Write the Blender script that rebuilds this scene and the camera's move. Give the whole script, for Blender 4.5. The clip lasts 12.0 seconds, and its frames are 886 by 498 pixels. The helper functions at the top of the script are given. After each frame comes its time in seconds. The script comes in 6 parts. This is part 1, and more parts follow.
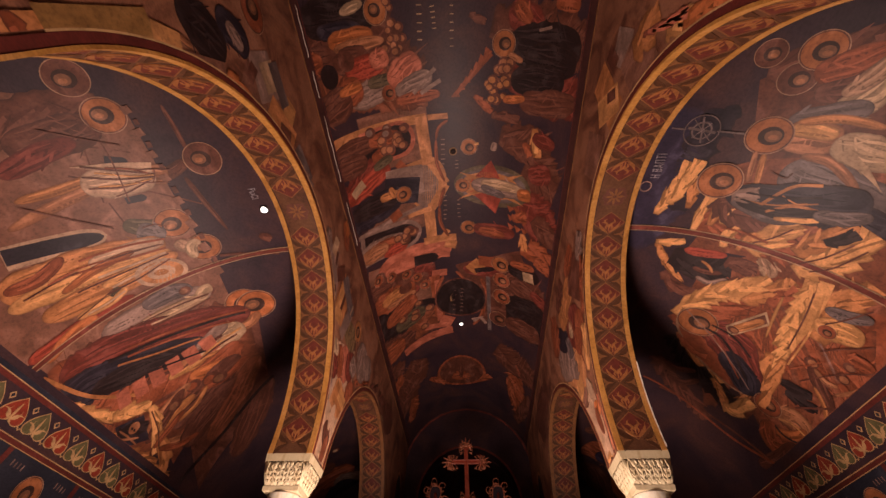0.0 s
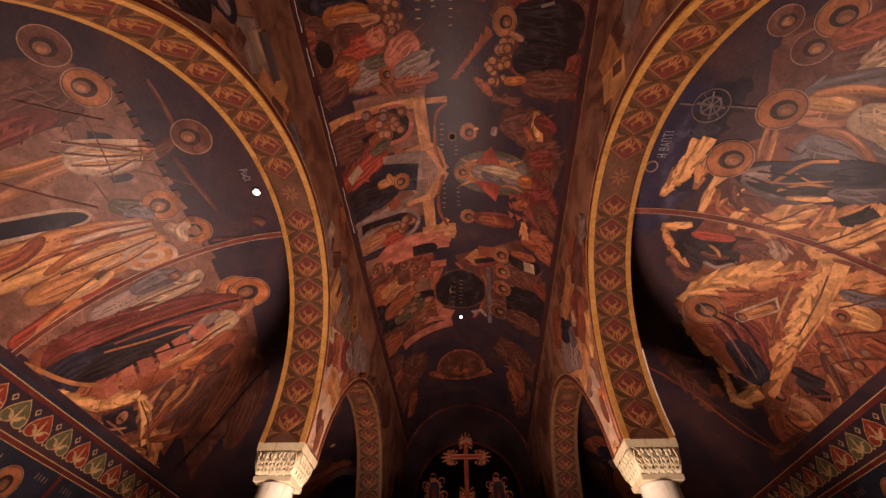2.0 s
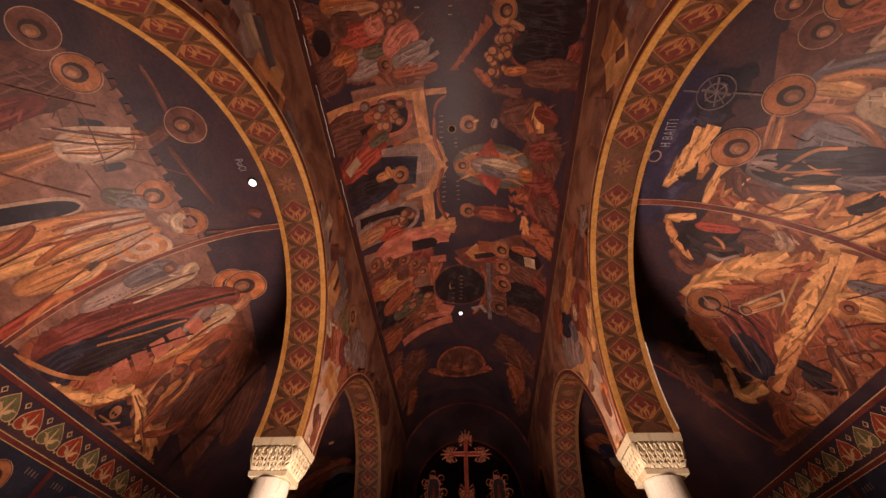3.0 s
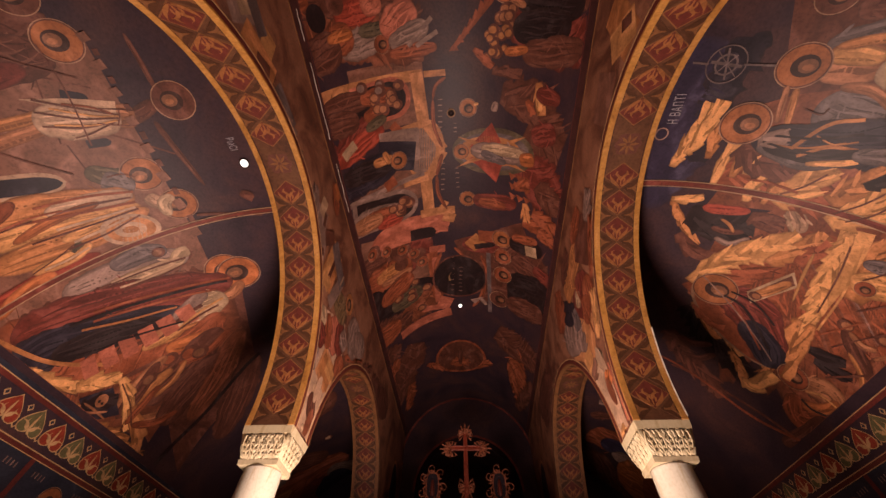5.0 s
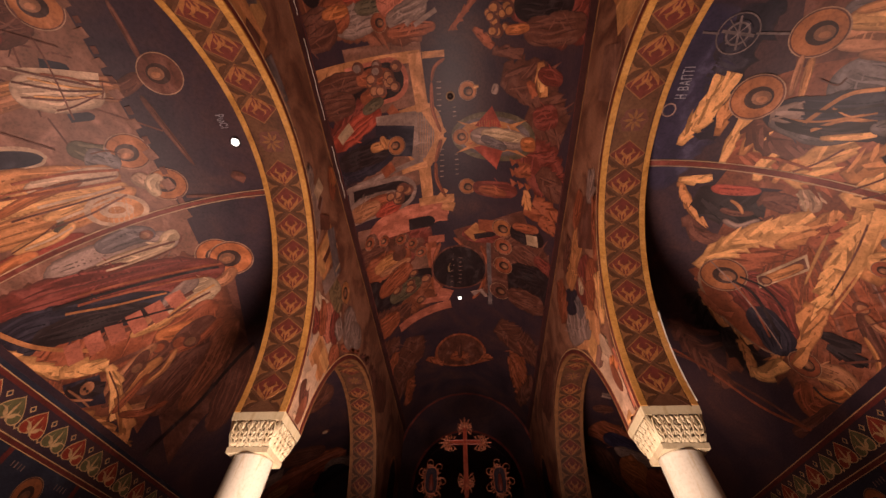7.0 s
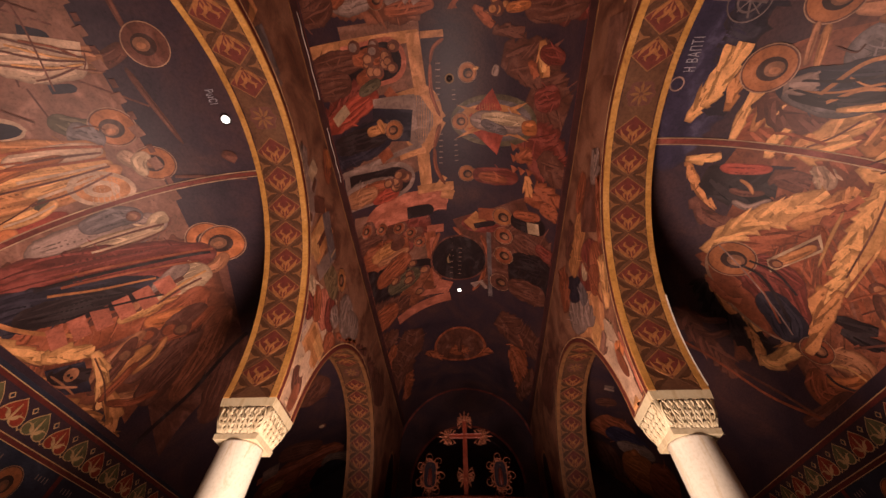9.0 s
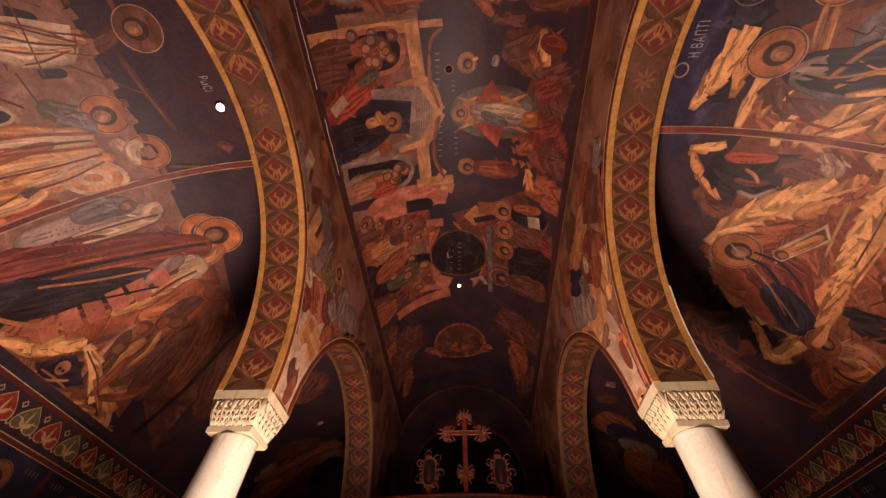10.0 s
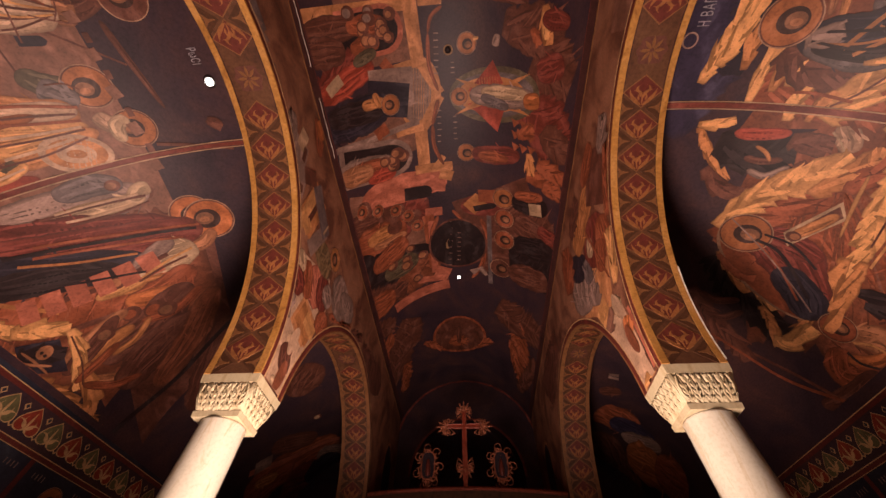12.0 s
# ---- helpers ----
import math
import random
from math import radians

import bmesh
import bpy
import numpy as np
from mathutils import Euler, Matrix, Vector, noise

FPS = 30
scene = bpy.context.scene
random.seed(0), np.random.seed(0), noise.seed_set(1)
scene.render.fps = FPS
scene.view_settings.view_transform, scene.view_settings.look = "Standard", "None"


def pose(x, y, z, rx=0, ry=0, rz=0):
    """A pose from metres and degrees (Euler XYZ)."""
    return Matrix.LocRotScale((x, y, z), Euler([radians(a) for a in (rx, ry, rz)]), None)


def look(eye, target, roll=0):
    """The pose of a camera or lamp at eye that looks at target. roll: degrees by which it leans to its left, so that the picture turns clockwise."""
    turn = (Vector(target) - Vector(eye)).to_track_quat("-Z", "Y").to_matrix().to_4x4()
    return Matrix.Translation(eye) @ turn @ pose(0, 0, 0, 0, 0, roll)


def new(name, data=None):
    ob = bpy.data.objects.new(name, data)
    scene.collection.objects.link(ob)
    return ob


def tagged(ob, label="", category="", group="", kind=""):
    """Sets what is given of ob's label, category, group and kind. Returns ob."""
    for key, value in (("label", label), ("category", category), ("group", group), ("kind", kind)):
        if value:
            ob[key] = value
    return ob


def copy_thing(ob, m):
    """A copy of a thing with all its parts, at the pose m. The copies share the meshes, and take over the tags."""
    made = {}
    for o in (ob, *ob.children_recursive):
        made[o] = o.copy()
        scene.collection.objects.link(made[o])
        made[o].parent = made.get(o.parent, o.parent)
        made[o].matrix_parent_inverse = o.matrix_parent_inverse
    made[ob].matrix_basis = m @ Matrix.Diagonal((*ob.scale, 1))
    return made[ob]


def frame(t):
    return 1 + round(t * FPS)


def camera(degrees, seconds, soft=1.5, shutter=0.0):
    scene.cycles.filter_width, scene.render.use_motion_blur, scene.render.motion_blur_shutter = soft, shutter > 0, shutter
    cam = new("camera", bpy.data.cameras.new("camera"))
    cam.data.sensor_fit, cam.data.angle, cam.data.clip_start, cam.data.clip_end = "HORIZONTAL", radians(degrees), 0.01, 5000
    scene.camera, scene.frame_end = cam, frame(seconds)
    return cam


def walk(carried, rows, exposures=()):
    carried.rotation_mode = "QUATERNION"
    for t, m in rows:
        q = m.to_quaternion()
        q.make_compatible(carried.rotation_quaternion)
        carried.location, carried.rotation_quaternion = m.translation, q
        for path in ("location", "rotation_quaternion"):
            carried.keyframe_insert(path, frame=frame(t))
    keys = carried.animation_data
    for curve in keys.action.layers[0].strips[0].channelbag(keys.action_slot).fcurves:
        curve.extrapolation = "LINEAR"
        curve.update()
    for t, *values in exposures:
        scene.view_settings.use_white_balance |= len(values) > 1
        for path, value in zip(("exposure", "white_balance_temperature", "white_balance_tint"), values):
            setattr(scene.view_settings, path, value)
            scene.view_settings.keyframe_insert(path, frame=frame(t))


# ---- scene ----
# ---------------- camera ----------------
cam = camera(103.7, 12.0)
AHEAD = Vector((-0.1115, 1.180, 1.611))
GLIDE = [(t, Vector((0.117, 0.211 + 0.1421 * t, 2.034 + 0.0005 * t))) for t in (0, 1.5, 3, 4.5, 6, 7.5, 9, 10.5, 12)]
walk(cam, [(t, look(eye, eye + AHEAD, 2.0)) for t, eye in GLIDE])

# ---------------- light ----------------
world = bpy.data.worlds.new("dim_interior")
scene.world = world
world.use_nodes = True
world.node_tree.nodes["Background"].inputs["Color"].default_value = (1.0, 0.72, 0.5, 1)
world.node_tree.nodes["Background"].inputs["Strength"].default_value = 0.065
scene.view_settings.exposure = 0.0


def lamp(name, at, aim, watts, size, colour=(1.0, 0.66, 0.36), spread=180, blend=0.6):
    data = bpy.data.lights.new(name, "SPOT" if spread < 180 else "POINT")
    data.energy, data.color, data.shadow_soft_size = watts, colour, size
    if spread < 180:
        data.spot_size, data.spot_blend = radians(spread), blend
    ob = new(name, data)
    ob.matrix_world = look(at, aim)
    return ob


# a chandelier's light low in the nave, below the view, and weaker fill lights added west of it and in the choir
LAMPLIGHT = (1.0, 0.71, 0.6)
lamp("nave_lamp", (-0.3, 4.0, 1.35), (-0.2, 2.6, 8.0), 1380, 0.7, LAMPLIGHT, 152, 0.5)
# two added fills without a fixture: they only lift the west and the dark choir
lamp("nave_lamp", (0.1, 0.0, 1.2), (0.0, 0.5, 8.0), 20, 0.3, LAMPLIGHT)
lamp("choir_lamp", (0.0, 6.2, 0.9), (0.0, 6.6, 8.0), 20, 1.0, LAMPLIGHT)

# ---------------- materials ----------------
MATS = {}


def nodes_of(name):
    m = bpy.data.materials.new(name)
    m.use_nodes = True
    nt = m.node_tree
    return m, nt, nt.nodes["Principled BSDF"]


def noise_node(nt, scale, detail=6, rough=0.6, stretch=None, coords="Object", distortion=0.0):
    tc = nt.nodes.new("ShaderNodeTexCoord")
    n = nt.nodes.new("ShaderNodeTexNoise")
    n.inputs["Scale"].default_value, n.inputs["Detail"].default_value = scale, detail
    n.inputs["Roughness"].default_value, n.inputs["Distortion"].default_value = rough, distortion
    src = tc.outputs[coords]
    if stretch:
        mp = nt.nodes.new("ShaderNodeMapping")
        mp.inputs["Scale"].default_value = stretch
        nt.links.new(src, mp.inputs["Vector"])
        src = mp.outputs["Vector"]
    nt.links.new(src, n.inputs["Vector"])
    return n


def ramp(nt, fac, stops):
    r = nt.nodes.new("ShaderNodeValToRGB")
    els = r.color_ramp.elements
    while len(els) < len(stops):
        els.new(0.5)
    for e, (p, c) in zip(els, stops):
        e.position, e.color = p, (*c, 1)
    nt.links.new(fac, r.inputs["Fac"])
    return r


def mix(nt, kind, fac, a, b):
    m = nt.nodes.new("ShaderNodeMix")
    m.data_type, m.blend_type = "RGBA", kind
    if isinstance(fac, float):
        m.inputs["Factor"].default_value = fac
    else:
        nt.links.new(fac, m.inputs["Factor"])
    for sock, v in ((m.inputs[6], a), (m.inputs[7], b)):
        if isinstance(v, tuple):
            sock.default_value = (*v, 1)
        else:
            nt.links.new(v, sock)
    return m.outputs[2]


def bump(nt, bsdf, height, strength, dist=0.01):
    b = nt.nodes.new("ShaderNodeBump")
    b.inputs["Strength"].default_value, b.inputs["Distance"].default_value = strength, dist
    nt.links.new(height, b.inputs["Height"])
    nt.links.new(b.outputs["Normal"], bsdf.inputs["Normal"])


def dim(c, k):
    return tuple(v * k for v in c)


def plaster(name, stops, scale=1.1, rough=0.5, streak=(1, 1, 1)):
    """Painted plaster: broad clouds of pigment, fine brush grain and worn specks."""
    m, nt, bs = nodes_of(name)
    big = noise_node(nt, scale, 8, 0.62, streak, distortion=0.9)
    fine = noise_node(nt, 26, 5, 0.7, (1, 1, 2.5))
    col = ramp(nt, big.outputs["Fac"], stops).outputs["Color"]
    wear = ramp(nt, fine.outputs["Fac"], [(0.3, (0.55, 0.52, 0.5)), (0.52, (1, 1, 1)), (0.75, (1.35, 1.3, 1.25))]).outputs["Color"]
    nt.links.new(mix(nt, "MULTIPLY", 0.8, col, wear), bs.inputs["Base Color"])
    bs.inputs["Roughness"].default_value, bs.inputs["Specular IOR Level"].default_value = rough, 0.3
    bump(nt, bs, fine.outputs["Fac"], 0.12, 0.004)
    return m


def paint(name, base, light=2.0, dark=0.35, draped=True, rough=0.5):
    """Brush paint: folds that run along the painted shape, finer strokes over them, and thin, worn edges."""
    if name in MATS:
        return MATS[name]
    m, nt, bs = nodes_of("paint_" + name)
    fold = noise_node(nt, 1.0, 2, 0.5, (2.6, 4.5, 1), "UV", 0.8)
    stroke = noise_node(nt, 1.0, 3, 0.6, (5, 12, 1) if draped else (9, 11, 1), "UV", 0.6)
    fine = noise_node(nt, 34, 4, 0.7)
    value = fold.outputs["Fac"]
    if draped:
        tc, mp = nt.nodes.new("ShaderNodeTexCoord"), nt.nodes.new("ShaderNodeMapping")
        mp.inputs["Scale"].default_value = (0.5, 1, 1)
        nt.links.new(tc.outputs["UV"], mp.inputs["Vector"])
        wave = nt.nodes.new("ShaderNodeTexWave")
        wave.bands_direction, wave.wave_profile = "Y", "SIN"
        wave.inputs["Scale"].default_value, wave.inputs["Distortion"].default_value = 1.7, 11.0
        wave.inputs["Detail"].default_value, wave.inputs["Detail Scale"].default_value = 3.0, 1.6
        nt.links.new(mp.outputs["Vector"], wave.inputs["Vector"])
        both = nt.nodes.new("ShaderNodeMix")
        both.inputs["Factor"].default_value = 0.12
        nt.links.new(fold.outputs["Fac"], both.inputs[2])
        nt.links.new(wave.outputs["Fac"], both.inputs[3])
        value = both.outputs[0]
    hi = tuple(min(0.85, v * light + 0.015) for v in base)
    col = ramp(nt, value, [(0.26, dim(base, dark)), (0.42, dim(base, 0.8)), (0.54, base), (0.68, hi), (0.78, dim(base, 0.9))]).outputs["Color"]
    lines = ramp(nt, stroke.outputs["Fac"], [(0.3, (0.72, 0.7, 0.7)), (0.46, (0.98, 0.98, 0.98)), (0.66, (1.12, 1.11, 1.1))]).outputs["Color"]
    col = mix(nt, "MULTIPLY", 0.8, col, lines)
    wear = ramp(nt, fine.outputs["Fac"], [(0.3, (0.5, 0.48, 0.46)), (0.5, (1, 1, 1)), (0.75, (1.2, 1.16, 1.12))]).outputs["Color"]
    col = mix(nt, "MULTIPLY", 0.7, col, wear)
    edge = nt.nodes.new("ShaderNodeUVMap")
    edge.uv_map = "edge"
    sep = nt.nodes.new("ShaderNodeSeparateXYZ")
    nt.links.new(edge.outputs["UV"], sep.inputs["Vector"])
    add = nt.nodes.new("ShaderNodeMath")
    add.operation = "MULTIPLY_ADD"
    nt.links.new(stroke.outputs["Fac"], add.inputs[0])
    add.inputs[1].default_value = 0.7
    nt.links.new(sep.outputs["X"], add.inputs[2])
    rng = nt.nodes.new("ShaderNodeMapRange")
    rng.inputs["From Min"].default_value, rng.inputs["From Max"].default_value = 0.8, 1.4
    rng.inputs["To Max"].default_value = 0.6
    nt.links.new(add.outputs[0], rng.inputs["Value"])
    col = mix(nt, "MIX", rng.outputs["Result"], col, (0.035, 0.018, 0.014))
    nt.links.new(col, bs.inputs["Base Color"])
    bs.inputs["Roughness"].default_value, bs.inputs["Specular IOR Level"].default_value = rough, 0.3
    MATS[name] = m
    return m


def marble(name, base, vein, rough=0.25):
    m, nt, bs = nodes_of(name)
    big = noise_node(nt, 1.6, 7, 0.55, (3, 3, 0.7), distortion=1.5)
    col = ramp(nt, big.outputs["Fac"], [(0.35, vein), (0.5, base), (0.62, dim(base, 0.93)), (0.7, base)]).outputs["Color"]
    fine = noise_node(nt, 40, 4)
    wear = ramp(nt, fine.outputs["Fac"], [(0.3, (0.8, 0.78, 0.74)), (0.55, (1, 1, 1))]).outputs["Color"]
    nt.links.new(mix(nt, "MULTIPLY", 0.6, col, wear), bs.inputs["Base Color"])
    bs.inputs["Roughness"].default_value = rough
    bump(nt, bs, fine.outputs["Fac"], 0.06, 0.003)
    return m


def enamel(name, base, rough=0.5):
    """Plain opaque paint with brush grain and wear."""
    m, nt, bs = nodes_of("paint_" + name)
    n, fine = noise_node(nt, 9, 4, 0.6), noise_node(nt, 45, 4, 0.7)
    col = ramp(nt, n.outputs["Fac"], [(0.3, dim(base, 0.65)), (0.5, base), (0.7, dim(base, 1.2))]).outputs["Color"]
    wear = ramp(nt, fine.outputs["Fac"], [(0.32, (0.55, 0.52, 0.5)), (0.5, (1, 1, 1))]).outputs["Color"]
    nt.links.new(mix(nt, "MULTIPLY", 0.7, col, wear), bs.inputs["Base Color"])
    bs.inputs["Roughness"].default_value, bs.inputs["Specular IOR Level"].default_value = rough, 0.3
    return m


def gilded(name, base, rough=0.4, metal=0.6):
    m, nt, bs = nodes_of(name)
    n = noise_node(nt, 14, 5)
    col = ramp(nt, n.outputs["Fac"], [(0.3, dim(base, 0.4)), (0.5, base), (0.7, dim(base, 1.25))]).outputs["Color"]
    nt.links.new(col, bs.inputs["Base Color"])
    bs.inputs["Roughness"].default_value, bs.inputs["Metallic"].default_value = rough, metal
    bump(nt, bs, n.outputs["Fac"], 0.2, 0.004)
    return m


NIGHT = plaster("fresco_night_ground", [(0.25, (0.022, 0.013, 0.019)), (0.45, (0.04, 0.0215, 0.0285)), (0.6, (0.06, 0.028, 0.029)), (0.75, (0.09, 0.0385, 0.032))])
EARTH = plaster("fresco_earth_ground", [(0.25, (0.05, 0.018, 0.013)), (0.42, (0.14, 0.0533, 0.0316)), (0.55, (0.27, 0.1148, 0.0651)), (0.7, (0.34, 0.1558, 0.093))], 1.6)
OCHRE_BAND = plaster("arch_band_ochre", [(0.3, (0.06, 0.024, 0.014)), (0.5, (0.1, 0.042, 0.021)), (0.7, (0.13, 0.058, 0.028))], 3.0)
MAROON = plaster("maroon_border", [(0.3, (0.07, 0.0148, 0.0112)), (0.6, (0.13, 0.0246, 0.0186)), (0.75, (0.17, 0.041, 0.0279))], 3.0)
DARKBAND = plaster("dark_cornice_paint", [(0.3, (0.03, 0.0115, 0.0112)), (0.6, (0.06, 0.0213, 0.0186))], 3.0)
GOLD_EDGE = plaster("gold_edge_paint", [(0.3, (0.2808, 0.1215, 0.029)), (0.5, (0.429, 0.2047, 0.0508)), (0.7, (0.4836, 0.243, 0.0798))], 4.0, 0.45)
NAVY = plaster("navy_panel_paint", [(0.3, (0.012, 0.012, 0.02)), (0.6, (0.03, 0.03, 0.045)), (0.75, (0.05, 0.05, 0.07))], 2.0)
STONE_WALL = plaster("bare_plaster", [(0.3, (0.2, 0.14, 0.09)), (0.7, (0.32, 0.24, 0.16))], 1.0)
FLOOR_STONE = plaster("floor_stone", [(0.3, (0.42, 0.35, 0.28)), (0.7, (0.6, 0.52, 0.43))], 1.5)
MARBLE = marble("cream_marble", (0.55, 0.5, 0.4), (0.4, 0.29, 0.17))
CARVED = marble("carved_limestone", (0.52, 0.43, 0.27), (0.42, 0.32, 0.18), 0.6)
GILT = gilded("gilt_wood", (0.34, 0.11, 0.055), 0.5, 0.3)
COPPER = gilded("red_gilt_wood", (0.26, 0.055, 0.028), 0.5, 0.3)

# ---------------- helpers for meshes ----------------


def link(name, bm, material, smooth=False):
    me = bpy.data.meshes.new(name)
    bmesh.ops.recalc_face_normals(bm, faces=bm.faces)
    bm.to_mesh(me)
    bm.free()
    me.materials.append(material)
    if smooth:
        me.shade_smooth()
    return me


def part(name, bm, material, parent=None, label="", smooth=False):
    ob = new(name, link(name, bm, material, smooth))
    ob.parent = parent
    return tagged(ob, label)


def box(bm, x0, x1, y0, y1, z0, z1):
    vs = [bm.verts.new((x, y, z)) for x in (x0, x1) for y in (y0, y1) for z in (z0, z1)]
    for f in ((0, 1, 3, 2), (4, 6, 7, 5), (0, 4, 5, 1), (2, 3, 7, 6), (0, 2, 6, 4), (1, 5, 7, 3)):
        bm.faces.new([vs[i] for i in f])
    return vs


def solid_sheet(bm, inner, outer):
    """Closed shell between two equal grids of points."""
    a = [[bm.verts.new(p) for p in row] for row in inner]
    b = [[bm.verts.new(p) for p in row] for row in outer]
    n, m = len(a), len(a[0])
    for i in range(n - 1):
        for j in range(m - 1):
            bm.faces.new((a[i][j], a[i][j + 1], a[i + 1][j + 1], a[i + 1][j]))
            bm.faces.new((b[i][j], b[i + 1][j], b[i + 1][j + 1], b[i][j + 1]))
    for i in range(n - 1):
        bm.faces.new((a[i][0], a[i + 1][0], b[i + 1][0], b[i][0]))
        bm.faces.new((a[i][-1], b[i][-1], b[i + 1][-1], a[i + 1][-1]))
    for j in range(m - 1):
        bm.faces.new((a[0][j], b[0][j], b[0][j + 1], a[0][j + 1]))
        bm.faces.new((a[-1][j], a[-1][j + 1], b[-1][j + 1], b[-1][j]))


# ---------------- plan ----------------
WEST, EAST = -5.2, 11.9           # end walls
NAVE_X, WALL_OUT = 1.885, 2.445   # faces of the arcade walls
R_NAVE, Z_NAVE = 2.0, 6.54        # nave vault: radius and axis
HALF = math.asin(NAVE_X / R_NAVE)  # half of the vault's segment
Z_FOOT = Z_NAVE + R_NAVE * math.cos(HALF)   # where the vault meets the arcade walls
AX, AZ, R_AISLE = 2.42, 4.17, 2.245  # aisle vault: axis and radius
ARCH_Z = CAP_TOP = 4.005
ARCHES = ((2.53, 2.22), (7.38, 2.09))   # centre along the nave and radius of each arch
COLUMNS_Y = (5.02, 9.74)


def nave(y, v, lift=0.0):
    a, r = v / R_NAVE, R_NAVE - lift
    return (r * math.sin(a), y, Z_NAVE + r * math.cos(a))


def aisle(side, y, v, lift=0.0):
    if v < 0:
        return (side * (AX + R_AISLE - lift), y, AZ + v)
    a, r = v / R_AISLE, R_AISLE - lift
    return (side * (AX + r * math.cos(a)), y, AZ + r * math.sin(a))


def arcade(side, y, v, lift=0.0):
    """Face of the arcade wall, kept outside the arches and under the vault's foot."""
    for c, radius in ARCHES:
        dy, dz = y - c, v - ARCH_Z
        d, clear = math.hypot(dy, dz), radius + 0.09
        if 0.01 < d < clear:
            y, v = c + dy * clear / d, ARCH_Z + dz * clear / d
    if y > 1.0:
        v = max(v, CAP_TOP + 0.03)
    elif v < ARCH_Z:
        y = min(y, ARCHES[0][0] - ARCHES[0][1] - 0.09)
    return (side * (NAVE_X - lift), y, min(v, Z_FOOT - 0.01))


def east_end(x, v, lift=0.0):
    return (x, EAST - lift, v)


# ---------------- floor, walls, vaults ----------------
bm = bmesh.new()
box(bm, -5.2, 5.2, WEST - 0.4, EAST + 3, -0.3, 0.0)
tagged(part("floor", bm, FLOOR_STONE), "pale stone church floor", "floor", kind="structure")

for side, tag in ((-1, "north"), (1, "south")):
    # arcade wall: arches cut through, solid above the capitals
    prof = []
    for c, radius in ARCHES:
        prof += [(c - radius * math.cos(math.pi * i / 72), ARCH_Z + radius * math.sin(math.pi * i / 72)) for i in range(73)]
    prof = [(WEST, 0.0), (ARCHES[0][0] - ARCHES[0][1], 0.0)] + prof + [(EAST, CAP_TOP)]
    bm = bmesh.new()
    lo = [[(side * NAVE_X, y, z), (side * NAVE_X, y, Z_FOOT - 0.001)] for y, z in prof]
    hi = [[(side * WALL_OUT, y, z), (side * WALL_OUT, y, Z_FOOT - 0.001)] for y, z in prof]
    solid_sheet(bm, lo, hi)
    tagged(part("wall_" + tag + "_arcade", bm, EARTH), "painted arcade wall with round arches over columns", "wall", kind="structure")
    bm = bmesh.new()
    ys = [WEST + (EAST - WEST) * i / 40 for i in range(41)]
    top = R_AISLE * math.acos((WALL_OUT - AX) / R_AISLE)
    solid_sheet(bm, [[aisle(side, y, top * j / 120) for j in range(121)] for y in ys], [[aisle(side, y, top * j / 120, -0.3) for j in range(121)] for y in ys])
    tagged(part("vault_" + tag + "_aisle", bm, NIGHT, smooth=False), "dark frescoed half-barrel vault over the aisle", "vault", kind="structure")
    bm = bmesh.new()
    a = AX + R_AISLE
    box(bm, *sorted((side * a, side * (a + 0.4))), WEST, EAST, 0, AZ - 0.001)
    tagged(part("wall_" + tag, bm, NAVY), "dark blue painted aisle wall", "wall", kind="structure")

bm = bmesh.new()
ys = [WEST + (EAST - WEST) * i / 40 for i in range(41)]
half = (HALF + 0.14) * R_NAVE
solid_sheet(bm, [[nave(y, -half + 2 * half * j / 120) for j in range(121)] for y in ys], [[nave(y, -half + 2 * half * j / 120, -0.3) for j in range(121)] for y in ys])
tagged(part("ceiling", bm, NIGHT), "dark frescoed barrel vault over the nave", "vault", kind="structure")

bm = bmesh.new()
box(bm, -5.1, 5.1, WEST - 0.4, WEST - 0.002, 0, 9)
tagged(part("wall_west", bm, STONE_WALL), "plain plastered west wall", "wall", kind="structure")

# east wall with the apse arch and its half dome
APSE_R, APSE_Z = 1.47, 5.77
arc = [(-APSE_R * math.cos(math.pi * i / 48), APSE_Z + APSE_R * math.sin(math.pi * i / 48)) for i in range(49)]
arc = [(-5.1, 0.0), (-APSE_R, 0.0)] + arc + [(APSE_R, 0.0), (5.1, 0.0)]
bm = bmesh.new()
solid_sheet(bm, [[(x, EAST + 0.002, z), (x, EAST + 0.002, 9.0)] for x, z in arc], [[(x, EAST + 0.4, z), (x, EAST + 0.4, 9.0)] for x, z in arc])
tagged(part("wall_east", bm, NIGHT), "dark painted east wall round the apse arch", "wall", kind="structure")
bm = bmesh.new()
rows_in, rows_out = [], []
for i in range(25):
    ph = math.pi * i / 24
    rows_in.append([(-APSE_R * math.cos(ph), EAST + 0.402 + APSE_R * math.sin(ph), 0)] + [(-APSE_R * math.cos(ph) * math.cos(th), EAST + 0.402 + APSE_R * math.sin(ph) * math.cos(th), APSE_Z + APSE_R * math.sin(th)) for th in [1.56 * j / 12 for j in range(13)]])
    rows_out.append([(x * 1.15, EAST + 0.402 + (y - EAST - 0.402) * 1.15, z if z < 0.1 else APSE_Z + (z - APSE_Z) * 1.15) for x, y, z in rows_in[-1]])
solid_sheet(bm, rows_in, rows_out)
tagged(part("apse", bm, NIGHT, smooth=True), "dark painted apse with a half dome", "apse", kind="structure")

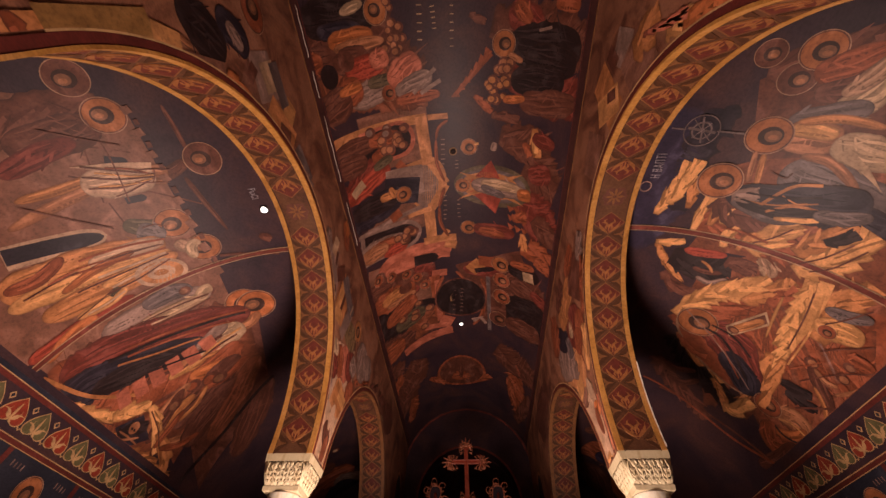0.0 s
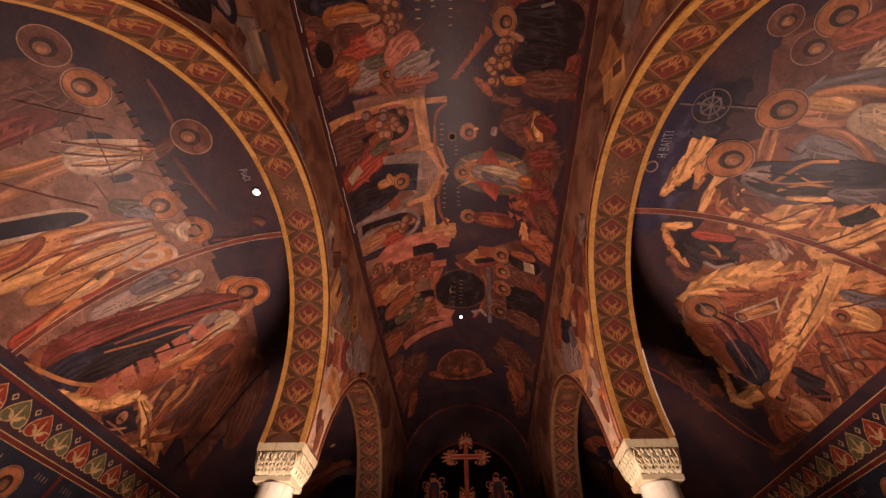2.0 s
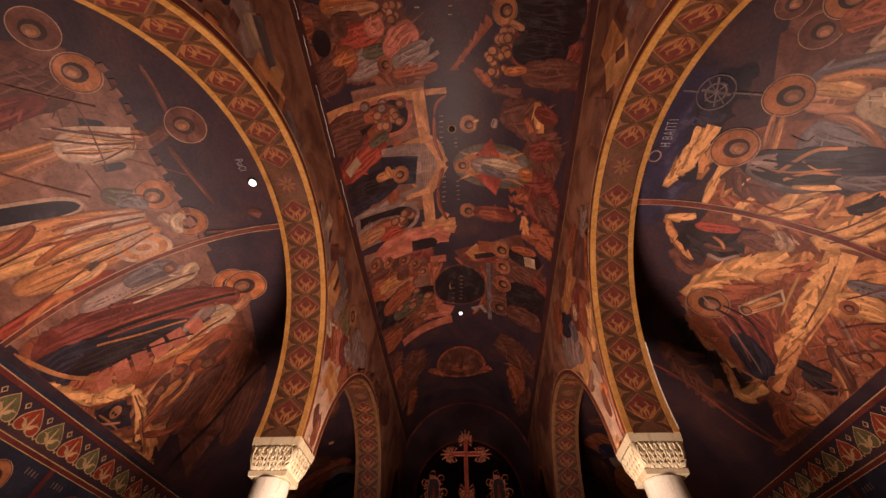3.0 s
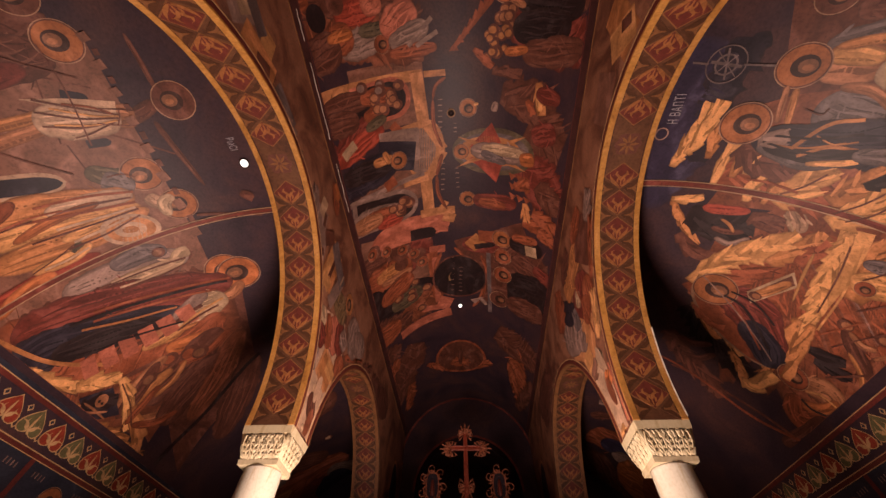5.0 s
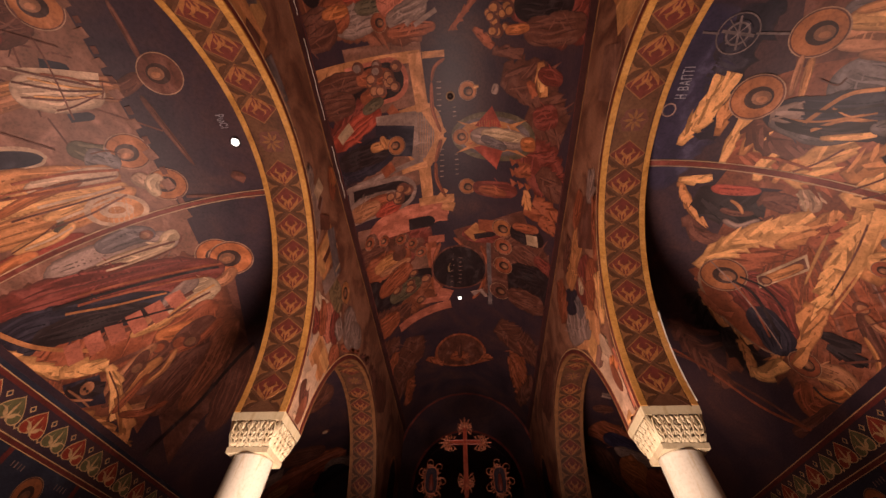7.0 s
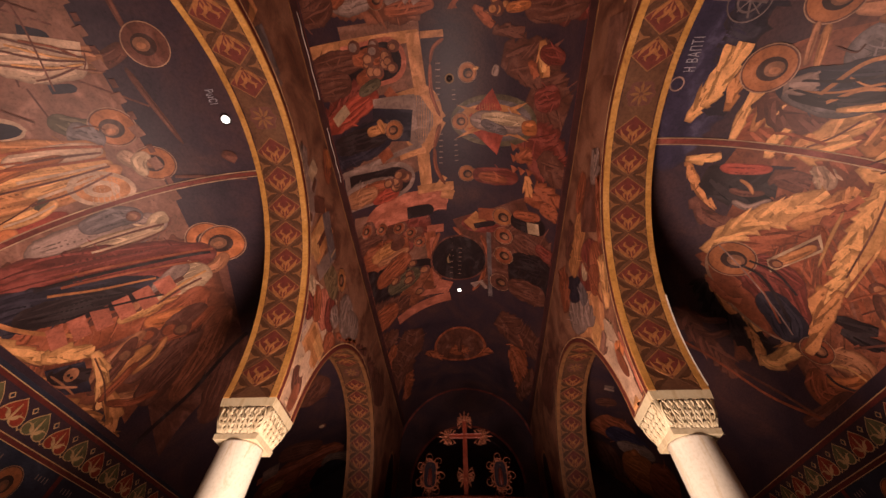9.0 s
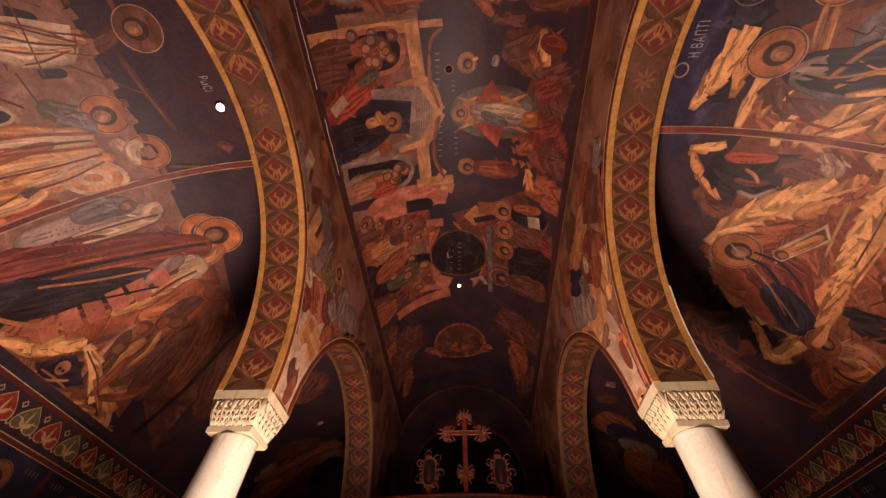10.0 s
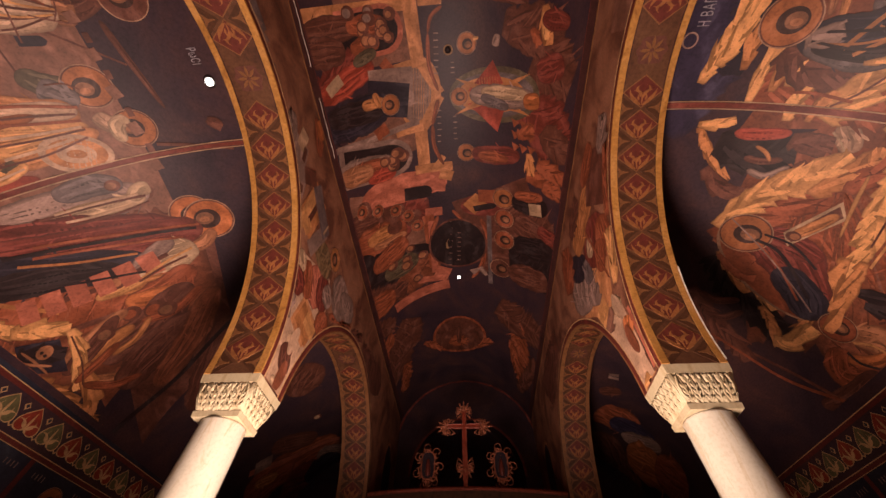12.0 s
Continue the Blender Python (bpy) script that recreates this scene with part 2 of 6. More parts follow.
# ---------------- fresco painting: thin coats of paint on the plaster ----------------
PIGMENT = {
    "stone": (0.205, 0.088, 0.057), "ochre": (0.4, 0.155, 0.056), "sand": (0.52, 0.24, 0.09), "red": (0.3, 0.05, 0.028),
    "crimson": (0.16, 0.033, 0.022), "steel": (0.13, 0.09, 0.085), "navy": (0.026, 0.018, 0.026), "white": (0.4, 0.25, 0.15),
    "flesh": (0.33, 0.13, 0.062), "brown": (0.12, 0.041, 0.026), "dark": (0.024, 0.0125, 0.0125), "green": (0.1, 0.068, 0.04),
    "halo": (0.34, 0.115, 0.042), "orange": (0.38, 0.115, 0.038), "pink": (0.4, 0.118, 0.07), "grey": (0.24, 0.145, 0.115),
    "rust": (0.25, 0.066, 0.029), "earth": (0.19, 0.058, 0.029), "olive": (0.17, 0.1, 0.048), "beige": (0.33, 0.18, 0.11),
    "mustard": (0.27, 0.135, 0.045), "lime": (0.46, 0.19, 0.078), "blue": (0.038, 0.027, 0.052), "pale": (0.46, 0.28, 0.18), "hair": (0.045, 0.019, 0.014), "visage": (0.2, 0.085, 0.045),
}
FLAT = {"hair": 1.4, "visage": 1.4, "pale": 1.25, "beige": 1.25, "mustard": 1.3, "lime": 1.3, "navy": 1.5, "dark": 1.4, "halo": 1.25, "stone": 1.3, "pink": 1.4, "blue": 1.5, "grey": 1.5, "earth": 1.6, "orange": 1.5}
COAT = {"fresco": None, "map": None, "n": 0}
DICE = random.Random(7)


def pigment(colour, draped=True):
    draped = draped and colour not in FLAT
    return paint(colour + ("_drapery" if draped else ""), PIGMENT[colour], FLAT.get(colour, 1.4), 0.68 if colour in FLAT else 0.58, draped)


def fresco(label, where, *fixed):
    """Begin a painted scene. where maps (along, up, lift) to the plaster's surface."""
    ob = tagged(new("fresco"), label, "fresco")
    lo, hi = -9.0, 9.9
    if where is nave:
        hi = HALF * R_NAVE - 0.17
        lo = -hi
    elif where is aisle and "panels" not in label:
        lo, hi = (0.07, 3.5) if fixed[0] < 0 else (0.26, 3.5)
    COAT.update(fresco=ob, map=lambda u, v, lift: where(*fixed, u, max(lo, min(hi, v)), lift), n=0)
    return ob


def coat(name, grid, colour, uvs, edges=None):
    """One coat: a grid of (along, up) points laid on the surface, with paint coordinates in metres."""
    COAT["n"] += 1
    lift = 0.003 + 0.0001 * COAT["n"]
    n, m = len(grid), len(grid[0])
    verts = [COAT["map"](u, v, lift) for row in grid for u, v in row]
    faces = [(i * m + j, i * m + j + 1, (i + 1) * m + j + 1, (i + 1) * m + j) for i in range(n - 1) for j in range(m - 1)]
    me = bpy.data.meshes.new(name)
    me.from_pydata(verts, [], faces)
    lay = me.uv_layers.new(name="paint")
    flat = [uvs[i][j] for i in range(n) for j in range(m)]
    for lp in me.loops:
        lay.data[lp.index].uv = flat[lp.vertex_index]
    rim = me.uv_layers.new(name="edge")
    fl = [edges[i][j] if edges else 0.0 for i in range(n) for j in range(m)]
    for lp in me.loops:
        rim.data[lp.index].uv = (fl[lp.vertex_index], 0.0)
    me.materials.append(pigment(colour, name in ("robe", "limb")) if isinstance(colour, str) else colour)
    ob = new(name, me)
    ob.parent = COAT["fresco"]
    return ob


PROFILE = {
    "robe": lambda s: 0.42 + 0.58 * math.sin(math.pi * min(1.0, 0.12 + 0.72 * s)),
    "limb": lambda s: 0.55 + 0.45 * math.sin(math.pi * (0.25 + 0.6 * s)),
    "slab": lambda s: 1.0,
    "line": lambda s: 1.0,
    "band": lambda s: 0.75 + 0.25 * math.cos(math.pi * s),
    "arch": lambda s: 1.0 if s < 0.7 else math.sqrt(max(0.0, 1 - ((s - 0.7) / 0.3) ** 2)),
    "rock": lambda s: 0.35 + 0.65 * math.sin(math.pi * (0.1 + 0.8 * s)),
    "lens": lambda s: math.sqrt(max(0.0, 1 - (2 * s - 1) ** 2)),
    "wedge": lambda s: 1.0 - s,
    "cloud": lambda s: math.sqrt(max(0.0, 1 - (2 * s - 1) ** 2)),
}
ROUGH = {"robe": 0.07, "limb": 0.05, "rock": 0.24, "cloud": 0.28}


def along(pts, s):
    """Point and direction at share s of a smooth line through the points."""
    n = len(pts) - 1
    i = min(n - 1, int(s * n))
    t = s * n - i
    p1, p2 = Vector(pts[i]), Vector(pts[i + 1])
    p0 = Vector(pts[i - 1]) if i else 2 * p1 - p2
    p3 = Vector(pts[i + 2]) if i + 2 <= n else 2 * p2 - p1
    p = 0.5 * (2 * p1 + (p2 - p0) * t + (2 * p0 - 5 * p1 + 4 * p2 - p3) * t * t + (3 * p1 - p0 - 3 * p2 + p3) * t ** 3)
    d = 0.5 * ((p2 - p0) + 2 * (2 * p0 - 5 * p1 + 4 * p2 - p3) * t + 3 * (3 * p1 - p0 - 3 * p2 + p3) * t * t)
    return p, d.normalized()


def swath(kind, colour, w, *pts, name=""):
    """A brushed shape, w wide, along a smooth line through the points."""
    length = sum((Vector(q) - Vector(p)).length for p, q in zip(pts, pts[1:]))
    n = max(12, min(110, int(length / (0.016 if kind == "rock" else 0.03))))
    m = max(2, min(40, int(w / 0.035)))
    m += m % 2
    seed, rough = DICE.random() * 50, ROUGH.get(kind, 0.0)
    grid, uvs, edges = [], [], []
    for i in range(n + 1):
        s = 0.5 - 0.5 * math.cos(math.pi * i / n) if kind in ("robe", "limb", "cloud", "lens") else i / n
        half = 0.5 * w * PROFILE[kind](s)
        if kind in ("robe", "limb"):
            half *= max(0.0, 1 - abs(2 * s - 1) ** 8) ** 0.5
        p, d = along(pts, s)
        o2 = []
        for k in (-1, 1):
            wob = noise.noise((s * length * 5, k * 9.0, seed)) + 0.6 * noise.noise((s * length * 14, k * 5.0, seed))
            if kind == "rock":
                saw = (s * length * (5.0 + 2.0 * noise.noise((s * length * 2, seed, 0.0))) + seed) % 1.0
                o2.append(k * max(0.004, half * (0.75 + 0.2 * wob) + (min(0.09, 0.5 * half) * saw if k > 0 else 0.0)))
            else:
                o2.append(k * max(0.004, half * (1 + rough * 2.2 * wob)))
        row, ruv = [], []
        for j in range(m + 1):
            o = o2[0] + (o2[1] - o2[0]) * j / m
            row.append((p.x - d.y * o, p.y + d.x * o))
            ruv.append((s * length + seed, o + seed * 0.37))
        grid.append(row)
        uvs.append(ruv)
        edges.append([max(abs(2 * j / m - 1) ** 4, abs(2 * s - 1) ** 8) if rough else 0.0 for j in range(m + 1)])
    ob = coat(name or ("band" if kind == "line" else kind), grid, colour, uvs, edges)
    if kind in ("robe", "rock", "limb") and isinstance(colour, str) and w > 0.05:
        strokes(kind, colour, pts, length, w)
    return ob


def shape(kind, colour, u0, v0, u1, v1, w, bend=0.0, name=""):
    """A brushed shape along the line (u0, v0)-(u1, v1), w wide, its middle bowed sideways by bend."""
    length = math.hypot(u1 - u0, v1 - v0)
    mid = (0.5 * (u0 + u1) - bend * (v1 - v0) / length, 0.5 * (v0 + v1) + bend * (u1 - u0) / length)
    return swath(kind, colour, w, (u0, v0), mid, (u1, v1), name=name) if bend else swath(kind, colour, w, (u0, v0), (u1, v1), name=name)


def panel(colour, a, b, c, d):
    """A flat four-cornered field of paint."""
    a, b, c, d = map(Vector, (a, b, c, d))
    n = max(4, min(70, int(max((b - a).length, (c - b).length) / 0.03)))
    grid = [[tuple((a.lerp(b, i / n)).lerp(d.lerp(c, i / n), j / n)) for j in range(n + 1)] for i in range(n + 1)]
    return coat("field", grid, colour, grid)


def stroke_paint(colour, k):
    base = PIGMENT[colour]
    key = colour + ("_light" if k > 1 else "_shade")
    if key not in MATS:
        MATS[key] = enamel(key, tuple(min(0.8, c * k + (0.006 if k > 1 else 0.0)) for c in base))
    return MATS[key]


def strokes(kind, colour, pts, length, w):
    """Brushwork over a painted shape: folds that run down a robe, leaning pale facets on a rock, one light on a limb."""
    tones = ((0.55, 1.0), (1.42, 0.0)) if kind != "rock" else ((0.6, 1.0), (1.35, 0.0))
    for tone, phase in tones:
        COAT["n"] += 1
        lift = 0.003 + 0.0001 * COAT["n"]
        verts, faces = [], []

        def lay(line):
            first = len(verts)
            for i, (s, o, half) in enumerate(line):
                p, d = along(pts, min(0.999, max(0.0, s)))
                for k in (-1, 1):
                    q = o + k * half
                    verts.append(COAT["map"](p.x - d.y * q, p.y + d.x * q, lift))
                if i:
                    a = first + 2 * (i - 1)
                    faces.append((a, a + 1, a + 3, a + 2))

        if kind == "rock":
            count = max(2, min(16, int(length / 0.1)))
            for i in range(count):
                s = (i + 0.25 + 0.5 * DICE.random() + 0.4 * phase) / count * 0.9 + 0.03
                reach, lean = w * (0.25 + 0.3 * DICE.random()), (0.05 + 0.08 * DICE.random()) / max(0.25, length)
                base = w * (0.16 - 0.3 * DICE.random())
                wide = min(0.32 * w, (0.012 + 0.02 * DICE.random()) * (1.0 if phase else 1.5))
                side = 1 if DICE.random() < 0.7 else -1
                lay([(s + lean * q * 3, side * (base + reach * q) * 0.8, wide * (0.5 + 0.7 * q if q < 0.6 else 2.2 * (1.02 - q)) + 0.001) for q in [i2 / 12 for i2 in range(13)]])
        else:
            count = 1 if kind == "limb" else max(2, min(5, int(w / 0.09)))
            for i in range(count):
                x = ((i + 0.5 + 0.5 * phase - 0.25) / count - 0.5) * 0.82 + 0.06 * (DICE.random() - 0.5)
                s0, s1 = 0.05 + 0.25 * DICE.random(), 0.72 + 0.24 * DICE.random()
                fat = w / count * (0.13 if phase else 0.17) * (0.7 + 0.6 * DICE.random())
                bow, turn = 0.1 * (DICE.random() - 0.5), 6.3 * DICE.random()
                line = []
                steps = max(8, min(90, int((s1 - s0) * length / 0.022)))
                for j in range(steps + 1):
                    q = j / steps
                    s = s0 + (s1 - s0) * q
                    o = (x + bow * math.sin(math.pi * q) + 0.025 * math.sin(9 * q + turn)) * w * PROFILE[kind](s)
                    line.append((s, o, fat * (0.35 + 0.65 * q) * math.sin(math.pi * (0.05 + 0.9 * q)) + 0.001))
                lay(line)
                if kind == "robe" and w > 0.15:
                    # a hooked cross fold that leaves the long one
                    s = s0 + 0.5 * (s1 - s0) * DICE.random()
                    hook = 0.3 * w * (1 if DICE.random() < 0.5 else -1)
                    lay([(s + 0.1 * q / max(0.4, length), x * w * PROFILE[kind](s) + hook * q, fat * 0.8 * math.sin(math.pi * (0.1 + 0.8 * q)) + 0.001) for q in [i2 / 12 for i2 in range(13)]])
        me = bpy.data.meshes.new("brushwork")
        me.from_pydata(verts, [], faces)
        me.materials.append(stroke_paint(colour, tone))
        tagged(new("brushwork", me), kind="stuff").parent = COAT["fresco"]


def ring(name, colour, u, v, r0, r1, squash=1.0, a0=0.0, a1=360.0):
    n = max(12, int(28 * min(1.0, abs(a1 - a0) / 360)))
    grid, uvs = [], []
    for i in range(n + 1):
        a = radians(a0 + (a1 - a0) * i / n)
        row = [(u + math.cos(a) * r, v + math.sin(a) * r * squash) for r in [r0 + (r1 - r0) * q / 5 for q in range(6)]]
        grid.append(row)
        uvs.append([(p + 3.1, q + 1.7) for p, q in row])
    return coat(name, grid, colour, uvs)


def halo(u, v, r, head=(0.0, -0.1), tone="halo"):
    """A gold nimbus with a pale rim round a plain dark oval."""
    r *= 0.84
    disc = ring("halo", tone, u, v, 0.0, r)
    extra = []
    extra.append(ring("halo_rim", "brown", u, v, r * 0.96, r * 1.02))
    extra.append(ring("halo_rim", "beige", u, v, r * 1.02, r * 1.07))
    reach = math.hypot(*head) or 1.0
    du, dv = head[0] / reach, head[1] / reach
    extra.append(ring("plain_oval", "hair", u + 0.1 * r * du, v + 0.1 * r * dv, 0.0, r * 0.52, 1.08))
    extra.append(ring("plain_oval", "visage", u + 0.2 * r * du, v + 0.2 * r * dv, 0.0, r * 0.33, 1.15))
    extra.append(ring("plain_oval", "flesh", u + 0.24 * r * du + 0.07 * r, v + 0.24 * r * dv, 0.0, r * 0.15, 1.5))
    for ob in extra:
        ob.parent = disc


def head(u, v, r, tone="flesh"):
    """A small plain oval with a dark edge, one of a crowd."""
    ring("plain_oval", "brown", u, v, 0.0, r * 1.0, 1.1)
    ring("plain_oval", tone, u, v - 0.2 * r, 0.0, r * 0.62, 1.15)


def bars(colour, u, v, du, dv, count, size, gap):
    """A row of short upright bars where an inscription cannot be read."""
    for i in range(count):
        a, b = u + du * i * gap, v + dv * i * gap
        k = 0.6 + 0.4 * DICE.random()
        shape("slab", colour, a - dv * size * 0.5 * k, b + du * size * 0.5 * k, a + dv * size * 0.5, b - du * size * 0.5, size * 0.22, 0, "letter_bar")


def lettering(words, where, size, material, parent, turn):
    """Painted letters, laid flat on the plaster at pose where."""
    cu = bpy.data.curves.new("lettering", "FONT")
    cu.body, cu.size, cu.extrude, cu.align_x = words, size, 0.001, "CENTER"
    cu.space_character = 1.15
    tmp = bpy.data.objects.new("lettering", cu)
    scene.collection.objects.link(tmp)
    deps = bpy.context.evaluated_depsgraph_get()
    me = bpy.data.meshes.new_from_object(tmp.evaluated_get(deps))
    bpy.data.objects.remove(tmp)
    me.materials.clear()
    me.materials.append(material)
    me.transform(Matrix.Diagonal((0.62, 1.25, 1.0, 1.0)))
    ob = new("lettering", me)
    ob.matrix_world = where
    ob.parent = parent
    return ob

# ---------------- painted scenes ----------------

fresco("dark aisle vault fresco with stone city wall and gold nimbi", aisle, -1)
panel("stone", (0.52, 0.97), (0.98, 2.25), (3.40, 2.24), (3.12, -0.50))
panel("stone", (3.19, 0.11), (3.40, 2.24), (4.27, 2.18), (3.61, 0.13))
swath("line", "brown", 0.014, (1.21, 1.75), (1.95, 1.58))
swath("line", "brown", 0.020, (1.56, 1.46), (2.31, 2.49))
swath("line", "brown", 0.017, (1.09, 1.30), (1.48, 2.08))
swath("line", "brown", 0.016, (1.97, 1.62), (2.29, 1.63))
swath("arch", "pale", 0.257, (2.11, 0.58), (2.32, 1.42))
swath("arch", "navy", 0.175, (2.10, 0.59), (2.32, 1.39))
swath("arch", "pale", 0.163, (1.31, 1.16), (1.33, 1.43))
swath("arch", "navy", 0.106, (1.31, 1.17), (1.33, 1.40))
swath("arch", "navy", 0.086, (1.49, 1.82), (1.57, 2.01))
swath("arch", "navy", 0.090, (2.01, 1.77), (2.03, 1.98))
swath("rock", "brown", 0.615, (0.95, 2.07), (0.94, 1.65), (0.98, 1.09))
swath("robe", "brown", 0.392, (1.09, 1.95), (1.16, 1.65), (1.18, 1.17))
swath("robe", "crimson", 0.222, (1.23, 1.70), (1.29, 1.37), (1.39, 1.00))
halo(1.05, 2.05, 0.218, (-0.1, -0.2), "halo")
halo(0.65, 1.94, 0.204, (0.1, -0.3), "brown")
swath("limb", "flesh", 0.139, (1.72, 1.86), (1.78, 1.43), (1.88, 0.77))
swath("limb", "ochre", 0.115, (1.63, 1.80), (1.67, 1.36), (1.65, 0.96))
swath("limb", "brown", 0.166, (1.71, 2.57), (1.82, 2.30), (1.77, 2.06))
swath("limb", "flesh", 0.270, (1.84, 2.31), (1.79, 2.16), (1.74, 1.97))
swath("limb", "brown", 0.055, (1.59, 2.63), (1.30, 2.62), (1.03, 2.60))
swath("limb", "brown", 0.069, (1.90, 2.46), (2.24, 2.52), (2.78, 2.63))
halo(1.72, 2.75, 0.244, (-0.1, -0.4), "brown")
swath("robe", "pale", 0.376, (1.79, 2.18), (1.78, 1.82), (1.68, 1.50))
swath("wedge", "pale", 0.218, (1.74, 2.17), (1.59, 1.82), (1.48, 1.52))
swath("wedge", "pale", 0.140, (1.84, 2.03), (1.90, 1.83), (1.94, 1.69))
swath("robe", "green", 0.220, (2.47, 1.99), (2.40, 1.77), (2.26, 1.61))
halo(2.46, 2.07, 0.238, (0.1, -0.2), "halo")
swath("robe", "steel", 0.253, (2.60, 1.93), (2.48, 1.79), (2.40, 1.69))
swath("robe", "ochre", 0.438, (2.69, 1.88), (2.61, 1.33), (2.49, 0.68), (2.41, 0.34))
swath("robe", "sand", 0.267, (2.83, 1.88), (2.77, 1.41), (2.67, 0.82), (2.59, 0.30))
swath("limb", "pale", 0.189, (2.66, 1.87), (2.60, 1.50), (2.56, 1.09))
swath("robe", "ochre", 0.307, (2.89, 1.93), (2.96, 1.43), (2.92, 0.88), (2.87, 0.44))
swath("limb", "sand", 0.134, (2.89, 1.78), (2.88, 1.41), (2.90, 1.05))
swath("limb", "orange", 0.105, (2.64, 1.54), (2.65, 1.14), (2.72, 0.73))
swath("robe", "rust", 0.150, (2.35, 0.96), (2.45, 0.67), (2.41, 0.38))
swath("robe", "red", 0.197, (3.21, 1.26), (3.19, 0.89), (3.20, 0.42), (3.16, 0.08))
swath("limb", "sand", 0.147, (3.04, 1.25), (3.10, 1.00), (3.08, 0.67))
swath("band", "green", 0.084, (2.99, 1.18), (3.06, 1.06))
swath("limb", "orange", 0.133, (3.19, 0.83), (3.19, 0.54), (3.30, 0.19))
swath("robe", "beige", 0.200, (2.84, 2.17), (2.85, 2.05), (2.72, 1.99))
halo(2.94, 2.25, 0.239, (-0.1, -0.2), "halo")
swath("limb", "white", 0.150, (2.81, 2.24), (2.88, 2.11), (3.06, 2.09))
swath("lens", "pale", 0.420, (2.96, 1.38), (3.07, 1.65), (3.17, 1.94))
swath("lens", "ochre", 0.329, (2.99, 1.43), (3.07, 1.65), (3.15, 1.89))
swath("lens", "pale", 0.206, (3.01, 1.50), (3.07, 1.65), (3.12, 1.80))
swath("lens", "ochre", 0.096, (3.05, 1.57), (3.07, 1.65), (3.10, 1.72))
swath("rock", "brown", 0.175, (2.96, 3.00), (3.08, 3.13))
swath("line", "brown", 0.039, (3.15, 2.37), (3.34, 3.17))
swath("slab", "stone", 0.085, (0.99, 2.25), (1.07, 2.27))
swath("slab", "brown", 0.047, (1.14, 2.29), (1.20, 2.29))
swath("slab", "stone", 0.088, (1.24, 2.25), (1.33, 2.27))
swath("slab", "brown", 0.050, (1.40, 2.29), (1.47, 2.29))
swath("slab", "stone", 0.091, (1.51, 2.25), (1.60, 2.27))
swath("slab", "brown", 0.052, (1.68, 2.29), (1.76, 2.29))
swath("slab", "stone", 0.095, (1.81, 2.25), (1.91, 2.27))
swath("slab", "brown", 0.054, (1.99, 2.29), (2.08, 2.29))
swath("slab", "stone", 0.099, (2.13, 2.25), (2.24, 2.27))
swath("slab", "brown", 0.057, (2.33, 2.29), (2.42, 2.29))
swath("slab", "stone", 0.103, (2.48, 2.24), (2.61, 2.27))
swath("slab", "brown", 0.060, (2.71, 2.29), (2.81, 2.29))
swath("slab", "stone", 0.108, (2.87, 2.24), (3.01, 2.27))
swath("slab", "brown", 0.063, (3.12, 2.29), (3.23, 2.29))
swath("slab", "stone", 0.113, (3.29, 2.24), (3.45, 2.26))
shape("slab", "crimson", 3.25, -0.08, 3.28, 3.35, 0.050, 0, "border_line")
shape("slab", "white", 3.28, -0.08, 3.32, 3.34, 0.012, 0, "border_line")
shape("slab", "white", 3.22, -0.08, 3.24, 3.35, 0.012, 0, "border_line")
swath("line", "brown", 0.020, (1.78, 2.18), (1.65, 1.89), (1.50, 1.59))
swath("line", "brown", 0.019, (1.81, 2.17), (1.75, 1.86), (1.61, 1.55))
swath("line", "brown", 0.018, (1.83, 2.15), (1.84, 1.84), (1.75, 1.54))
swath("line", "brown", 0.017, (1.84, 2.11), (1.91, 1.86), (1.92, 1.72))
swath("line", "rust", 0.020, (1.75, 2.12), (1.66, 1.99), (1.58, 1.78))
swath("line", "sand", 0.019, (1.79, 2.17), (1.74, 1.95), (1.60, 1.67))
swath("line", "sand", 0.018, (1.83, 2.14), (1.83, 1.90), (1.76, 1.63))
swath("line", "brown", 0.013, (1.77, 2.36), (1.72, 2.20), (1.68, 2.03))
swath("line", "brown", 0.013, (1.92, 2.28), (1.88, 2.12), (1.82, 1.96))
swath("line", "brown", 0.012, (1.73, 2.20), (1.81, 2.17), (1.88, 2.12))
swath("line", "rust", 0.029, (2.63, 1.89), (2.53, 1.48), (2.47, 1.04))
swath("line", "rust", 0.029, (2.76, 1.85), (2.69, 1.40), (2.56, 0.83))
swath("line", "brown", 0.022, (2.85, 1.84), (2.85, 1.37), (2.80, 0.84))
swath("line", "brown", 0.022, (2.93, 1.82), (3.01, 1.43), (3.01, 1.05))
swath("line", "brown", 0.022, (2.69, 1.84), (2.64, 1.53), (2.60, 1.17))
swath("line", "pale", 0.029, (2.65, 1.83), (2.57, 1.52), (2.51, 1.17))
swath("line", "pale", 0.029, (2.82, 1.82), (2.80, 1.45), (2.76, 1.08))
swath("line", "pale", 0.029, (2.92, 1.70), (2.95, 1.41), (2.96, 1.13))
swath("line", "rust", 0.019, (2.59, 1.23), (2.55, 0.99), (2.55, 0.69))
swath("line", "brown", 0.018, (2.58, 0.97), (2.57, 0.73), (2.57, 0.45))
swath("line", "brown", 0.014, (2.39, 1.75), (2.40, 1.89), (2.47, 1.99))
swath("line", "brown", 0.013, (2.98, 1.12), (3.04, 0.92), (3.08, 0.67))
swath("line", "pale", 0.021, (3.08, 1.21), (3.11, 0.99), (3.10, 0.77))
swath("line", "brown", 0.017, (1.71, 0.96), (2.02, 1.25), (2.27, 1.51))
swath("line", "brown", 0.015, (1.05, 1.88), (1.47, 1.88), (2.03, 1.80))
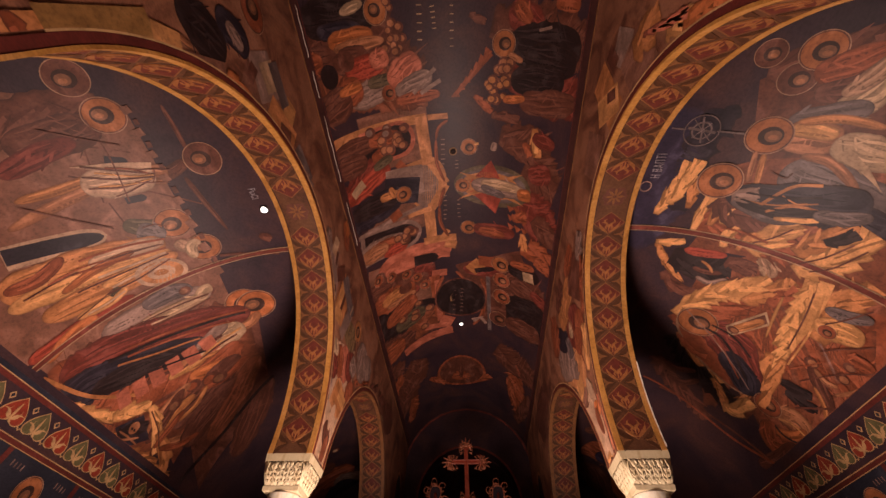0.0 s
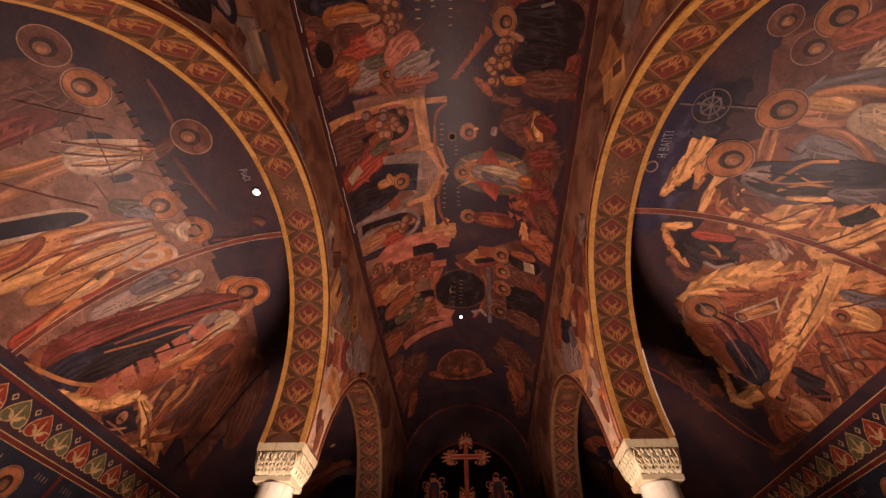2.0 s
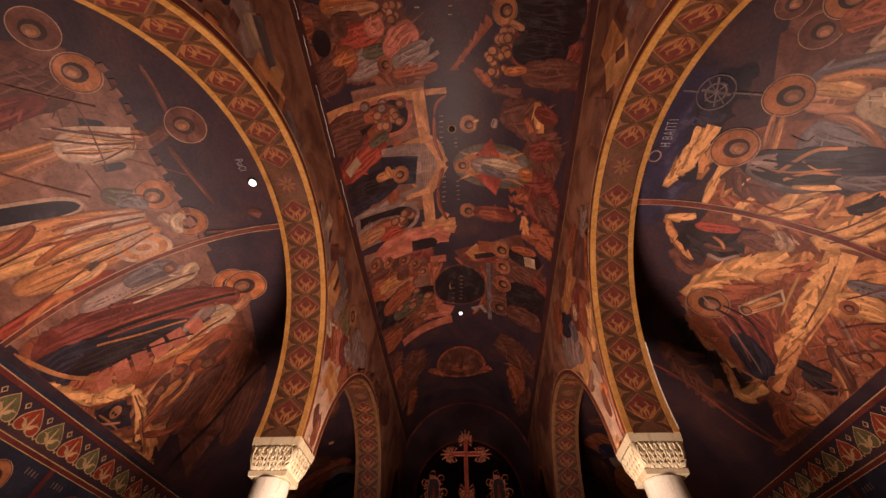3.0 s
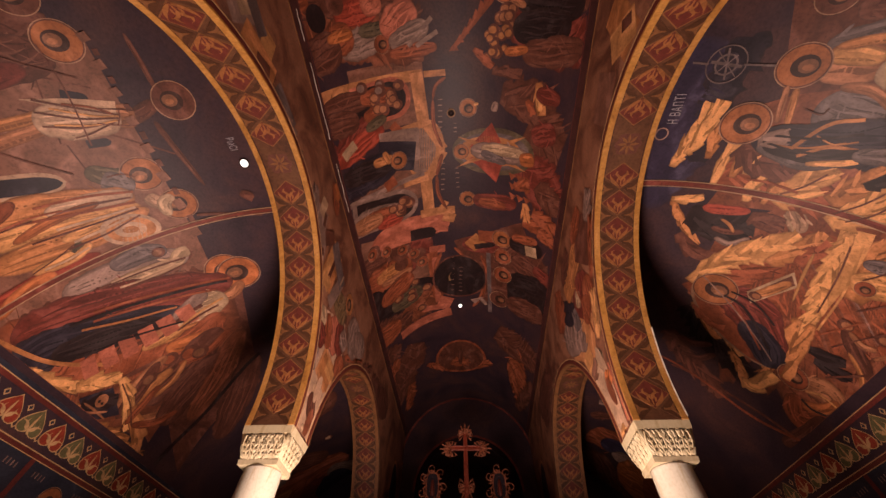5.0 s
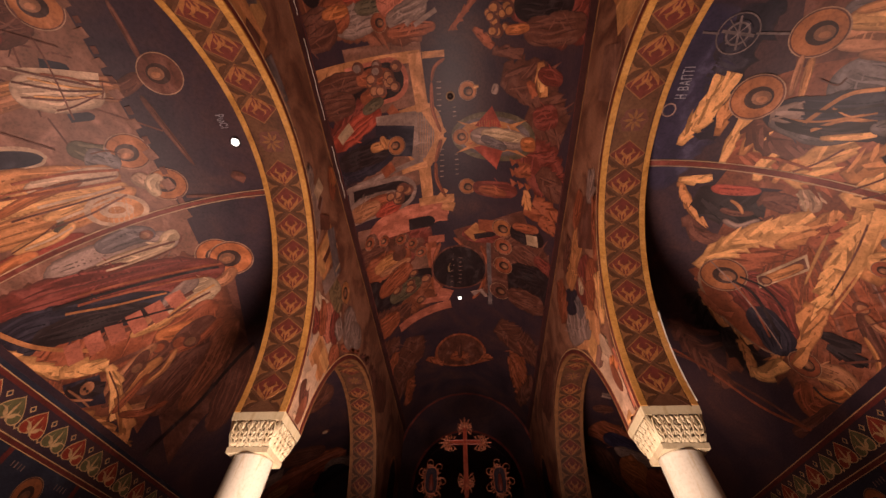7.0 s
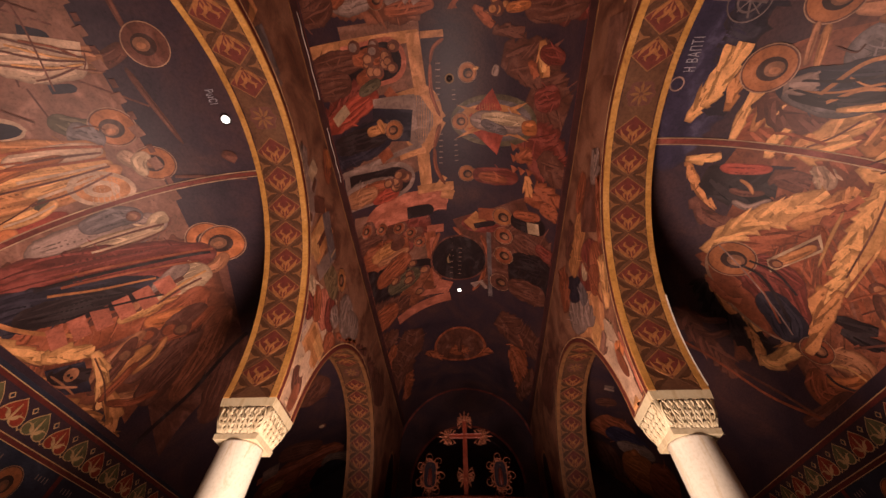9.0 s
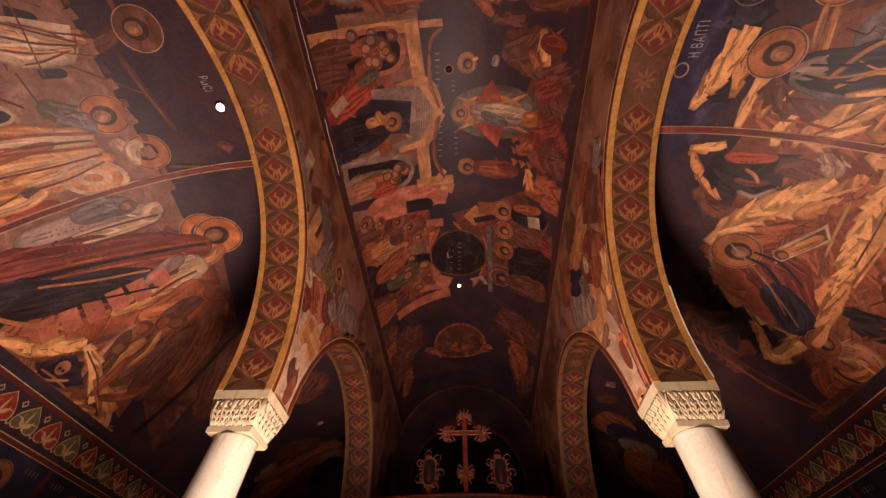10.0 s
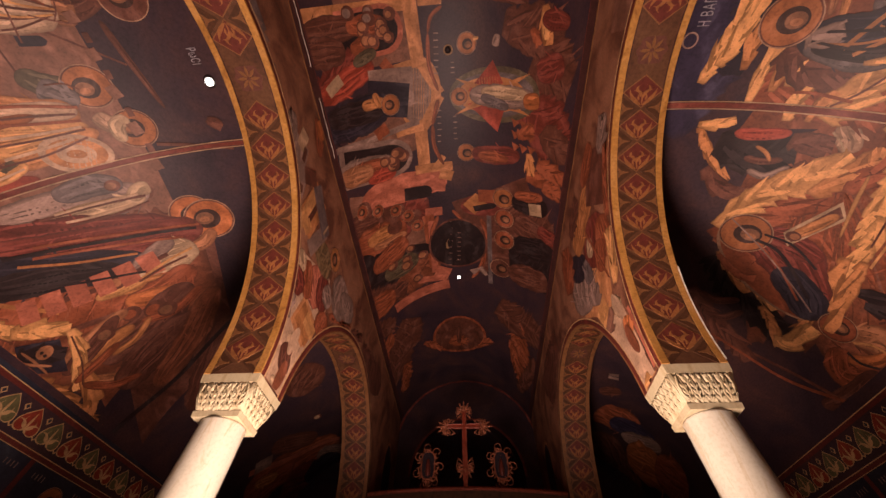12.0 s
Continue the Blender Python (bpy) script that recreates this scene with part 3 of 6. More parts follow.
swath("line", "brown", 0.012, (1.05, 1.47), (1.22, 1.74), (1.38, 2.03))

fresco("aisle vault fresco with long red robe and skull cave", aisle, -1)
panel("brown", (4.87, 1.08), (4.53, 2.42), (6.72, 1.92), (6.91, 0.18))
panel("earth", (4.94, 0.53), (4.89, 1.93), (5.75, 1.87), (5.99, 0.23))
swath("rock", "earth", 2.897, (4.82, 2.23), (4.56, 0.84), (3.90, -0.09))
swath("rock", "rust", 1.774, (4.68, 2.02), (4.34, 0.96), (3.72, -0.07))
head(3.49, 1.75, 0.092, "flesh")
head(3.62, 1.82, 0.095, "flesh")
head(3.66, 1.97, 0.106, "flesh")
swath("robe", "grey", 0.452, (3.69, 2.03), (3.64, 1.58), (3.56, 0.98), (3.51, 0.70))
swath("robe", "white", 0.238, (3.73, 1.97), (3.72, 1.50), (3.66, 1.09))
swath("robe", "steel", 0.264, (3.51, 1.85), (3.43, 1.57), (3.44, 1.24))
swath("limb", "white", 0.185, (3.63, 2.07), (3.63, 1.95), (3.73, 1.83))
halo(4.10, 2.33, 0.287, (0.1, 0.0), "orange")
halo(4.25, 2.49, 0.339, (-0.1, -0.2), "orange")
swath("robe", "crimson", 0.651, (4.36, 2.36), (4.16, 1.59), (3.81, 0.70), (3.59, 0.12))
swath("robe", "crimson", 0.309, (4.24, 2.32), (4.07, 1.48), (3.78, 0.59), (3.61, 0.13))
swath("robe", "crimson", 0.278, (4.51, 2.17), (4.32, 1.36), (4.01, 0.79))
swath("robe", "navy", 0.495, (4.52, 1.62), (4.25, 0.94), (3.90, 0.31), (3.85, -0.05))
swath("robe", "dark", 0.317, (4.50, 1.35), (4.25, 0.79), (3.99, 0.25))
swath("limb", "flesh", 0.190, (4.42, 2.47), (4.58, 2.27), (4.60, 2.05))
swath("robe", "white", 0.492, (4.59, 2.18), (4.63, 1.78), (4.72, 1.37))
swath("limb", "grey", 0.222, (4.38, 1.97), (4.51, 1.63), (4.58, 1.43))
swath("limb", "ochre", 0.181, (4.90, 1.77), (4.81, 1.36), (4.68, 1.01))
swath("limb", "sand", 0.129, (4.76, 1.47), (4.75, 1.15), (4.69, 0.93))
swath("line", "ochre", 0.047, (3.40, 0.06), (4.03, 0.22), (4.60, 0.60))
swath("rock", "rust", 0.139, (3.37, -0.04), (3.90, -0.03), (4.67, 0.37))
swath("line", "brown", 0.063, (4.56, 1.83), (4.63, 1.20), (4.47, 0.62))
swath("line", "brown", 0.070, (5.03, 1.92), (5.05, 1.16), (4.87, 0.58))
swath("robe", "rust", 0.452, (4.89, 2.02), (5.07, 1.50), (5.03, 1.09))
swath("limb", "orange", 0.259, (5.18, 1.77), (5.06, 1.42), (4.94, 1.13))
swath("robe", "brown", 0.535, (5.13, 1.88), (5.42, 1.16), (5.38, 0.52))
head(5.24, 1.35, 0.129, "rust")
head(4.63, 1.20, 0.096, "flesh")
head(5.12, 1.11, 0.103, "rust")
swath("limb", "flesh", 0.161, (5.04, 1.10), (5.08, 0.71), (5.14, 0.27))
swath("limb", "ochre", 0.160, (5.30, 1.05), (5.30, 0.76), (5.36, 0.47))
swath("robe", "brown", 0.205, (5.04, 0.99), (5.21, 0.56), (5.24, 0.20))
swath("limb", "flesh", 0.119, (5.55, 0.34), (5.74, 0.52), (5.99, 0.82))
swath("robe", "brown", 0.530, (5.69, 1.80), (5.79, 1.07), (5.96, 0.47))
swath("slab", "dark", 0.182, (6.11, 1.42), (6.35, 1.21))
swath("slab", "dark", 0.159, (6.37, 1.62), (6.59, 1.47))
swath("rock", "sand", 0.249, (3.68, -0.16), (4.05, -0.01), (4.53, 0.19))
swath("rock", "ochre", 0.229, (3.98, -0.15), (4.36, -0.11), (4.75, 0.03))
swath("rock", "sand", 0.235, (4.50, 0.17), (4.64, 0.35), (4.84, 0.56))
swath("rock", "sand", 0.202, (4.84, 0.56), (5.20, 0.42), (5.52, 0.18))
swath("rock", "ochre", 0.287, (4.89, -0.05), (5.45, -0.01), (6.16, -0.02))
swath("rock", "sand", 0.177, (4.42, -0.15), (5.00, -0.13), (5.71, -0.12))
swath("rock", "ochre", 0.249, (5.30, 0.39), (5.75, 0.20), (5.83, 0.00))
panel("navy", (4.62, 0.12), (4.86, 0.43), (5.24, 0.26), (4.92, -0.02))
swath("rock", "dark", 0.250, (4.72, 0.07), (4.90, 0.22), (5.06, 0.36))
swath("slab", "pink", 0.324, (4.60, 1.71), (4.60, 1.50))
swath("slab", "pink", 0.314, (4.60, 1.44), (4.59, 1.24))
swath("slab", "pink", 0.300, (4.58, 1.18), (4.55, 1.00))
swath("slab", "pink", 0.285, (4.55, 0.94), (4.50, 0.76))
swath("slab", "pink", 0.269, (4.49, 0.71), (4.44, 0.54))
swath("slab", "pink", 0.253, (4.43, 0.49), (4.37, 0.34))
ring("skull_mark", "flesh", 4.88, 0.25, 0.0, 0.075, 1.1)
swath("limb", "flesh", 0.029, (4.71, 0.12), (4.89, 0.13), (5.11, 0.12))
swath("limb", "flesh", 0.034, (4.78, 0.03), (4.92, 0.11), (5.06, 0.20))
ring("skull_mark", "dark", 4.86, 0.23, 0.0, 0.018)
ring("skull_mark", "dark", 4.91, 0.23, 0.0, 0.018)


swath("robe", "earth", 0.440, (5.33, 2.13), (6.00, 1.47), (6.36, 0.77))
swath("robe", "brown", 0.586, (5.96, 2.09), (6.75, 1.47), (7.24, 0.89))
swath("limb", "rust", 0.143, (5.22, 1.98), (5.41, 1.53), (5.30, 1.13))
swath("limb", "rust", 0.112, (5.38, 0.81), (5.42, 0.50), (5.42, 0.21))
swath("limb", "ochre", 0.088, (5.31, 1.25), (5.47, 0.97), (5.47, 0.66))
swath("line", "dark", 0.072, (6.02, 2.17), (6.47, 1.04), (6.33, -0.03))
swath("limb", "rust", 0.112, (5.51, 0.25), (5.82, 0.45), (6.00, 0.75))
swath("line", "brown", 0.028, (3.71, 1.98), (3.66, 1.53), (3.60, 1.02))
swath("line", "brown", 0.028, (3.80, 1.98), (3.82, 1.60), (3.77, 1.20))
swath("line", "pale", 0.027, (3.67, 1.92), (3.64, 1.58), (3.60, 1.15))
swath("line", "pale", 0.027, (3.78, 1.84), (3.77, 1.48), (3.72, 1.19))
swath("line", "dark", 0.042, (4.32, 2.29), (4.11, 1.46), (3.81, 0.57))
swath("line", "rust", 0.032, (4.28, 2.34), (4.10, 1.62), (3.83, 0.82))
swath("line", "rust", 0.031, (4.40, 2.09), (4.16, 1.36), (3.93, 0.76))
swath("line", "ochre", 0.029, (4.39, 1.56), (4.19, 1.05), (3.94, 0.62))
swath("line", "dark", 0.030, (4.67, 1.52), (4.41, 0.92), (4.06, 0.34))
swath("line", "sand", 0.033, (4.59, 2.12), (4.65, 1.77), (4.73, 1.44))
swath("line", "brown", 0.034, (4.68, 2.02), (4.71, 1.71), (4.76, 1.39))
swath("line", "brown", 0.016, (3.90, -0.09), (4.21, 0.01), (4.56, 0.13))
swath("line", "brown", 0.015, (4.16, -0.09), (4.42, -0.08), (4.64, -0.02))
swath("line", "brown", 0.017, (5.09, -0.02), (5.40, -0.03), (5.75, -0.04))
swath("line", "brown", 0.016, (4.67, -0.12), (4.98, -0.11), (5.35, -0.14))
swath("line", "brown", 0.020, (4.91, 0.52), (5.26, 0.41), (5.51, 0.25))
head(5.33, 1.46, 0.113, "visage")
head(5.16, 0.77, 0.099, "visage")
head(3.49, 1.75, 0.069, "visage")

fresco("dim dark fresco with draped shapes on the aisle vault", aisle, -1)
shape("robe", "rust", 10.22, 1.06, 10.91, 2.72, 1.033, -0.22)
shape("robe", "crimson", 11.05, 1.16, 12.20, 2.25, 1.207, -0.08)
shape("robe", "rust", 9.98, 0.54, 10.78, 1.60, 0.913, -0.07)
shape("robe", "grey", 11.02, 2.12, 11.50, 2.88, 0.595, -0.05)
shape("robe", "brown", 9.64, 1.45, 10.37, 2.30, 0.551, -0.05)
shape("robe", "navy", 11.73, 1.58, 11.55, 2.57, 1.033, -0.09)
shape("robe", "ochre", 10.10, 0.79, 10.59, 1.21, 0.292)
shape("robe", "brown", 8.64, 2.30, 7.84, 2.99, 0.682)
shape("slab", "pink", 9.69, 0.86, 10.84, 2.74, 0.123, -0.26)
shape("slab", "grey", 9.75, 0.98, 9.98, 1.32, 0.285)
head(9.63, 2.51, 0.086, "white")

fresco("blue-black aisle vault fresco with gold nimbi and rocky banks", aisle, 1)
panel("earth", (2.86, 2.49), (2.13, 2.41), (1.61, 1.35), (3.15, 0.62))
panel("earth", (3.42, 2.53), (2.84, 2.38), (2.75, 0.83), (3.15, 0.62))
panel("brown", (1.18, 2.53), (0.71, 1.79), (1.78, 1.26), (2.05, 2.29))
swath("cloud", "blue", 0.853, (3.55, 3.15), (2.37, 3.30), (1.48, 3.01))
swath("cloud", "navy", 0.433, (2.90, 2.79), (1.96, 2.85), (1.44, 2.62))
swath("rock", "brown", 0.488, (1.06, 2.50), (1.00, 2.13), (0.76, 1.75))
halo(0.93, 2.53, 0.152, (0.1, -0.3), "brown")
halo(1.16, 2.23, 0.180, (0.1, -0.3), "brown")
halo(0.90, 2.14, 0.199, (0.1, -0.3), "halo")
swath("robe", "rust", 0.279, (1.13, 2.12), (1.03, 1.92), (0.85, 1.67))
swath("robe", "brown", 0.251, (1.28, 2.05), (1.24, 1.83), (1.02, 1.59))
swath("robe", "white", 0.307, (1.42, 1.82), (1.30, 1.68), (0.97, 1.58))
swath("robe", "beige", 0.162, (1.29, 1.84), (1.13, 1.72), (0.89, 1.62))
swath("robe", "steel", 0.528, (2.10, 1.98), (2.20, 1.58), (2.29, 1.01))
swath("robe", "navy", 0.418, (2.34, 1.81), (2.46, 1.37), (2.50, 0.90))
swath("robe", "steel", 0.243, (1.58, 2.14), (1.49, 1.88), (1.36, 1.58))
swath("rock", "rust", 0.246, (2.28, 1.83), (2.32, 1.62), (2.31, 1.34))
swath("limb", "flesh", 0.370, (1.73, 2.11), (1.72, 1.87), (1.70, 1.66))
swath("limb", "sand", 0.174, (1.65, 2.08), (1.65, 1.90), (1.66, 1.70))
swath("limb", "ochre", 0.094, (1.58, 2.06), (1.50, 1.75), (1.53, 1.42))
swath("limb", "flesh", 0.104, (1.92, 1.89), (1.94, 1.64), (2.16, 1.33))
swath("limb", "ochre", 0.072, (1.95, 2.20), (2.14, 2.17), (2.36, 2.13))
swath("robe", "white", 0.340, (1.73, 1.71), (1.77, 1.47), (1.80, 1.14))
swath("wedge", "white", 0.135, (1.82, 1.61), (1.94, 1.39), (2.11, 1.18))
halo(1.75, 2.24, 0.239, (0.0, -0.3), "halo")
swath("rock", "rust", 0.619, (2.99, 2.57), (2.96, 2.05), (3.07, 1.43))
swath("rock", "sand", 0.198, (2.92, 3.08), (2.59, 2.98), (2.14, 2.85))
swath("rock", "sand", 0.179, (2.75, 2.97), (2.51, 2.88), (2.10, 2.79))
swath("rock", "ochre", 0.154, (2.79, 2.72), (2.50, 2.72), (2.28, 2.66))
swath("rock", "sand", 0.140, (3.12, 2.56), (2.79, 2.56), (2.57, 2.50))
swath("rock", "ochre", 0.133, (3.00, 2.40), (2.78, 2.40), (2.61, 2.37))
swath("rock", "sand", 0.133, (2.94, 2.29), (2.72, 2.27), (2.58, 2.21))
swath("rock", "brown", 0.358, (2.62, 2.46), (2.79, 2.17), (2.90, 1.76))
swath("rock", "sand", 0.395, (3.23, 1.90), (2.98, 1.77), (2.67, 1.61))
swath("rock", "ochre", 0.304, (3.06, 1.49), (2.80, 1.32), (2.50, 1.17))
swath("rock", "sand", 0.378, (3.29, 1.39), (3.01, 1.17), (2.53, 1.02))
swath("rock", "sand", 0.135, (3.28, 2.17), (3.11, 2.16), (2.93, 2.12))
swath("rock", "ochre", 0.120, (3.27, 2.00), (3.09, 1.98), (2.95, 1.91))
swath("robe", "navy", 0.495, (2.50, 2.38), (2.51, 1.91), (2.40, 1.50), (2.24, 1.17))
swath("robe", "steel", 0.218, (2.59, 2.30), (2.67, 1.85), (2.57, 1.51))
swath("robe", "dark", 0.168, (2.58, 2.25), (2.63, 1.77), (2.50, 1.45))
swath("rock", "grey", 0.241, (2.51, 2.32), (2.48, 2.21), (2.41, 2.08))
swath("line", "ochre", 0.038, (2.59, 2.02), (2.28, 1.82), (2.19, 1.59))
swath("line", "ochre", 0.034, (2.64, 1.93), (2.50, 1.73), (2.48, 1.51))
swath("rock", "sand", 0.081, (2.70, 1.83), (2.66, 1.66), (2.58, 1.46))
swath("limb", "flesh", 0.066, (2.32, 2.23), (2.11, 2.26), (1.93, 2.28))
halo(2.35, 2.50, 0.268, (0.0, -0.3), "halo")
swath("robe", "steel", 0.180, (2.54, 1.53), (2.50, 1.33), (2.38, 1.10))
swath("rock", "dark", 0.159, (2.81, 1.31), (2.72, 1.22), (2.58, 1.13))
ring("star_wheel", "steel", 1.74, 2.89, 0.178, 0.191)
ring("star_wheel", "navy", 1.74, 2.89, 0.000, 0.125)
ring("star_wheel", "steel", 1.74, 2.89, 0.089, 0.108)
shape("slab", "steel", 1.71, 3.04, 1.76, 2.74, 0.030)
shape("slab", "steel", 1.61, 3.00, 1.86, 2.77, 0.010)
shape("slab", "steel", 1.58, 2.91, 1.89, 2.86, 0.020)
shape("slab", "steel", 1.65, 2.81, 1.83, 2.97, 0.010)
shape("slab", "steel", 1.71, 3.22, 1.73, 3.06, 0.020)
shape("slab", "steel", 1.74, 2.73, 1.75, 2.45, 0.020)
ring("medallion", "grey", 2.49, 3.32, 0.063, 0.079)
shape("slab", "crimson", 3.15, 0.08, 3.15, 3.41, 0.060, 0, "border_line")
shape("slab", "white", 3.19, 0.08, 3.19, 3.41, 0.012, 0, "border_line")
shape("slab", "white", 3.11, 0.08, 3.11, 3.41, 0.012, 0, "border_line")
swath("line", "ochre", 0.020, (2.55, 2.21), (2.54, 1.90), (2.43, 1.62))
swath("line", "ochre", 0.016, (2.40, 1.86), (2.46, 1.70), (2.40, 1.54))
swath("line", "dark", 0.025, (2.53, 2.27), (2.59, 1.88), (2.48, 1.51))
swath("line", "dark", 0.026, (2.45, 2.19), (2.43, 1.85), (2.32, 1.54))
swath("line", "grey", 0.022, (2.56, 2.28), (2.52, 2.19), (2.49, 2.07))
swath("line", "grey", 0.021, (2.47, 2.30), (2.44, 2.20), (2.36, 2.09))
swath("line", "brown", 0.016, (2.15, 2.06), (2.19, 1.92), (2.12, 1.88))
swath("line", "brown", 0.021, (3.10, 1.89), (2.95, 1.73), (2.77, 1.61))
swath("line", "brown", 0.019, (3.17, 1.39), (2.98, 1.23), (2.72, 1.09))
swath("line", "brown", 0.019, (3.22, 1.27), (3.05, 1.11), (2.73, 0.97))
swath("line", "rust", 0.030, (2.99, 2.27), (2.99, 2.04), (3.04, 1.75))
swath("line", "sand", 0.019, (2.86, 2.54), (2.71, 2.53), (2.60, 2.51))

fresco("aisle vault fresco with pale rocky mountain and dark cave", aisle, 1)
panel("earth", (3.83, 2.44), (3.28, 1.82), (3.06, 0.59), (4.64, -0.43))
panel("earth", (4.92, 2.30), (3.77, 2.26), (4.19, 0.31), (6.02, 0.17))
panel("rust", (3.94, 1.94), (3.45, 1.53), (3.30, 0.44), (4.03, 0.19))
swath("cloud", "earth", 2.559, (5.04, 2.07), (4.80, 0.95), (4.03, 0.19))
swath("rock", "rust", 1.838, (4.38, 1.78), (4.25, 1.07), (3.83, 0.32))
swath("rock", "earth", 0.987, (5.70, 0.83), (5.19, 0.35), (4.34, -0.01))
swath("rock", "ochre", 0.138, (3.40, 2.92), (3.70, 2.72), (4.06, 2.43))
swath("rock", "sand", 0.144, (3.37, 2.95), (3.37, 2.79), (3.30, 2.59))
swath("rock", "dark", 0.621, (3.59, 2.69), (3.64, 2.30), (3.56, 1.95))
swath("rock", "brown", 0.235, (3.90, 2.71), (4.15, 2.45), (4.16, 2.20))
swath("robe", "red", 0.148, (3.45, 2.56), (3.45, 2.33), (3.40, 2.06))
swath("limb", "brown", 0.089, (3.73, 2.37), (3.75, 2.20), (3.70, 2.02))
swath("limb", "ochre", 0.045, (3.58, 2.31), (3.64, 2.20), (3.74, 2.12))
swath("limb", "grey", 0.088, (3.87, 2.29), (3.92, 2.11), (3.76, 1.94))
swath("robe", "beige", 0.198, (3.25, 1.73), (3.37, 1.63), (3.52, 1.55))
swath("line", "white", 0.018, (3.34, 1.76), (3.43, 1.66), (3.53, 1.59))
swath("rock", "brown", 0.287, (3.46, 2.05), (3.48, 1.86), (3.45, 1.70))
swath("rock", "rust", 0.545, (4.86, 2.32), (4.28, 1.89), (3.55, 1.49))
swath("rock", "sand", 0.372, (4.70, 2.33), (4.22, 2.10), (3.79, 1.80))
swath("rock", "sand", 0.413, (4.07, 1.96), (3.83, 1.73), (3.54, 1.51))
swath("rock", "ochre", 0.280, (4.03, 1.65), (3.66, 1.44), (3.42, 1.33))
swath("rock", "rust", 0.242, (3.91, 1.40), (3.68, 1.33), (3.53, 1.23))
swath("rock", "ochre", 0.376, (4.04, 0.85), (3.52, 0.88), (3.05, 0.76))
swath("band", "sand", 0.261, (3.27, 1.14), (3.91, 1.03), (4.70, 0.99))
swath("rock", "sand", 0.192, (3.32, 1.17), (3.73, 1.14), (4.44, 1.05))
swath("rock", "sand", 0.175, (4.04, 1.06), (4.44, 0.99), (4.83, 1.04))
swath("line", "sand", 0.023, (3.39, 1.04), (3.96, 0.92), (4.60, 0.88))
swath("rock", "dark", 0.577, (5.12, 2.20), (5.62, 1.73), (5.99, 1.02))
swath("rock", "ochre", 0.166, (5.05, 2.18), (5.34, 1.91), (5.55, 1.66))
swath("rock", "sand", 0.177, (5.29, 1.93), (5.41, 1.66), (5.63, 1.32))
swath("rock", "ochre", 0.161, (5.66, 1.47), (5.85, 1.26), (6.12, 1.05))
swath("rock", "ochre", 0.193, (4.59, 1.08), (5.12, 1.01), (5.82, 1.01))
swath("lens", "beige", 0.697, (4.64, 2.25), (5.11, 1.63), (5.51, 0.98))
swath("lens", "rust", 0.627, (4.67, 2.21), (5.11, 1.63), (5.50, 1.01))
swath("robe", "crimson", 0.582, (4.66, 1.95), (4.85, 1.54), (5.36, 1.04))
swath("robe", "navy", 0.429, (5.04, 1.55), (5.23, 1.22), (5.52, 0.98))
swath("robe", "crimson", 0.293, (4.64, 1.92), (4.67, 1.54), (4.74, 1.23))
halo(4.70, 2.01, 0.311, (-0.0, -0.2), "halo")
panel("white", (4.55, 1.68), (4.01, 1.38), (4.19, 1.27), (4.71, 1.58))
panel("brown", (4.56, 1.64), (4.07, 1.38), (4.18, 1.30), (4.64, 1.57))
swath("limb", "ochre", 0.123, (4.57, 1.59), (4.36, 1.46), (4.16, 1.35))
head(4.56, 1.58, 0.065, "flesh")
swath("rock", "sand", 0.266, (6.04, 1.17), (5.99, 1.02), (5.58, 0.94))
swath("robe", "flesh", 0.318, (5.44, 0.66), (5.28, 0.44), (5.32, 0.20))
swath("robe", "rust", 0.365, (5.63, 0.64), (5.89, 0.41), (5.59, 0.19))
swath("limb", "orange", 0.151, (5.70, 0.51), (5.52, 0.34), (5.27, 0.28))
swath("robe", "brown", 0.202, (5.59, 0.26), (6.12, 0.28), (6.47, 0.36))
halo(5.42, 0.76, 0.202, (-0.1, -0.1), "rust")
swath("rock", "dark", 0.199, (4.91, 0.85), (4.85, 0.66), (4.76, 0.49))
swath("rock", "dark", 0.181, (5.00, 0.72), (4.94, 0.51), (4.85, 0.37))
swath("robe", "sand", 0.315, (3.84, 0.94), (3.76, 0.76), (3.68, 0.50))
swath("robe", "steel", 0.164, (3.58, 0.95), (3.53, 0.77), (3.41, 0.56))
halo(3.84, 0.80, 0.101, (0.1, -0.1), "rust")
swath("robe", "brown", 0.170, (4.40, 0.71), (4.56, 0.50), (4.75, 0.24))
swath("limb", "flesh", 0.073, (4.39, 0.66), (4.45, 0.50), (4.38, 0.36))
head(4.34, 0.72, 0.072, "flesh")
swath("limb", "ochre", 0.056, (4.62, 0.54), (4.77, 0.32), (4.95, 0.21))
swath("robe", "rust", 0.146, (4.32, 0.40), (4.43, 0.25), (4.48, 0.08))
head(4.25, 0.41, 0.066, "flesh")
swath("limb", "flesh", 0.050, (4.51, 0.35), (4.37, 0.28), (4.19, 0.23))
swath("robe", "rust", 0.374, (5.19, 0.20), (5.01, -0.03), (4.68, -0.19))
swath("line", "brown", 0.044, (6.55, 2.05), (6.44, 1.10), (6.19, 0.24))
swath("rock", "brown", 0.439, (5.76, 2.31), (6.22, 1.88), (6.61, 1.21))
swath("limb", "brown", 0.132, (5.82, 2.17), (5.87, 1.94), (5.71, 1.70))
swath("limb", "brown", 0.126, (6.18, 2.02), (6.12, 1.77), (5.87, 1.60))
swath("rock", "rust", 0.144, (5.10, 2.17), (5.31, 1.87), (5.29, 1.68))
swath("line", "rust", 0.045, (6.44, 2.36), (6.56, 0.96), (6.09, 0.12))
swath("limb", "sand", 0.036, (3.68, 1.33), (4.03, 1.29), (4.40, 1.23))
swath("rock", "ochre", 0.163, (4.55, 0.94), (4.95, 0.88), (5.53, 0.81))
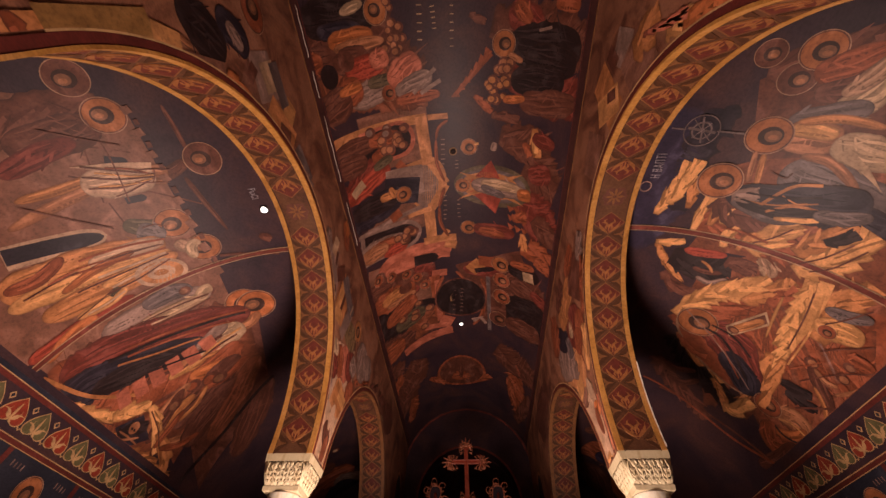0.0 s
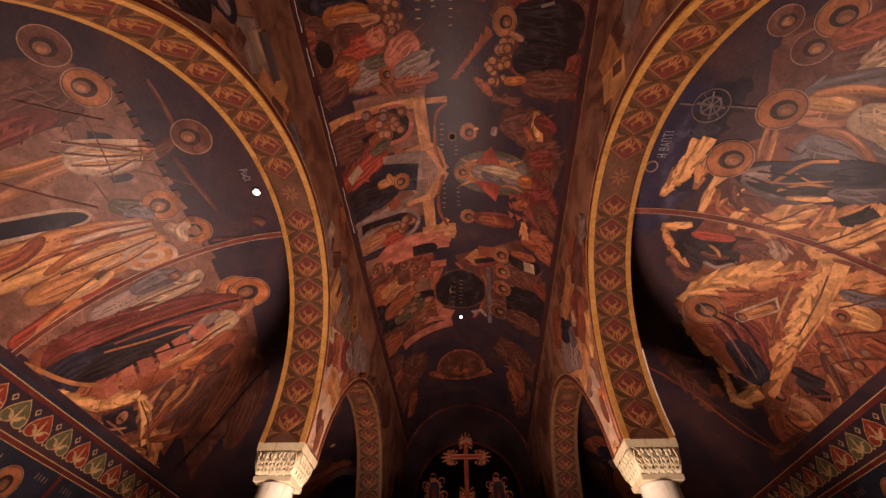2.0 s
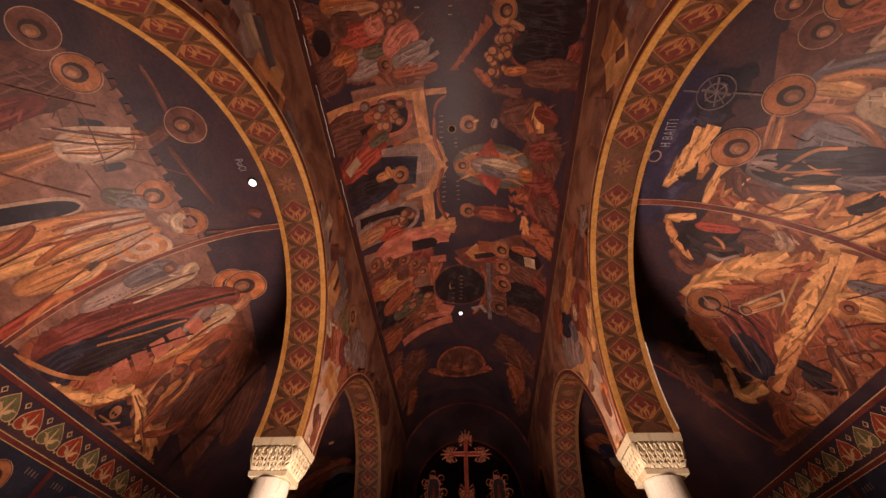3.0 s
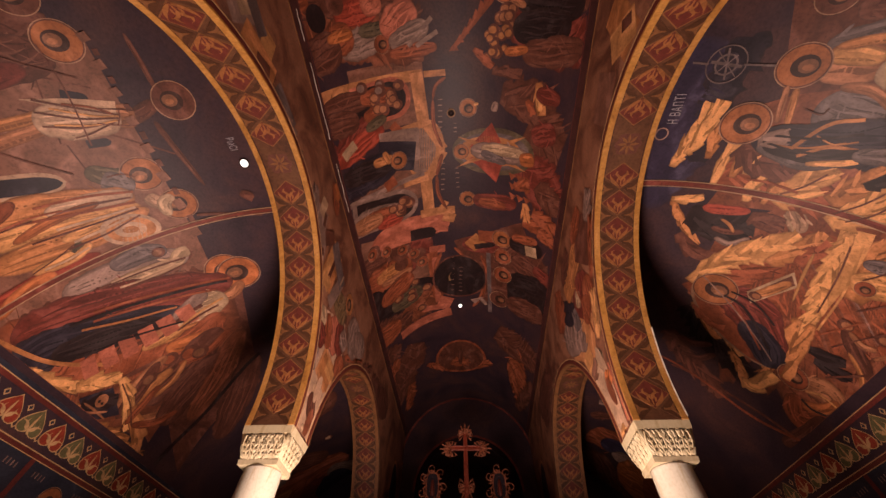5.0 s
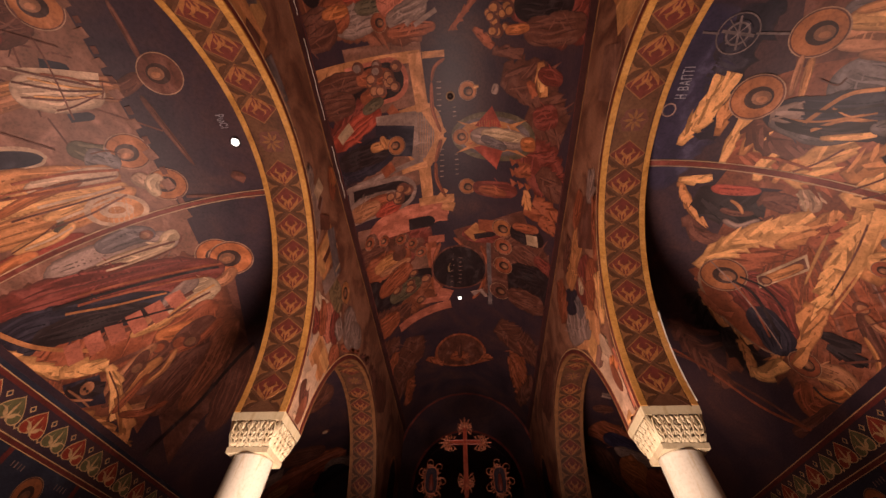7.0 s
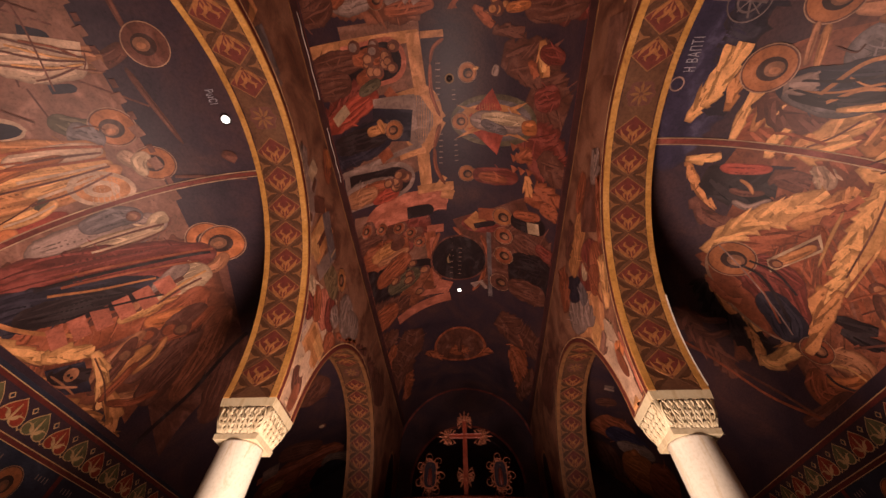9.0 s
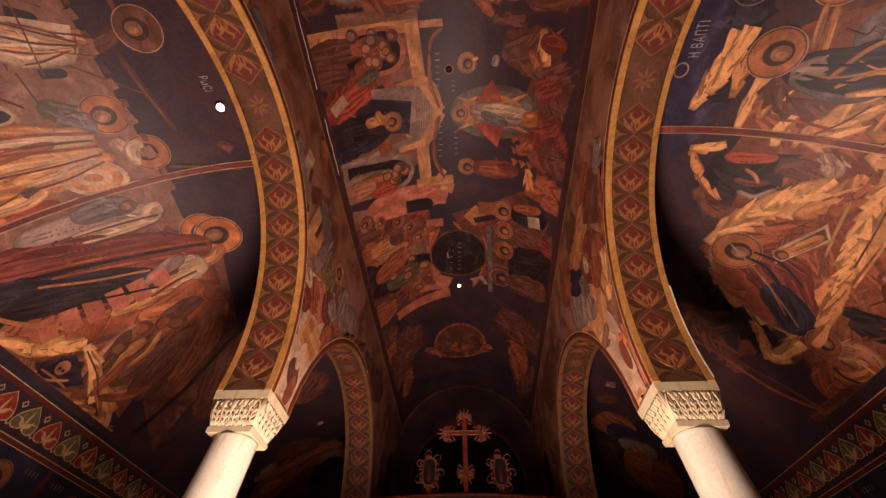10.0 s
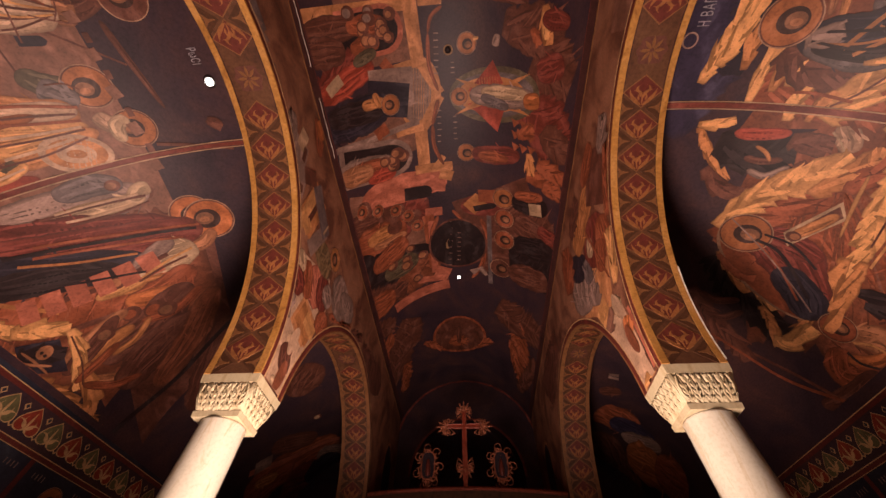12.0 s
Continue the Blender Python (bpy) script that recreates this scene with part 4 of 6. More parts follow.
swath("robe", "rust", 0.207, (3.99, 0.53), (3.97, 0.44), (3.93, 0.25))
swath("line", "dark", 0.040, (4.74, 1.88), (4.83, 1.59), (5.26, 1.13))
swath("line", "dark", 0.030, (4.64, 1.83), (4.67, 1.54), (4.86, 1.23))
swath("line", "rust", 0.027, (4.79, 1.84), (4.99, 1.56), (5.35, 1.20))
swath("line", "grey", 0.018, (4.53, 2.21), (4.94, 1.65), (5.41, 1.03))
swath("line", "brown", 0.019, (3.45, 1.11), (3.83, 1.04), (4.38, 0.98))
swath("line", "brown", 0.018, (3.76, 0.86), (3.58, 0.75), (3.31, 0.62))
swath("line", "brown", 0.019, (4.12, 0.73), (3.90, 0.58), (3.67, 0.41))
swath("line", "brown", 0.018, (4.69, 0.68), (4.27, 0.48), (3.93, 0.25))
swath("line", "brown", 0.026, (5.10, 0.53), (4.66, 0.26), (4.24, 0.06))
swath("line", "sand", 0.026, (5.47, 0.57), (5.36, 0.43), (5.34, 0.24))
swath("line", "dark", 0.031, (5.62, 0.55), (5.63, 0.40), (5.52, 0.23))
swath("line", "rust", 0.018, (5.07, 0.28), (4.75, 0.14), (4.46, -0.09))
swath("line", "rust", 0.019, (4.70, 0.87), (4.44, 0.74), (4.20, 0.63))
head(4.07, 0.44, 0.058, "visage")

fresco("dim dark fresco with draped shapes on the aisle vault", aisle, 1)
shape("robe", "rust", 9.93, 2.02, 9.71, 2.89, 0.963, -0.06)
shape("robe", "blue", 9.94, 1.67, 10.01, 2.59, 0.674, -0.07)
shape("robe", "grey", 9.98, 1.55, 10.47, 2.25, 0.503, -0.04)
shape("robe", "brown", 12.08, 1.89, 10.64, 2.72, 0.872, -0.02)
shape("robe", "orange", 10.67, 1.21, 11.00, 2.02, 1.376, -0.05)
shape("robe", "rust", 10.41, 0.78, 10.65, 1.47, 1.280, -0.04)
shape("robe", "brown", 8.87, 2.60, 9.07, 3.00, 0.302)
shape("robe", "earth", 12.13, 1.44, 12.00, 2.05, 1.167, -0.04)
shape("slab", "grey", 8.50, 2.92, 8.50, 2.73, 0.079)
shape("slab", "grey", 8.42, 2.93, 8.39, 2.75, 0.078)

fresco("nave vault fresco with crowded red and grey draped shapes", nave)
shape("rock", "brown", 0.51, -2.31, 1.44, -0.54, 1.611, 0.04)
shape("rock", "earth", 1.11, -2.34, 1.63, -0.36, 0.934, -0.02)
shape("robe", "brown", 0.90, -2.73, 0.85, -1.81, 0.401, -0.02)
shape("robe", "rust", 0.86, -2.58, 0.87, -2.12, 0.270)
shape("robe", "dark", 0.38, -2.36, 0.42, -1.13, 0.528)
shape("robe", "navy", 0.54, -2.11, 0.54, -1.34, 0.245)
shape("robe", "orange", 0.68, -1.96, 0.63, -1.17, 0.293)
shape("robe", "flesh", 0.77, -1.88, 0.72, -1.01, 0.176)
shape("robe", "white", 0.34, -1.66, 0.23, -1.27, 0.135)
halo(0.35, -1.09, 0.205, (-0.1, -0.1))
head(0.82, -0.84, 0.058)
head(0.58, -0.75, 0.067)
head(0.73, -0.71, 0.068)
head(0.77, -0.92, 0.058)
head(0.52, -0.86, 0.073)
head(0.70, -0.85, 0.061)
head(0.72, -0.81, 0.079)
head(0.86, -0.76, 0.068)
head(0.32, -0.86, 0.053)
head(0.81, -0.86, 0.063)
head(0.90, -0.84, 0.072)
head(0.61, -0.92, 0.057)
head(0.57, -0.75, 0.065)
head(0.25, -0.90, 0.061)
head(0.84, -1.01, 0.074)
head(0.72, -0.90, 0.058)
shape("robe", "brown", 0.97, -1.95, 0.88, -1.32, 0.376)
shape("robe", "red", 1.09, -1.77, 1.02, -1.06, 0.368)
shape("robe", "pink", 1.03, -1.30, 0.91, -0.99, 0.298)
shape("robe", "red", 1.20, -0.99, 1.11, -0.69, 0.211)
shape("limb", "orange", 1.17, -0.98, 1.14, -0.65, 0.078)
shape("robe", "grey", 1.52, -1.79, 1.37, -1.02, 0.401)
shape("robe", "green", 1.31, -1.41, 1.26, -0.90, 0.196)
shape("robe", "rust", 1.47, -2.13, 1.29, -1.51, 0.429)
shape("robe", "brown", 1.56, -2.41, 1.40, -1.76, 0.509, -0.02)
shape("robe", "orange", 1.35, -1.96, 1.29, -1.51, 0.166)
halo(1.49, -1.06, 0.148, (0.1, 0.4), "rust")
ring("plain_oval", "dark", 1.08, -2.07, 0.000, 0.164)
ring("plain_oval", "brown", 0.93, -1.71, 0.000, 0.141)
shape("robe", "pink", 1.37, -1.02, 1.01, -0.48, 0.445)
shape("robe", "grey", 1.51, -0.94, 1.29, -0.28, 0.304)
shape("robe", "rust", 1.65, -0.96, 1.60, -0.16, 0.216)
shape("slab", "grey", 1.56, -0.63, 1.20, -0.22, 0.069)
shape("slab", "grey", 1.57, -0.50, 1.39, -0.14, 0.069)
bars("white", 0.32, -0.40, 1.00, -0.07, 5, 0.08, 0.114)
bars("white", 0.35, -0.20, 1.00, 0.07, 5, 0.07, 0.072)
bars("white", 0.36, 0.11, 1.00, -0.06, 6, 0.06, 0.108)

fresco("nave vault fresco of a pale arched building with crowds", nave)
shape("slab", "stone", 2.28, -1.72, 2.25, -0.42, 1.013)
shape("slab", "stone", 3.95, -1.99, 3.74, -0.58, 0.924, -0.06)
shape("slab", "lime", 2.04, -2.47, 1.99, -0.45, 0.168)
shape("slab", "lime", 1.95, -0.55, 2.79, -0.50, 0.221)
shape("slab", "lime", 2.89, -0.98, 2.81, -0.44, 0.180)
shape("lens", "lime", 3.27, -0.89, 3.36, -0.15, 1.202)
shape("lens", "grey", 3.27, -0.89, 3.34, -0.32, 0.879)
shape("slab", "lime", 2.84, -0.44, 3.31, -0.16, 0.172)
shape("slab", "lime", 3.34, -0.17, 3.86, -0.51, 0.183)
shape("slab", "lime", 3.75, -0.56, 4.74, -0.56, 0.234)
shape("slab", "lime", 3.87, -1.03, 3.82, -0.51, 0.183)
shape("slab", "lime", 4.65, -0.75, 4.65, -0.01, 0.185)
shape("slab", "lime", 4.65, -0.35, 4.44, -0.17, 0.113)
shape("slab", "lime", 1.99, -0.42, 1.99, -0.05, 0.099)
shape("arch", "pink", 2.35, -1.74, 2.27, -0.68, 0.666)
shape("arch", "dark", 2.35, -1.74, 2.27, -0.76, 0.536)
shape("slab", "rust", 2.85, -1.09, 2.75, -0.96, 0.209)
shape("rock", "crimson", 2.91, -2.36, 2.54, -1.30, 0.395, -0.04)
shape("robe", "red", 3.06, -2.37, 2.71, -1.25, 0.377, -0.04)
shape("robe", "brown", 2.22, -2.40, 2.21, -1.32, 0.329)
shape("robe", "brown", 2.45, -2.62, 2.50, -1.68, 0.413)
shape("robe", "rust", 2.22, -1.60, 2.21, -0.96, 0.278)
shape("robe", "rust", 2.51, -1.59, 2.42, -1.09, 0.268)
shape("robe", "green", 2.70, -1.59, 2.56, -1.17, 0.189)
head(2.30, -1.34, 0.078)
head(2.10, -0.87, 0.090)
head(2.29, -1.04, 0.095)
head(2.23, -1.32, 0.091)
head(2.33, -1.03, 0.094)
head(2.11, -0.88, 0.067)
head(2.41, -1.29, 0.098)
head(2.22, -1.02, 0.089)
head(2.30, -0.99, 0.077)
head(2.40, -0.93, 0.083)
head(2.43, -1.19, 0.089)
head(2.15, -1.20, 0.087)
head(2.05, -1.20, 0.082, "grey")
head(2.06, -1.53, 0.079, "grey")
head(2.05, -1.53, 0.095, "grey")
head(2.13, -1.22, 0.090, "grey")
shape("slab", "white", 2.99, -2.16, 2.85, -1.86, 0.167)
shape("slab", "grey", 3.10, -1.38, 3.13, -0.62, 0.574)
shape("slab", "navy", 3.22, -1.45, 3.37, -0.73, 0.557)
shape("robe", "navy", 3.48, -2.48, 3.33, -1.06, 0.626, -0.06)
shape("robe", "dark", 3.36, -2.29, 3.40, -1.17, 0.386, -0.02)
shape("limb", "ochre", 3.32, -1.58, 3.30, -1.15, 0.182)
shape("limb", "ochre", 3.15, -1.33, 3.40, -1.25, 0.120)
halo(3.38, -1.06, 0.191, (-0.0, -0.1))
shape("slab", "grey", 3.83, -2.34, 3.74, -0.58, 0.102, -0.08)
shape("arch", "grey", 4.13, -2.31, 4.32, -0.77, 0.730, -0.06)
shape("arch", "dark", 4.16, -2.19, 4.33, -0.86, 0.545, -0.04)
shape("robe", "grey", 4.19, -2.41, 4.38, -1.11, 0.413, -0.04)
shape("robe", "rust", 4.32, -2.10, 4.40, -1.23, 0.381, -0.02)
shape("robe", "red", 4.56, -1.76, 4.55, -1.14, 0.278)
head(4.45, -1.18, 0.114)
head(4.30, -0.96, 0.116)
head(4.40, -1.15, 0.093)
head(4.34, -1.18, 0.099)
head(4.33, -1.33, 0.103)
head(4.23, -1.05, 0.105)
head(4.23, -1.09, 0.099)
shape("robe", "flesh", 4.30, -2.38, 4.40, -1.60, 0.352, -0.02)
shape("slab", "rust", 3.83, -1.42, 3.74, -1.18, 0.201)
shape("limb", "rust", 2.06, -0.05, 2.40, -0.30, 0.060, -0.07)
shape("limb", "rust", 2.40, -0.30, 3.27, -0.19, 0.071, -0.07)
shape("limb", "rust", 3.40, -0.20, 3.83, -0.34, 0.081)
shape("limb", "rust", 3.83, -0.34, 4.61, -0.18, 0.082, -0.08)
bars("grey", 2.41, -0.17, 1.00, -0.05, 7, 0.08, 0.096)
bars("grey", 3.59, -0.19, 1.00, -0.07, 6, 0.08, 0.111)

fresco("nave vault fresco of nimbed shapes before a pink building", nave)
shape("slab", "stone", 5.67, -2.60, 6.00, -0.58, 2.128, -0.18)
shape("rock", "crimson", 5.38, -2.48, 5.58, -0.54, 1.214, -0.16)
shape("rock", "earth", 6.51, -2.77, 7.13, -0.55, 1.615, -0.26)
shape("lens", "pink", 4.92, -2.00, 4.98, -0.14, 0.621)
shape("slab", "pink", 5.04, -2.04, 4.98, -0.32, 0.228, 0.04)
shape("slab", "pink", 4.91, -0.48, 4.95, -0.16, 0.497)
shape("arch", "dark", 5.11, -1.04, 5.15, -0.45, 0.280)
shape("slab", "lime", 4.79, -0.27, 4.87, -0.02, 0.217)
shape("slab", "pink", 5.63, -0.65, 5.65, -0.28, 0.199)
shape("slab", "rust", 5.70, -0.60, 7.13, -0.55, 0.259)
shape("slab", "pink", 5.86, -0.54, 7.30, -0.56, 0.156)
shape("slab", "pink", 7.30, -0.56, 7.46, -0.23, 0.407)
shape("slab", "pink", 7.88, -1.72, 7.74, -0.24, 0.281)
shape("slab", "pink", 7.40, -1.01, 7.51, -0.30, 0.183, -0.02)
shape("arch", "dark", 6.51, -1.11, 6.61, -0.61, 0.372)
shape("robe", "brown", 5.18, -2.58, 5.43, -1.42, 0.484, -0.05)
shape("robe", "rust", 5.67, -2.40, 5.84, -1.09, 0.695, -0.08)
shape("robe", "ochre", 5.76, -2.09, 5.73, -1.20, 0.345, -0.04)
shape("robe", "flesh", 5.96, -1.97, 5.98, -1.11, 0.210, -0.04)
head(5.05, -1.99, 0.159, "brown")
head(5.11, -1.94, 0.120, "brown")
head(5.36, -1.61, 0.135, "brown")
head(5.36, -1.59, 0.127, "brown")
head(5.41, -1.42, 0.164, "brown")
head(5.39, -1.24, 0.150, "brown")
head(5.73, -1.37, 0.167, "brown")
head(5.48, -1.31, 0.121, "brown")
head(5.73, -0.95, 0.137, "brown")
head(5.74, -0.95, 0.131, "brown")
head(5.61, -0.86, 0.117, "brown")
halo(5.07, -2.04, 0.160, (-0.1, -0.2), "rust")
halo(5.22, -1.68, 0.152, (-0.1, -0.2), "rust")
halo(5.37, -1.28, 0.154, (-0.1, -0.2), "rust")
halo(5.59, -1.03, 0.155, (-0.1, -0.2), "rust")
halo(5.89, -0.85, 0.166, (-0.0, -0.2), "rust")
shape("robe", "dark", 6.45, -2.50, 6.55, -1.18, 0.967, -0.11)
shape("robe", "green", 6.80, -1.85, 6.67, -0.93, 0.519, -0.05)
shape("rock", "brown", 6.89, -2.70, 7.50, -1.33, 0.779, -0.10)
head(6.40, -1.08, 0.095)
head(6.40, -1.45, 0.124)
head(6.66, -1.21, 0.106)
head(6.82, -1.23, 0.137)
head(6.69, -0.81, 0.119)
head(7.31, -1.01, 0.116)
head(6.64, -1.59, 0.128)
head(6.26, -1.45, 0.122)
head(6.14, -1.51, 0.124)
shape("robe", "rust", 7.11, -2.80, 7.47, -1.65, 0.686, -0.10)
shape("lens", "dark", 6.54, -2.74, 6.03, -2.08, 0.903, -0.06)
shape("robe", "rust", 6.46, -2.11, 6.12, -1.13, 0.509, -0.06)

fresco("nave vault fresco of dark robe and gold nimbus facing crowd", nave)
shape("rock", "brown", 0.62, 0.73, 0.93, 2.39, 1.058, -0.06)
shape("rock", "crimson", 1.32, 1.02, 1.62, 2.58, 0.911, -0.11)
shape("robe", "crimson", 0.77, 1.55, 0.41, 1.03, 0.441)
shape("robe", "rust", 0.63, 1.35, 0.36, 1.11, 0.228)
shape("robe", "dark", 0.95, 2.27, 0.92, 1.00, 0.651, 0.02)
shape("robe", "dark", 1.15, 2.22, 1.06, 1.29, 0.442, 0.02)
shape("slab", "grey", 0.73, 1.50, 0.69, 1.71, 0.040)
halo(0.90, 0.93, 0.215, (0.0, 0.2))
head(1.17, 1.02, 0.072)
head(1.24, 0.89, 0.074)
head(1.17, 0.95, 0.094)
head(1.27, 0.86, 0.090)
head(1.36, 1.03, 0.080)
head(1.47, 0.84, 0.081)
head(1.16, 1.06, 0.077)
head(1.26, 0.93, 0.090)
head(1.25, 1.01, 0.085)
head(1.67, 0.95, 0.064, "ochre")
head(1.59, 0.77, 0.076, "ochre")
head(1.45, 1.01, 0.078, "ochre")
head(1.60, 0.78, 0.066, "ochre")
head(1.50, 0.90, 0.073, "ochre")
head(1.80, 0.65, 0.077, "ochre")
head(1.69, 0.82, 0.074, "ochre")
head(1.41, 0.97, 0.082, "ochre")
head(1.73, 0.82, 0.090, "ochre")
head(1.47, 1.01, 0.079, "ochre")
head(1.48, 0.67, 0.062, "ochre")
head(1.42, 0.76, 0.084, "ochre")
head(1.72, 0.75, 0.078, "ochre")
head(1.53, 0.71, 0.069, "ochre")
shape("robe", "dark", 1.38, 2.04, 1.40, 1.07, 0.484, 0.02)
shape("robe", "brown", 1.63, 2.32, 1.74, 1.24, 0.420, 0.03)
shape("robe", "orange", 1.68, 1.34, 1.73, 0.94, 0.159)
shape("limb", "flesh", 1.14, 1.26, 1.03, 1.01, 0.097)
shape("wedge", "rust", 1.62, 0.16, 1.68, 0.03, 0.129)
shape("wedge", "rust", 1.51, 0.25, 1.58, 0.13, 0.129)
shape("wedge", "rust", 1.40, 0.34, 1.49, 0.22, 0.129)
shape("wedge", "rust", 1.29, 0.43, 1.40, 0.31, 0.129)
shape("wedge", "rust", 1.18, 0.52, 1.31, 0.40, 0.129)
shape("wedge", "rust", 1.07, 0.60, 1.21, 0.49, 0.129)
shape("wedge", "rust", 0.97, 0.69, 1.12, 0.58, 0.129)
shape("slab", "rust", 1.66, 0.08, 1.03, 0.73, 0.069)
shape("rock", "rust", 1.67, 0.43, 1.95, 0.74, 0.157)
shape("rock", "brown", 2.00, 0.74, 2.05, 1.26, 0.208)
shape("limb", "rust", 0.45, 2.16, 0.41, 1.74, 0.178)
shape("rock", "brown", 0.49, 0.37, 0.61, 0.63, 0.146)

fresco("nave vault fresco with red star mandorla and silver robe", nave)
shape("rock", "brown", 2.33, 0.91, 2.48, 1.94, 0.765, -0.02)
shape("rock", "brown", 2.86, 1.40, 3.11, 2.16, 1.193, -0.02)
shape("rock", "crimson", 3.44, 1.36, 4.00, 2.22, 1.226, -0.05)
shape("rock", "brown", 2.48, 1.00, 2.74, 2.09, 0.505, -0.03)
halo(2.58, 0.32, 0.180, (0.2, 0.2))
shape("limb", "sand", 2.53, 0.42, 2.51, 0.51, 0.060)
shape("rock", "ochre", 2.13, 1.56, 2.62, 1.65, 0.233)
shape("rock", "sand", 2.21, 1.54, 2.55, 1.62, 0.131)
shape("rock", "rust", 2.41, 1.37, 2.63, 1.52, 0.171)
shape("limb", "grey", 2.64, 0.78, 2.47, 0.82, 0.130)
shape("lens", "green", 3.35, 0.00, 3.31, 1.60, 0.910, -0.04)
shape("lens", "steel", 3.36, 0.07, 3.32, 1.50, 0.728, -0.03)
shape("lens", "ochre", 3.36, 0.13, 3.33, 1.34, 0.586, -0.02)
shape("wedge", "red", 3.34, 0.69, 2.83, 0.75, 0.731)
shape("wedge", "red", 3.40, 0.69, 3.98, 0.86, 0.779)
shape("wedge", "ochre", 3.30, 0.64, 3.09, 0.12, 0.141)
shape("wedge", "ochre", 3.43, 0.64, 3.69, 0.08, 0.153)
shape("wedge", "ochre", 3.29, 0.84, 3.01, 1.40, 0.163)
shape("wedge", "ochre", 3.47, 0.84, 3.65, 1.46, 0.171)
shape("robe", "grey", 3.38, 1.51, 3.35, 0.35, 0.394, 0.02)
shape("robe", "white", 3.34, 1.40, 3.30, 0.55, 0.212)
shape("robe", "steel", 3.56, 1.05, 3.39, 0.55, 0.191)
shape("limb", "orange", 3.39, 1.61, 3.44, 1.31, 0.265)
halo(3.38, 0.17, 0.172, (0.0, 0.2))
halo(4.39, 0.27, 0.194, (0.2, 0.2))
shape("robe", "crimson", 4.37, 1.32, 4.41, 0.38, 0.369, 0.02)
shape("robe", "rust", 4.48, 1.09, 4.43, 0.49, 0.225)
shape("wedge", "rust", 4.24, 1.25, 4.13, 1.14, 0.148)
shape("wedge", "rust", 4.25, 1.41, 4.14, 1.29, 0.148)
shape("wedge", "rust", 4.24, 1.57, 4.15, 1.45, 0.147)
shape("wedge", "rust", 4.03, 1.24, 3.92, 1.13, 0.138)
shape("wedge", "rust", 4.03, 1.39, 3.93, 1.27, 0.138)
shape("wedge", "rust", 4.04, 1.55, 3.94, 1.43, 0.137)
shape("wedge", "rust", 3.82, 1.22, 3.72, 1.11, 0.138)
shape("wedge", "rust", 3.83, 1.38, 3.73, 1.26, 0.138)
shape("wedge", "rust", 3.83, 1.53, 3.74, 1.41, 0.137)
shape("rock", "ochre", 4.28, 1.49, 4.69, 1.55, 0.213)
shape("rock", "rust", 4.02, 1.24, 3.87, 1.56, 0.288)
shape("rock", "rust", 4.44, 1.67, 4.54, 2.34, 0.437, -0.03)
shape("rock", "brown", 3.84, 1.72, 4.16, 2.32, 0.647, -0.03)
shape("robe", "crimson", 2.82, 2.00, 3.00, 1.52, 0.398)
shape("robe", "crimson", 2.35, 2.01, 2.28, 1.54, 0.259)
shape("rock", "rust", 4.82, 1.84, 4.82, 2.40, 0.342, -0.02)
bars("grey", 2.84, 0.08, 1.00, 0.01, 3, 0.07, 0.077)
bars("grey", 3.71, 0.08, 1.00, -0.00, 5, 0.07, 0.102)

fresco("dim nave vault fresco of nimbed shapes beside arched canopy", nave)
shape("slab", "brown", 6.40, 0.28, 5.61, 1.95, 2.000, -0.08)
shape("rock", "brown", 5.73, 0.91, 5.70, 2.27, 1.252, -0.10)
shape("rock", "dark", 6.66, 1.21, 6.29, 2.58, 1.620, -0.11)
shape("lens", "crimson", 5.59, 0.12, 5.37, 1.14, 0.532, -0.03)
shape("slab", "ochre", 5.39, 0.30, 5.62, 0.54, 0.391)
shape("slab", "rust", 5.31, 0.49, 5.27, 1.14, 0.281)
shape("arch", "dark", 5.63, 0.40, 5.48, 0.88, 0.136)
shape("limb", "rust", 5.65, -0.07, 6.09, 0.29, 0.083)
shape("limb", "rust", 5.85, 0.54, 6.67, 0.64, 0.113, 0.10)
shape("limb", "rust", 6.67, 0.64, 7.57, 0.33, 0.115, 0.08)
shape("limb", "rust", 5.75, -0.38, 6.63, -0.51, 0.104, -0.10)
shape("slab", "steel", 5.75, 0.72, 7.66, 0.79, 0.103)
halo(5.30, 1.02, 0.246, (0.1, 0.2))
halo(5.76, 1.06, 0.237, (0.1, 0.2), "rust")
halo(6.29, 1.08, 0.259, (0.0, 0.2), "rust")
halo(7.11, 1.02, 0.282, (0.0, 0.2), "brown")
shape("robe", "dark", 5.20, 2.03, 5.32, 1.20, 0.438, 0.03)
shape("robe", "rust", 5.04, 1.88, 5.18, 1.25, 0.230)
shape("robe", "brown", 5.85, 1.98, 5.75, 1.28, 0.589, 0.03)
shape("robe", "dark", 6.05, 2.34, 6.31, 1.32, 0.562, 0.05)
shape("robe", "crimson", 5.72, 2.44, 5.74, 1.83, 0.336, 0.03)
shape("slab", "white", 5.37, 1.60, 5.30, 1.88, 0.241)
shape("robe", "brown", 6.79, 2.30, 7.14, 1.22, 0.630, 0.06)
shape("rock", "rust", 4.71, 1.47, 4.68, 2.23, 0.445, -0.02)
ring("medallion", "dark", 6.54, 0.02, 0.000, 0.636)
ring("medallion", "brown", 6.54, 0.02, 0.637, 0.680)
shape("rock", "olive", 6.36, -0.23, 6.65, -0.25, 0.208)
bars("grey", 5.93, -0.11, 1.00, -0.06, 8, 0.08, 0.172)
bars("grey", 6.24, 0.07, 1.00, -0.06, 7, 0.08, 0.127)
shape("rock", "grey", 7.18, 0.53, 7.43, 0.67, 0.157)
shape("wedge", "grey", 7.38, 0.33, 7.17, 0.61, 0.180)

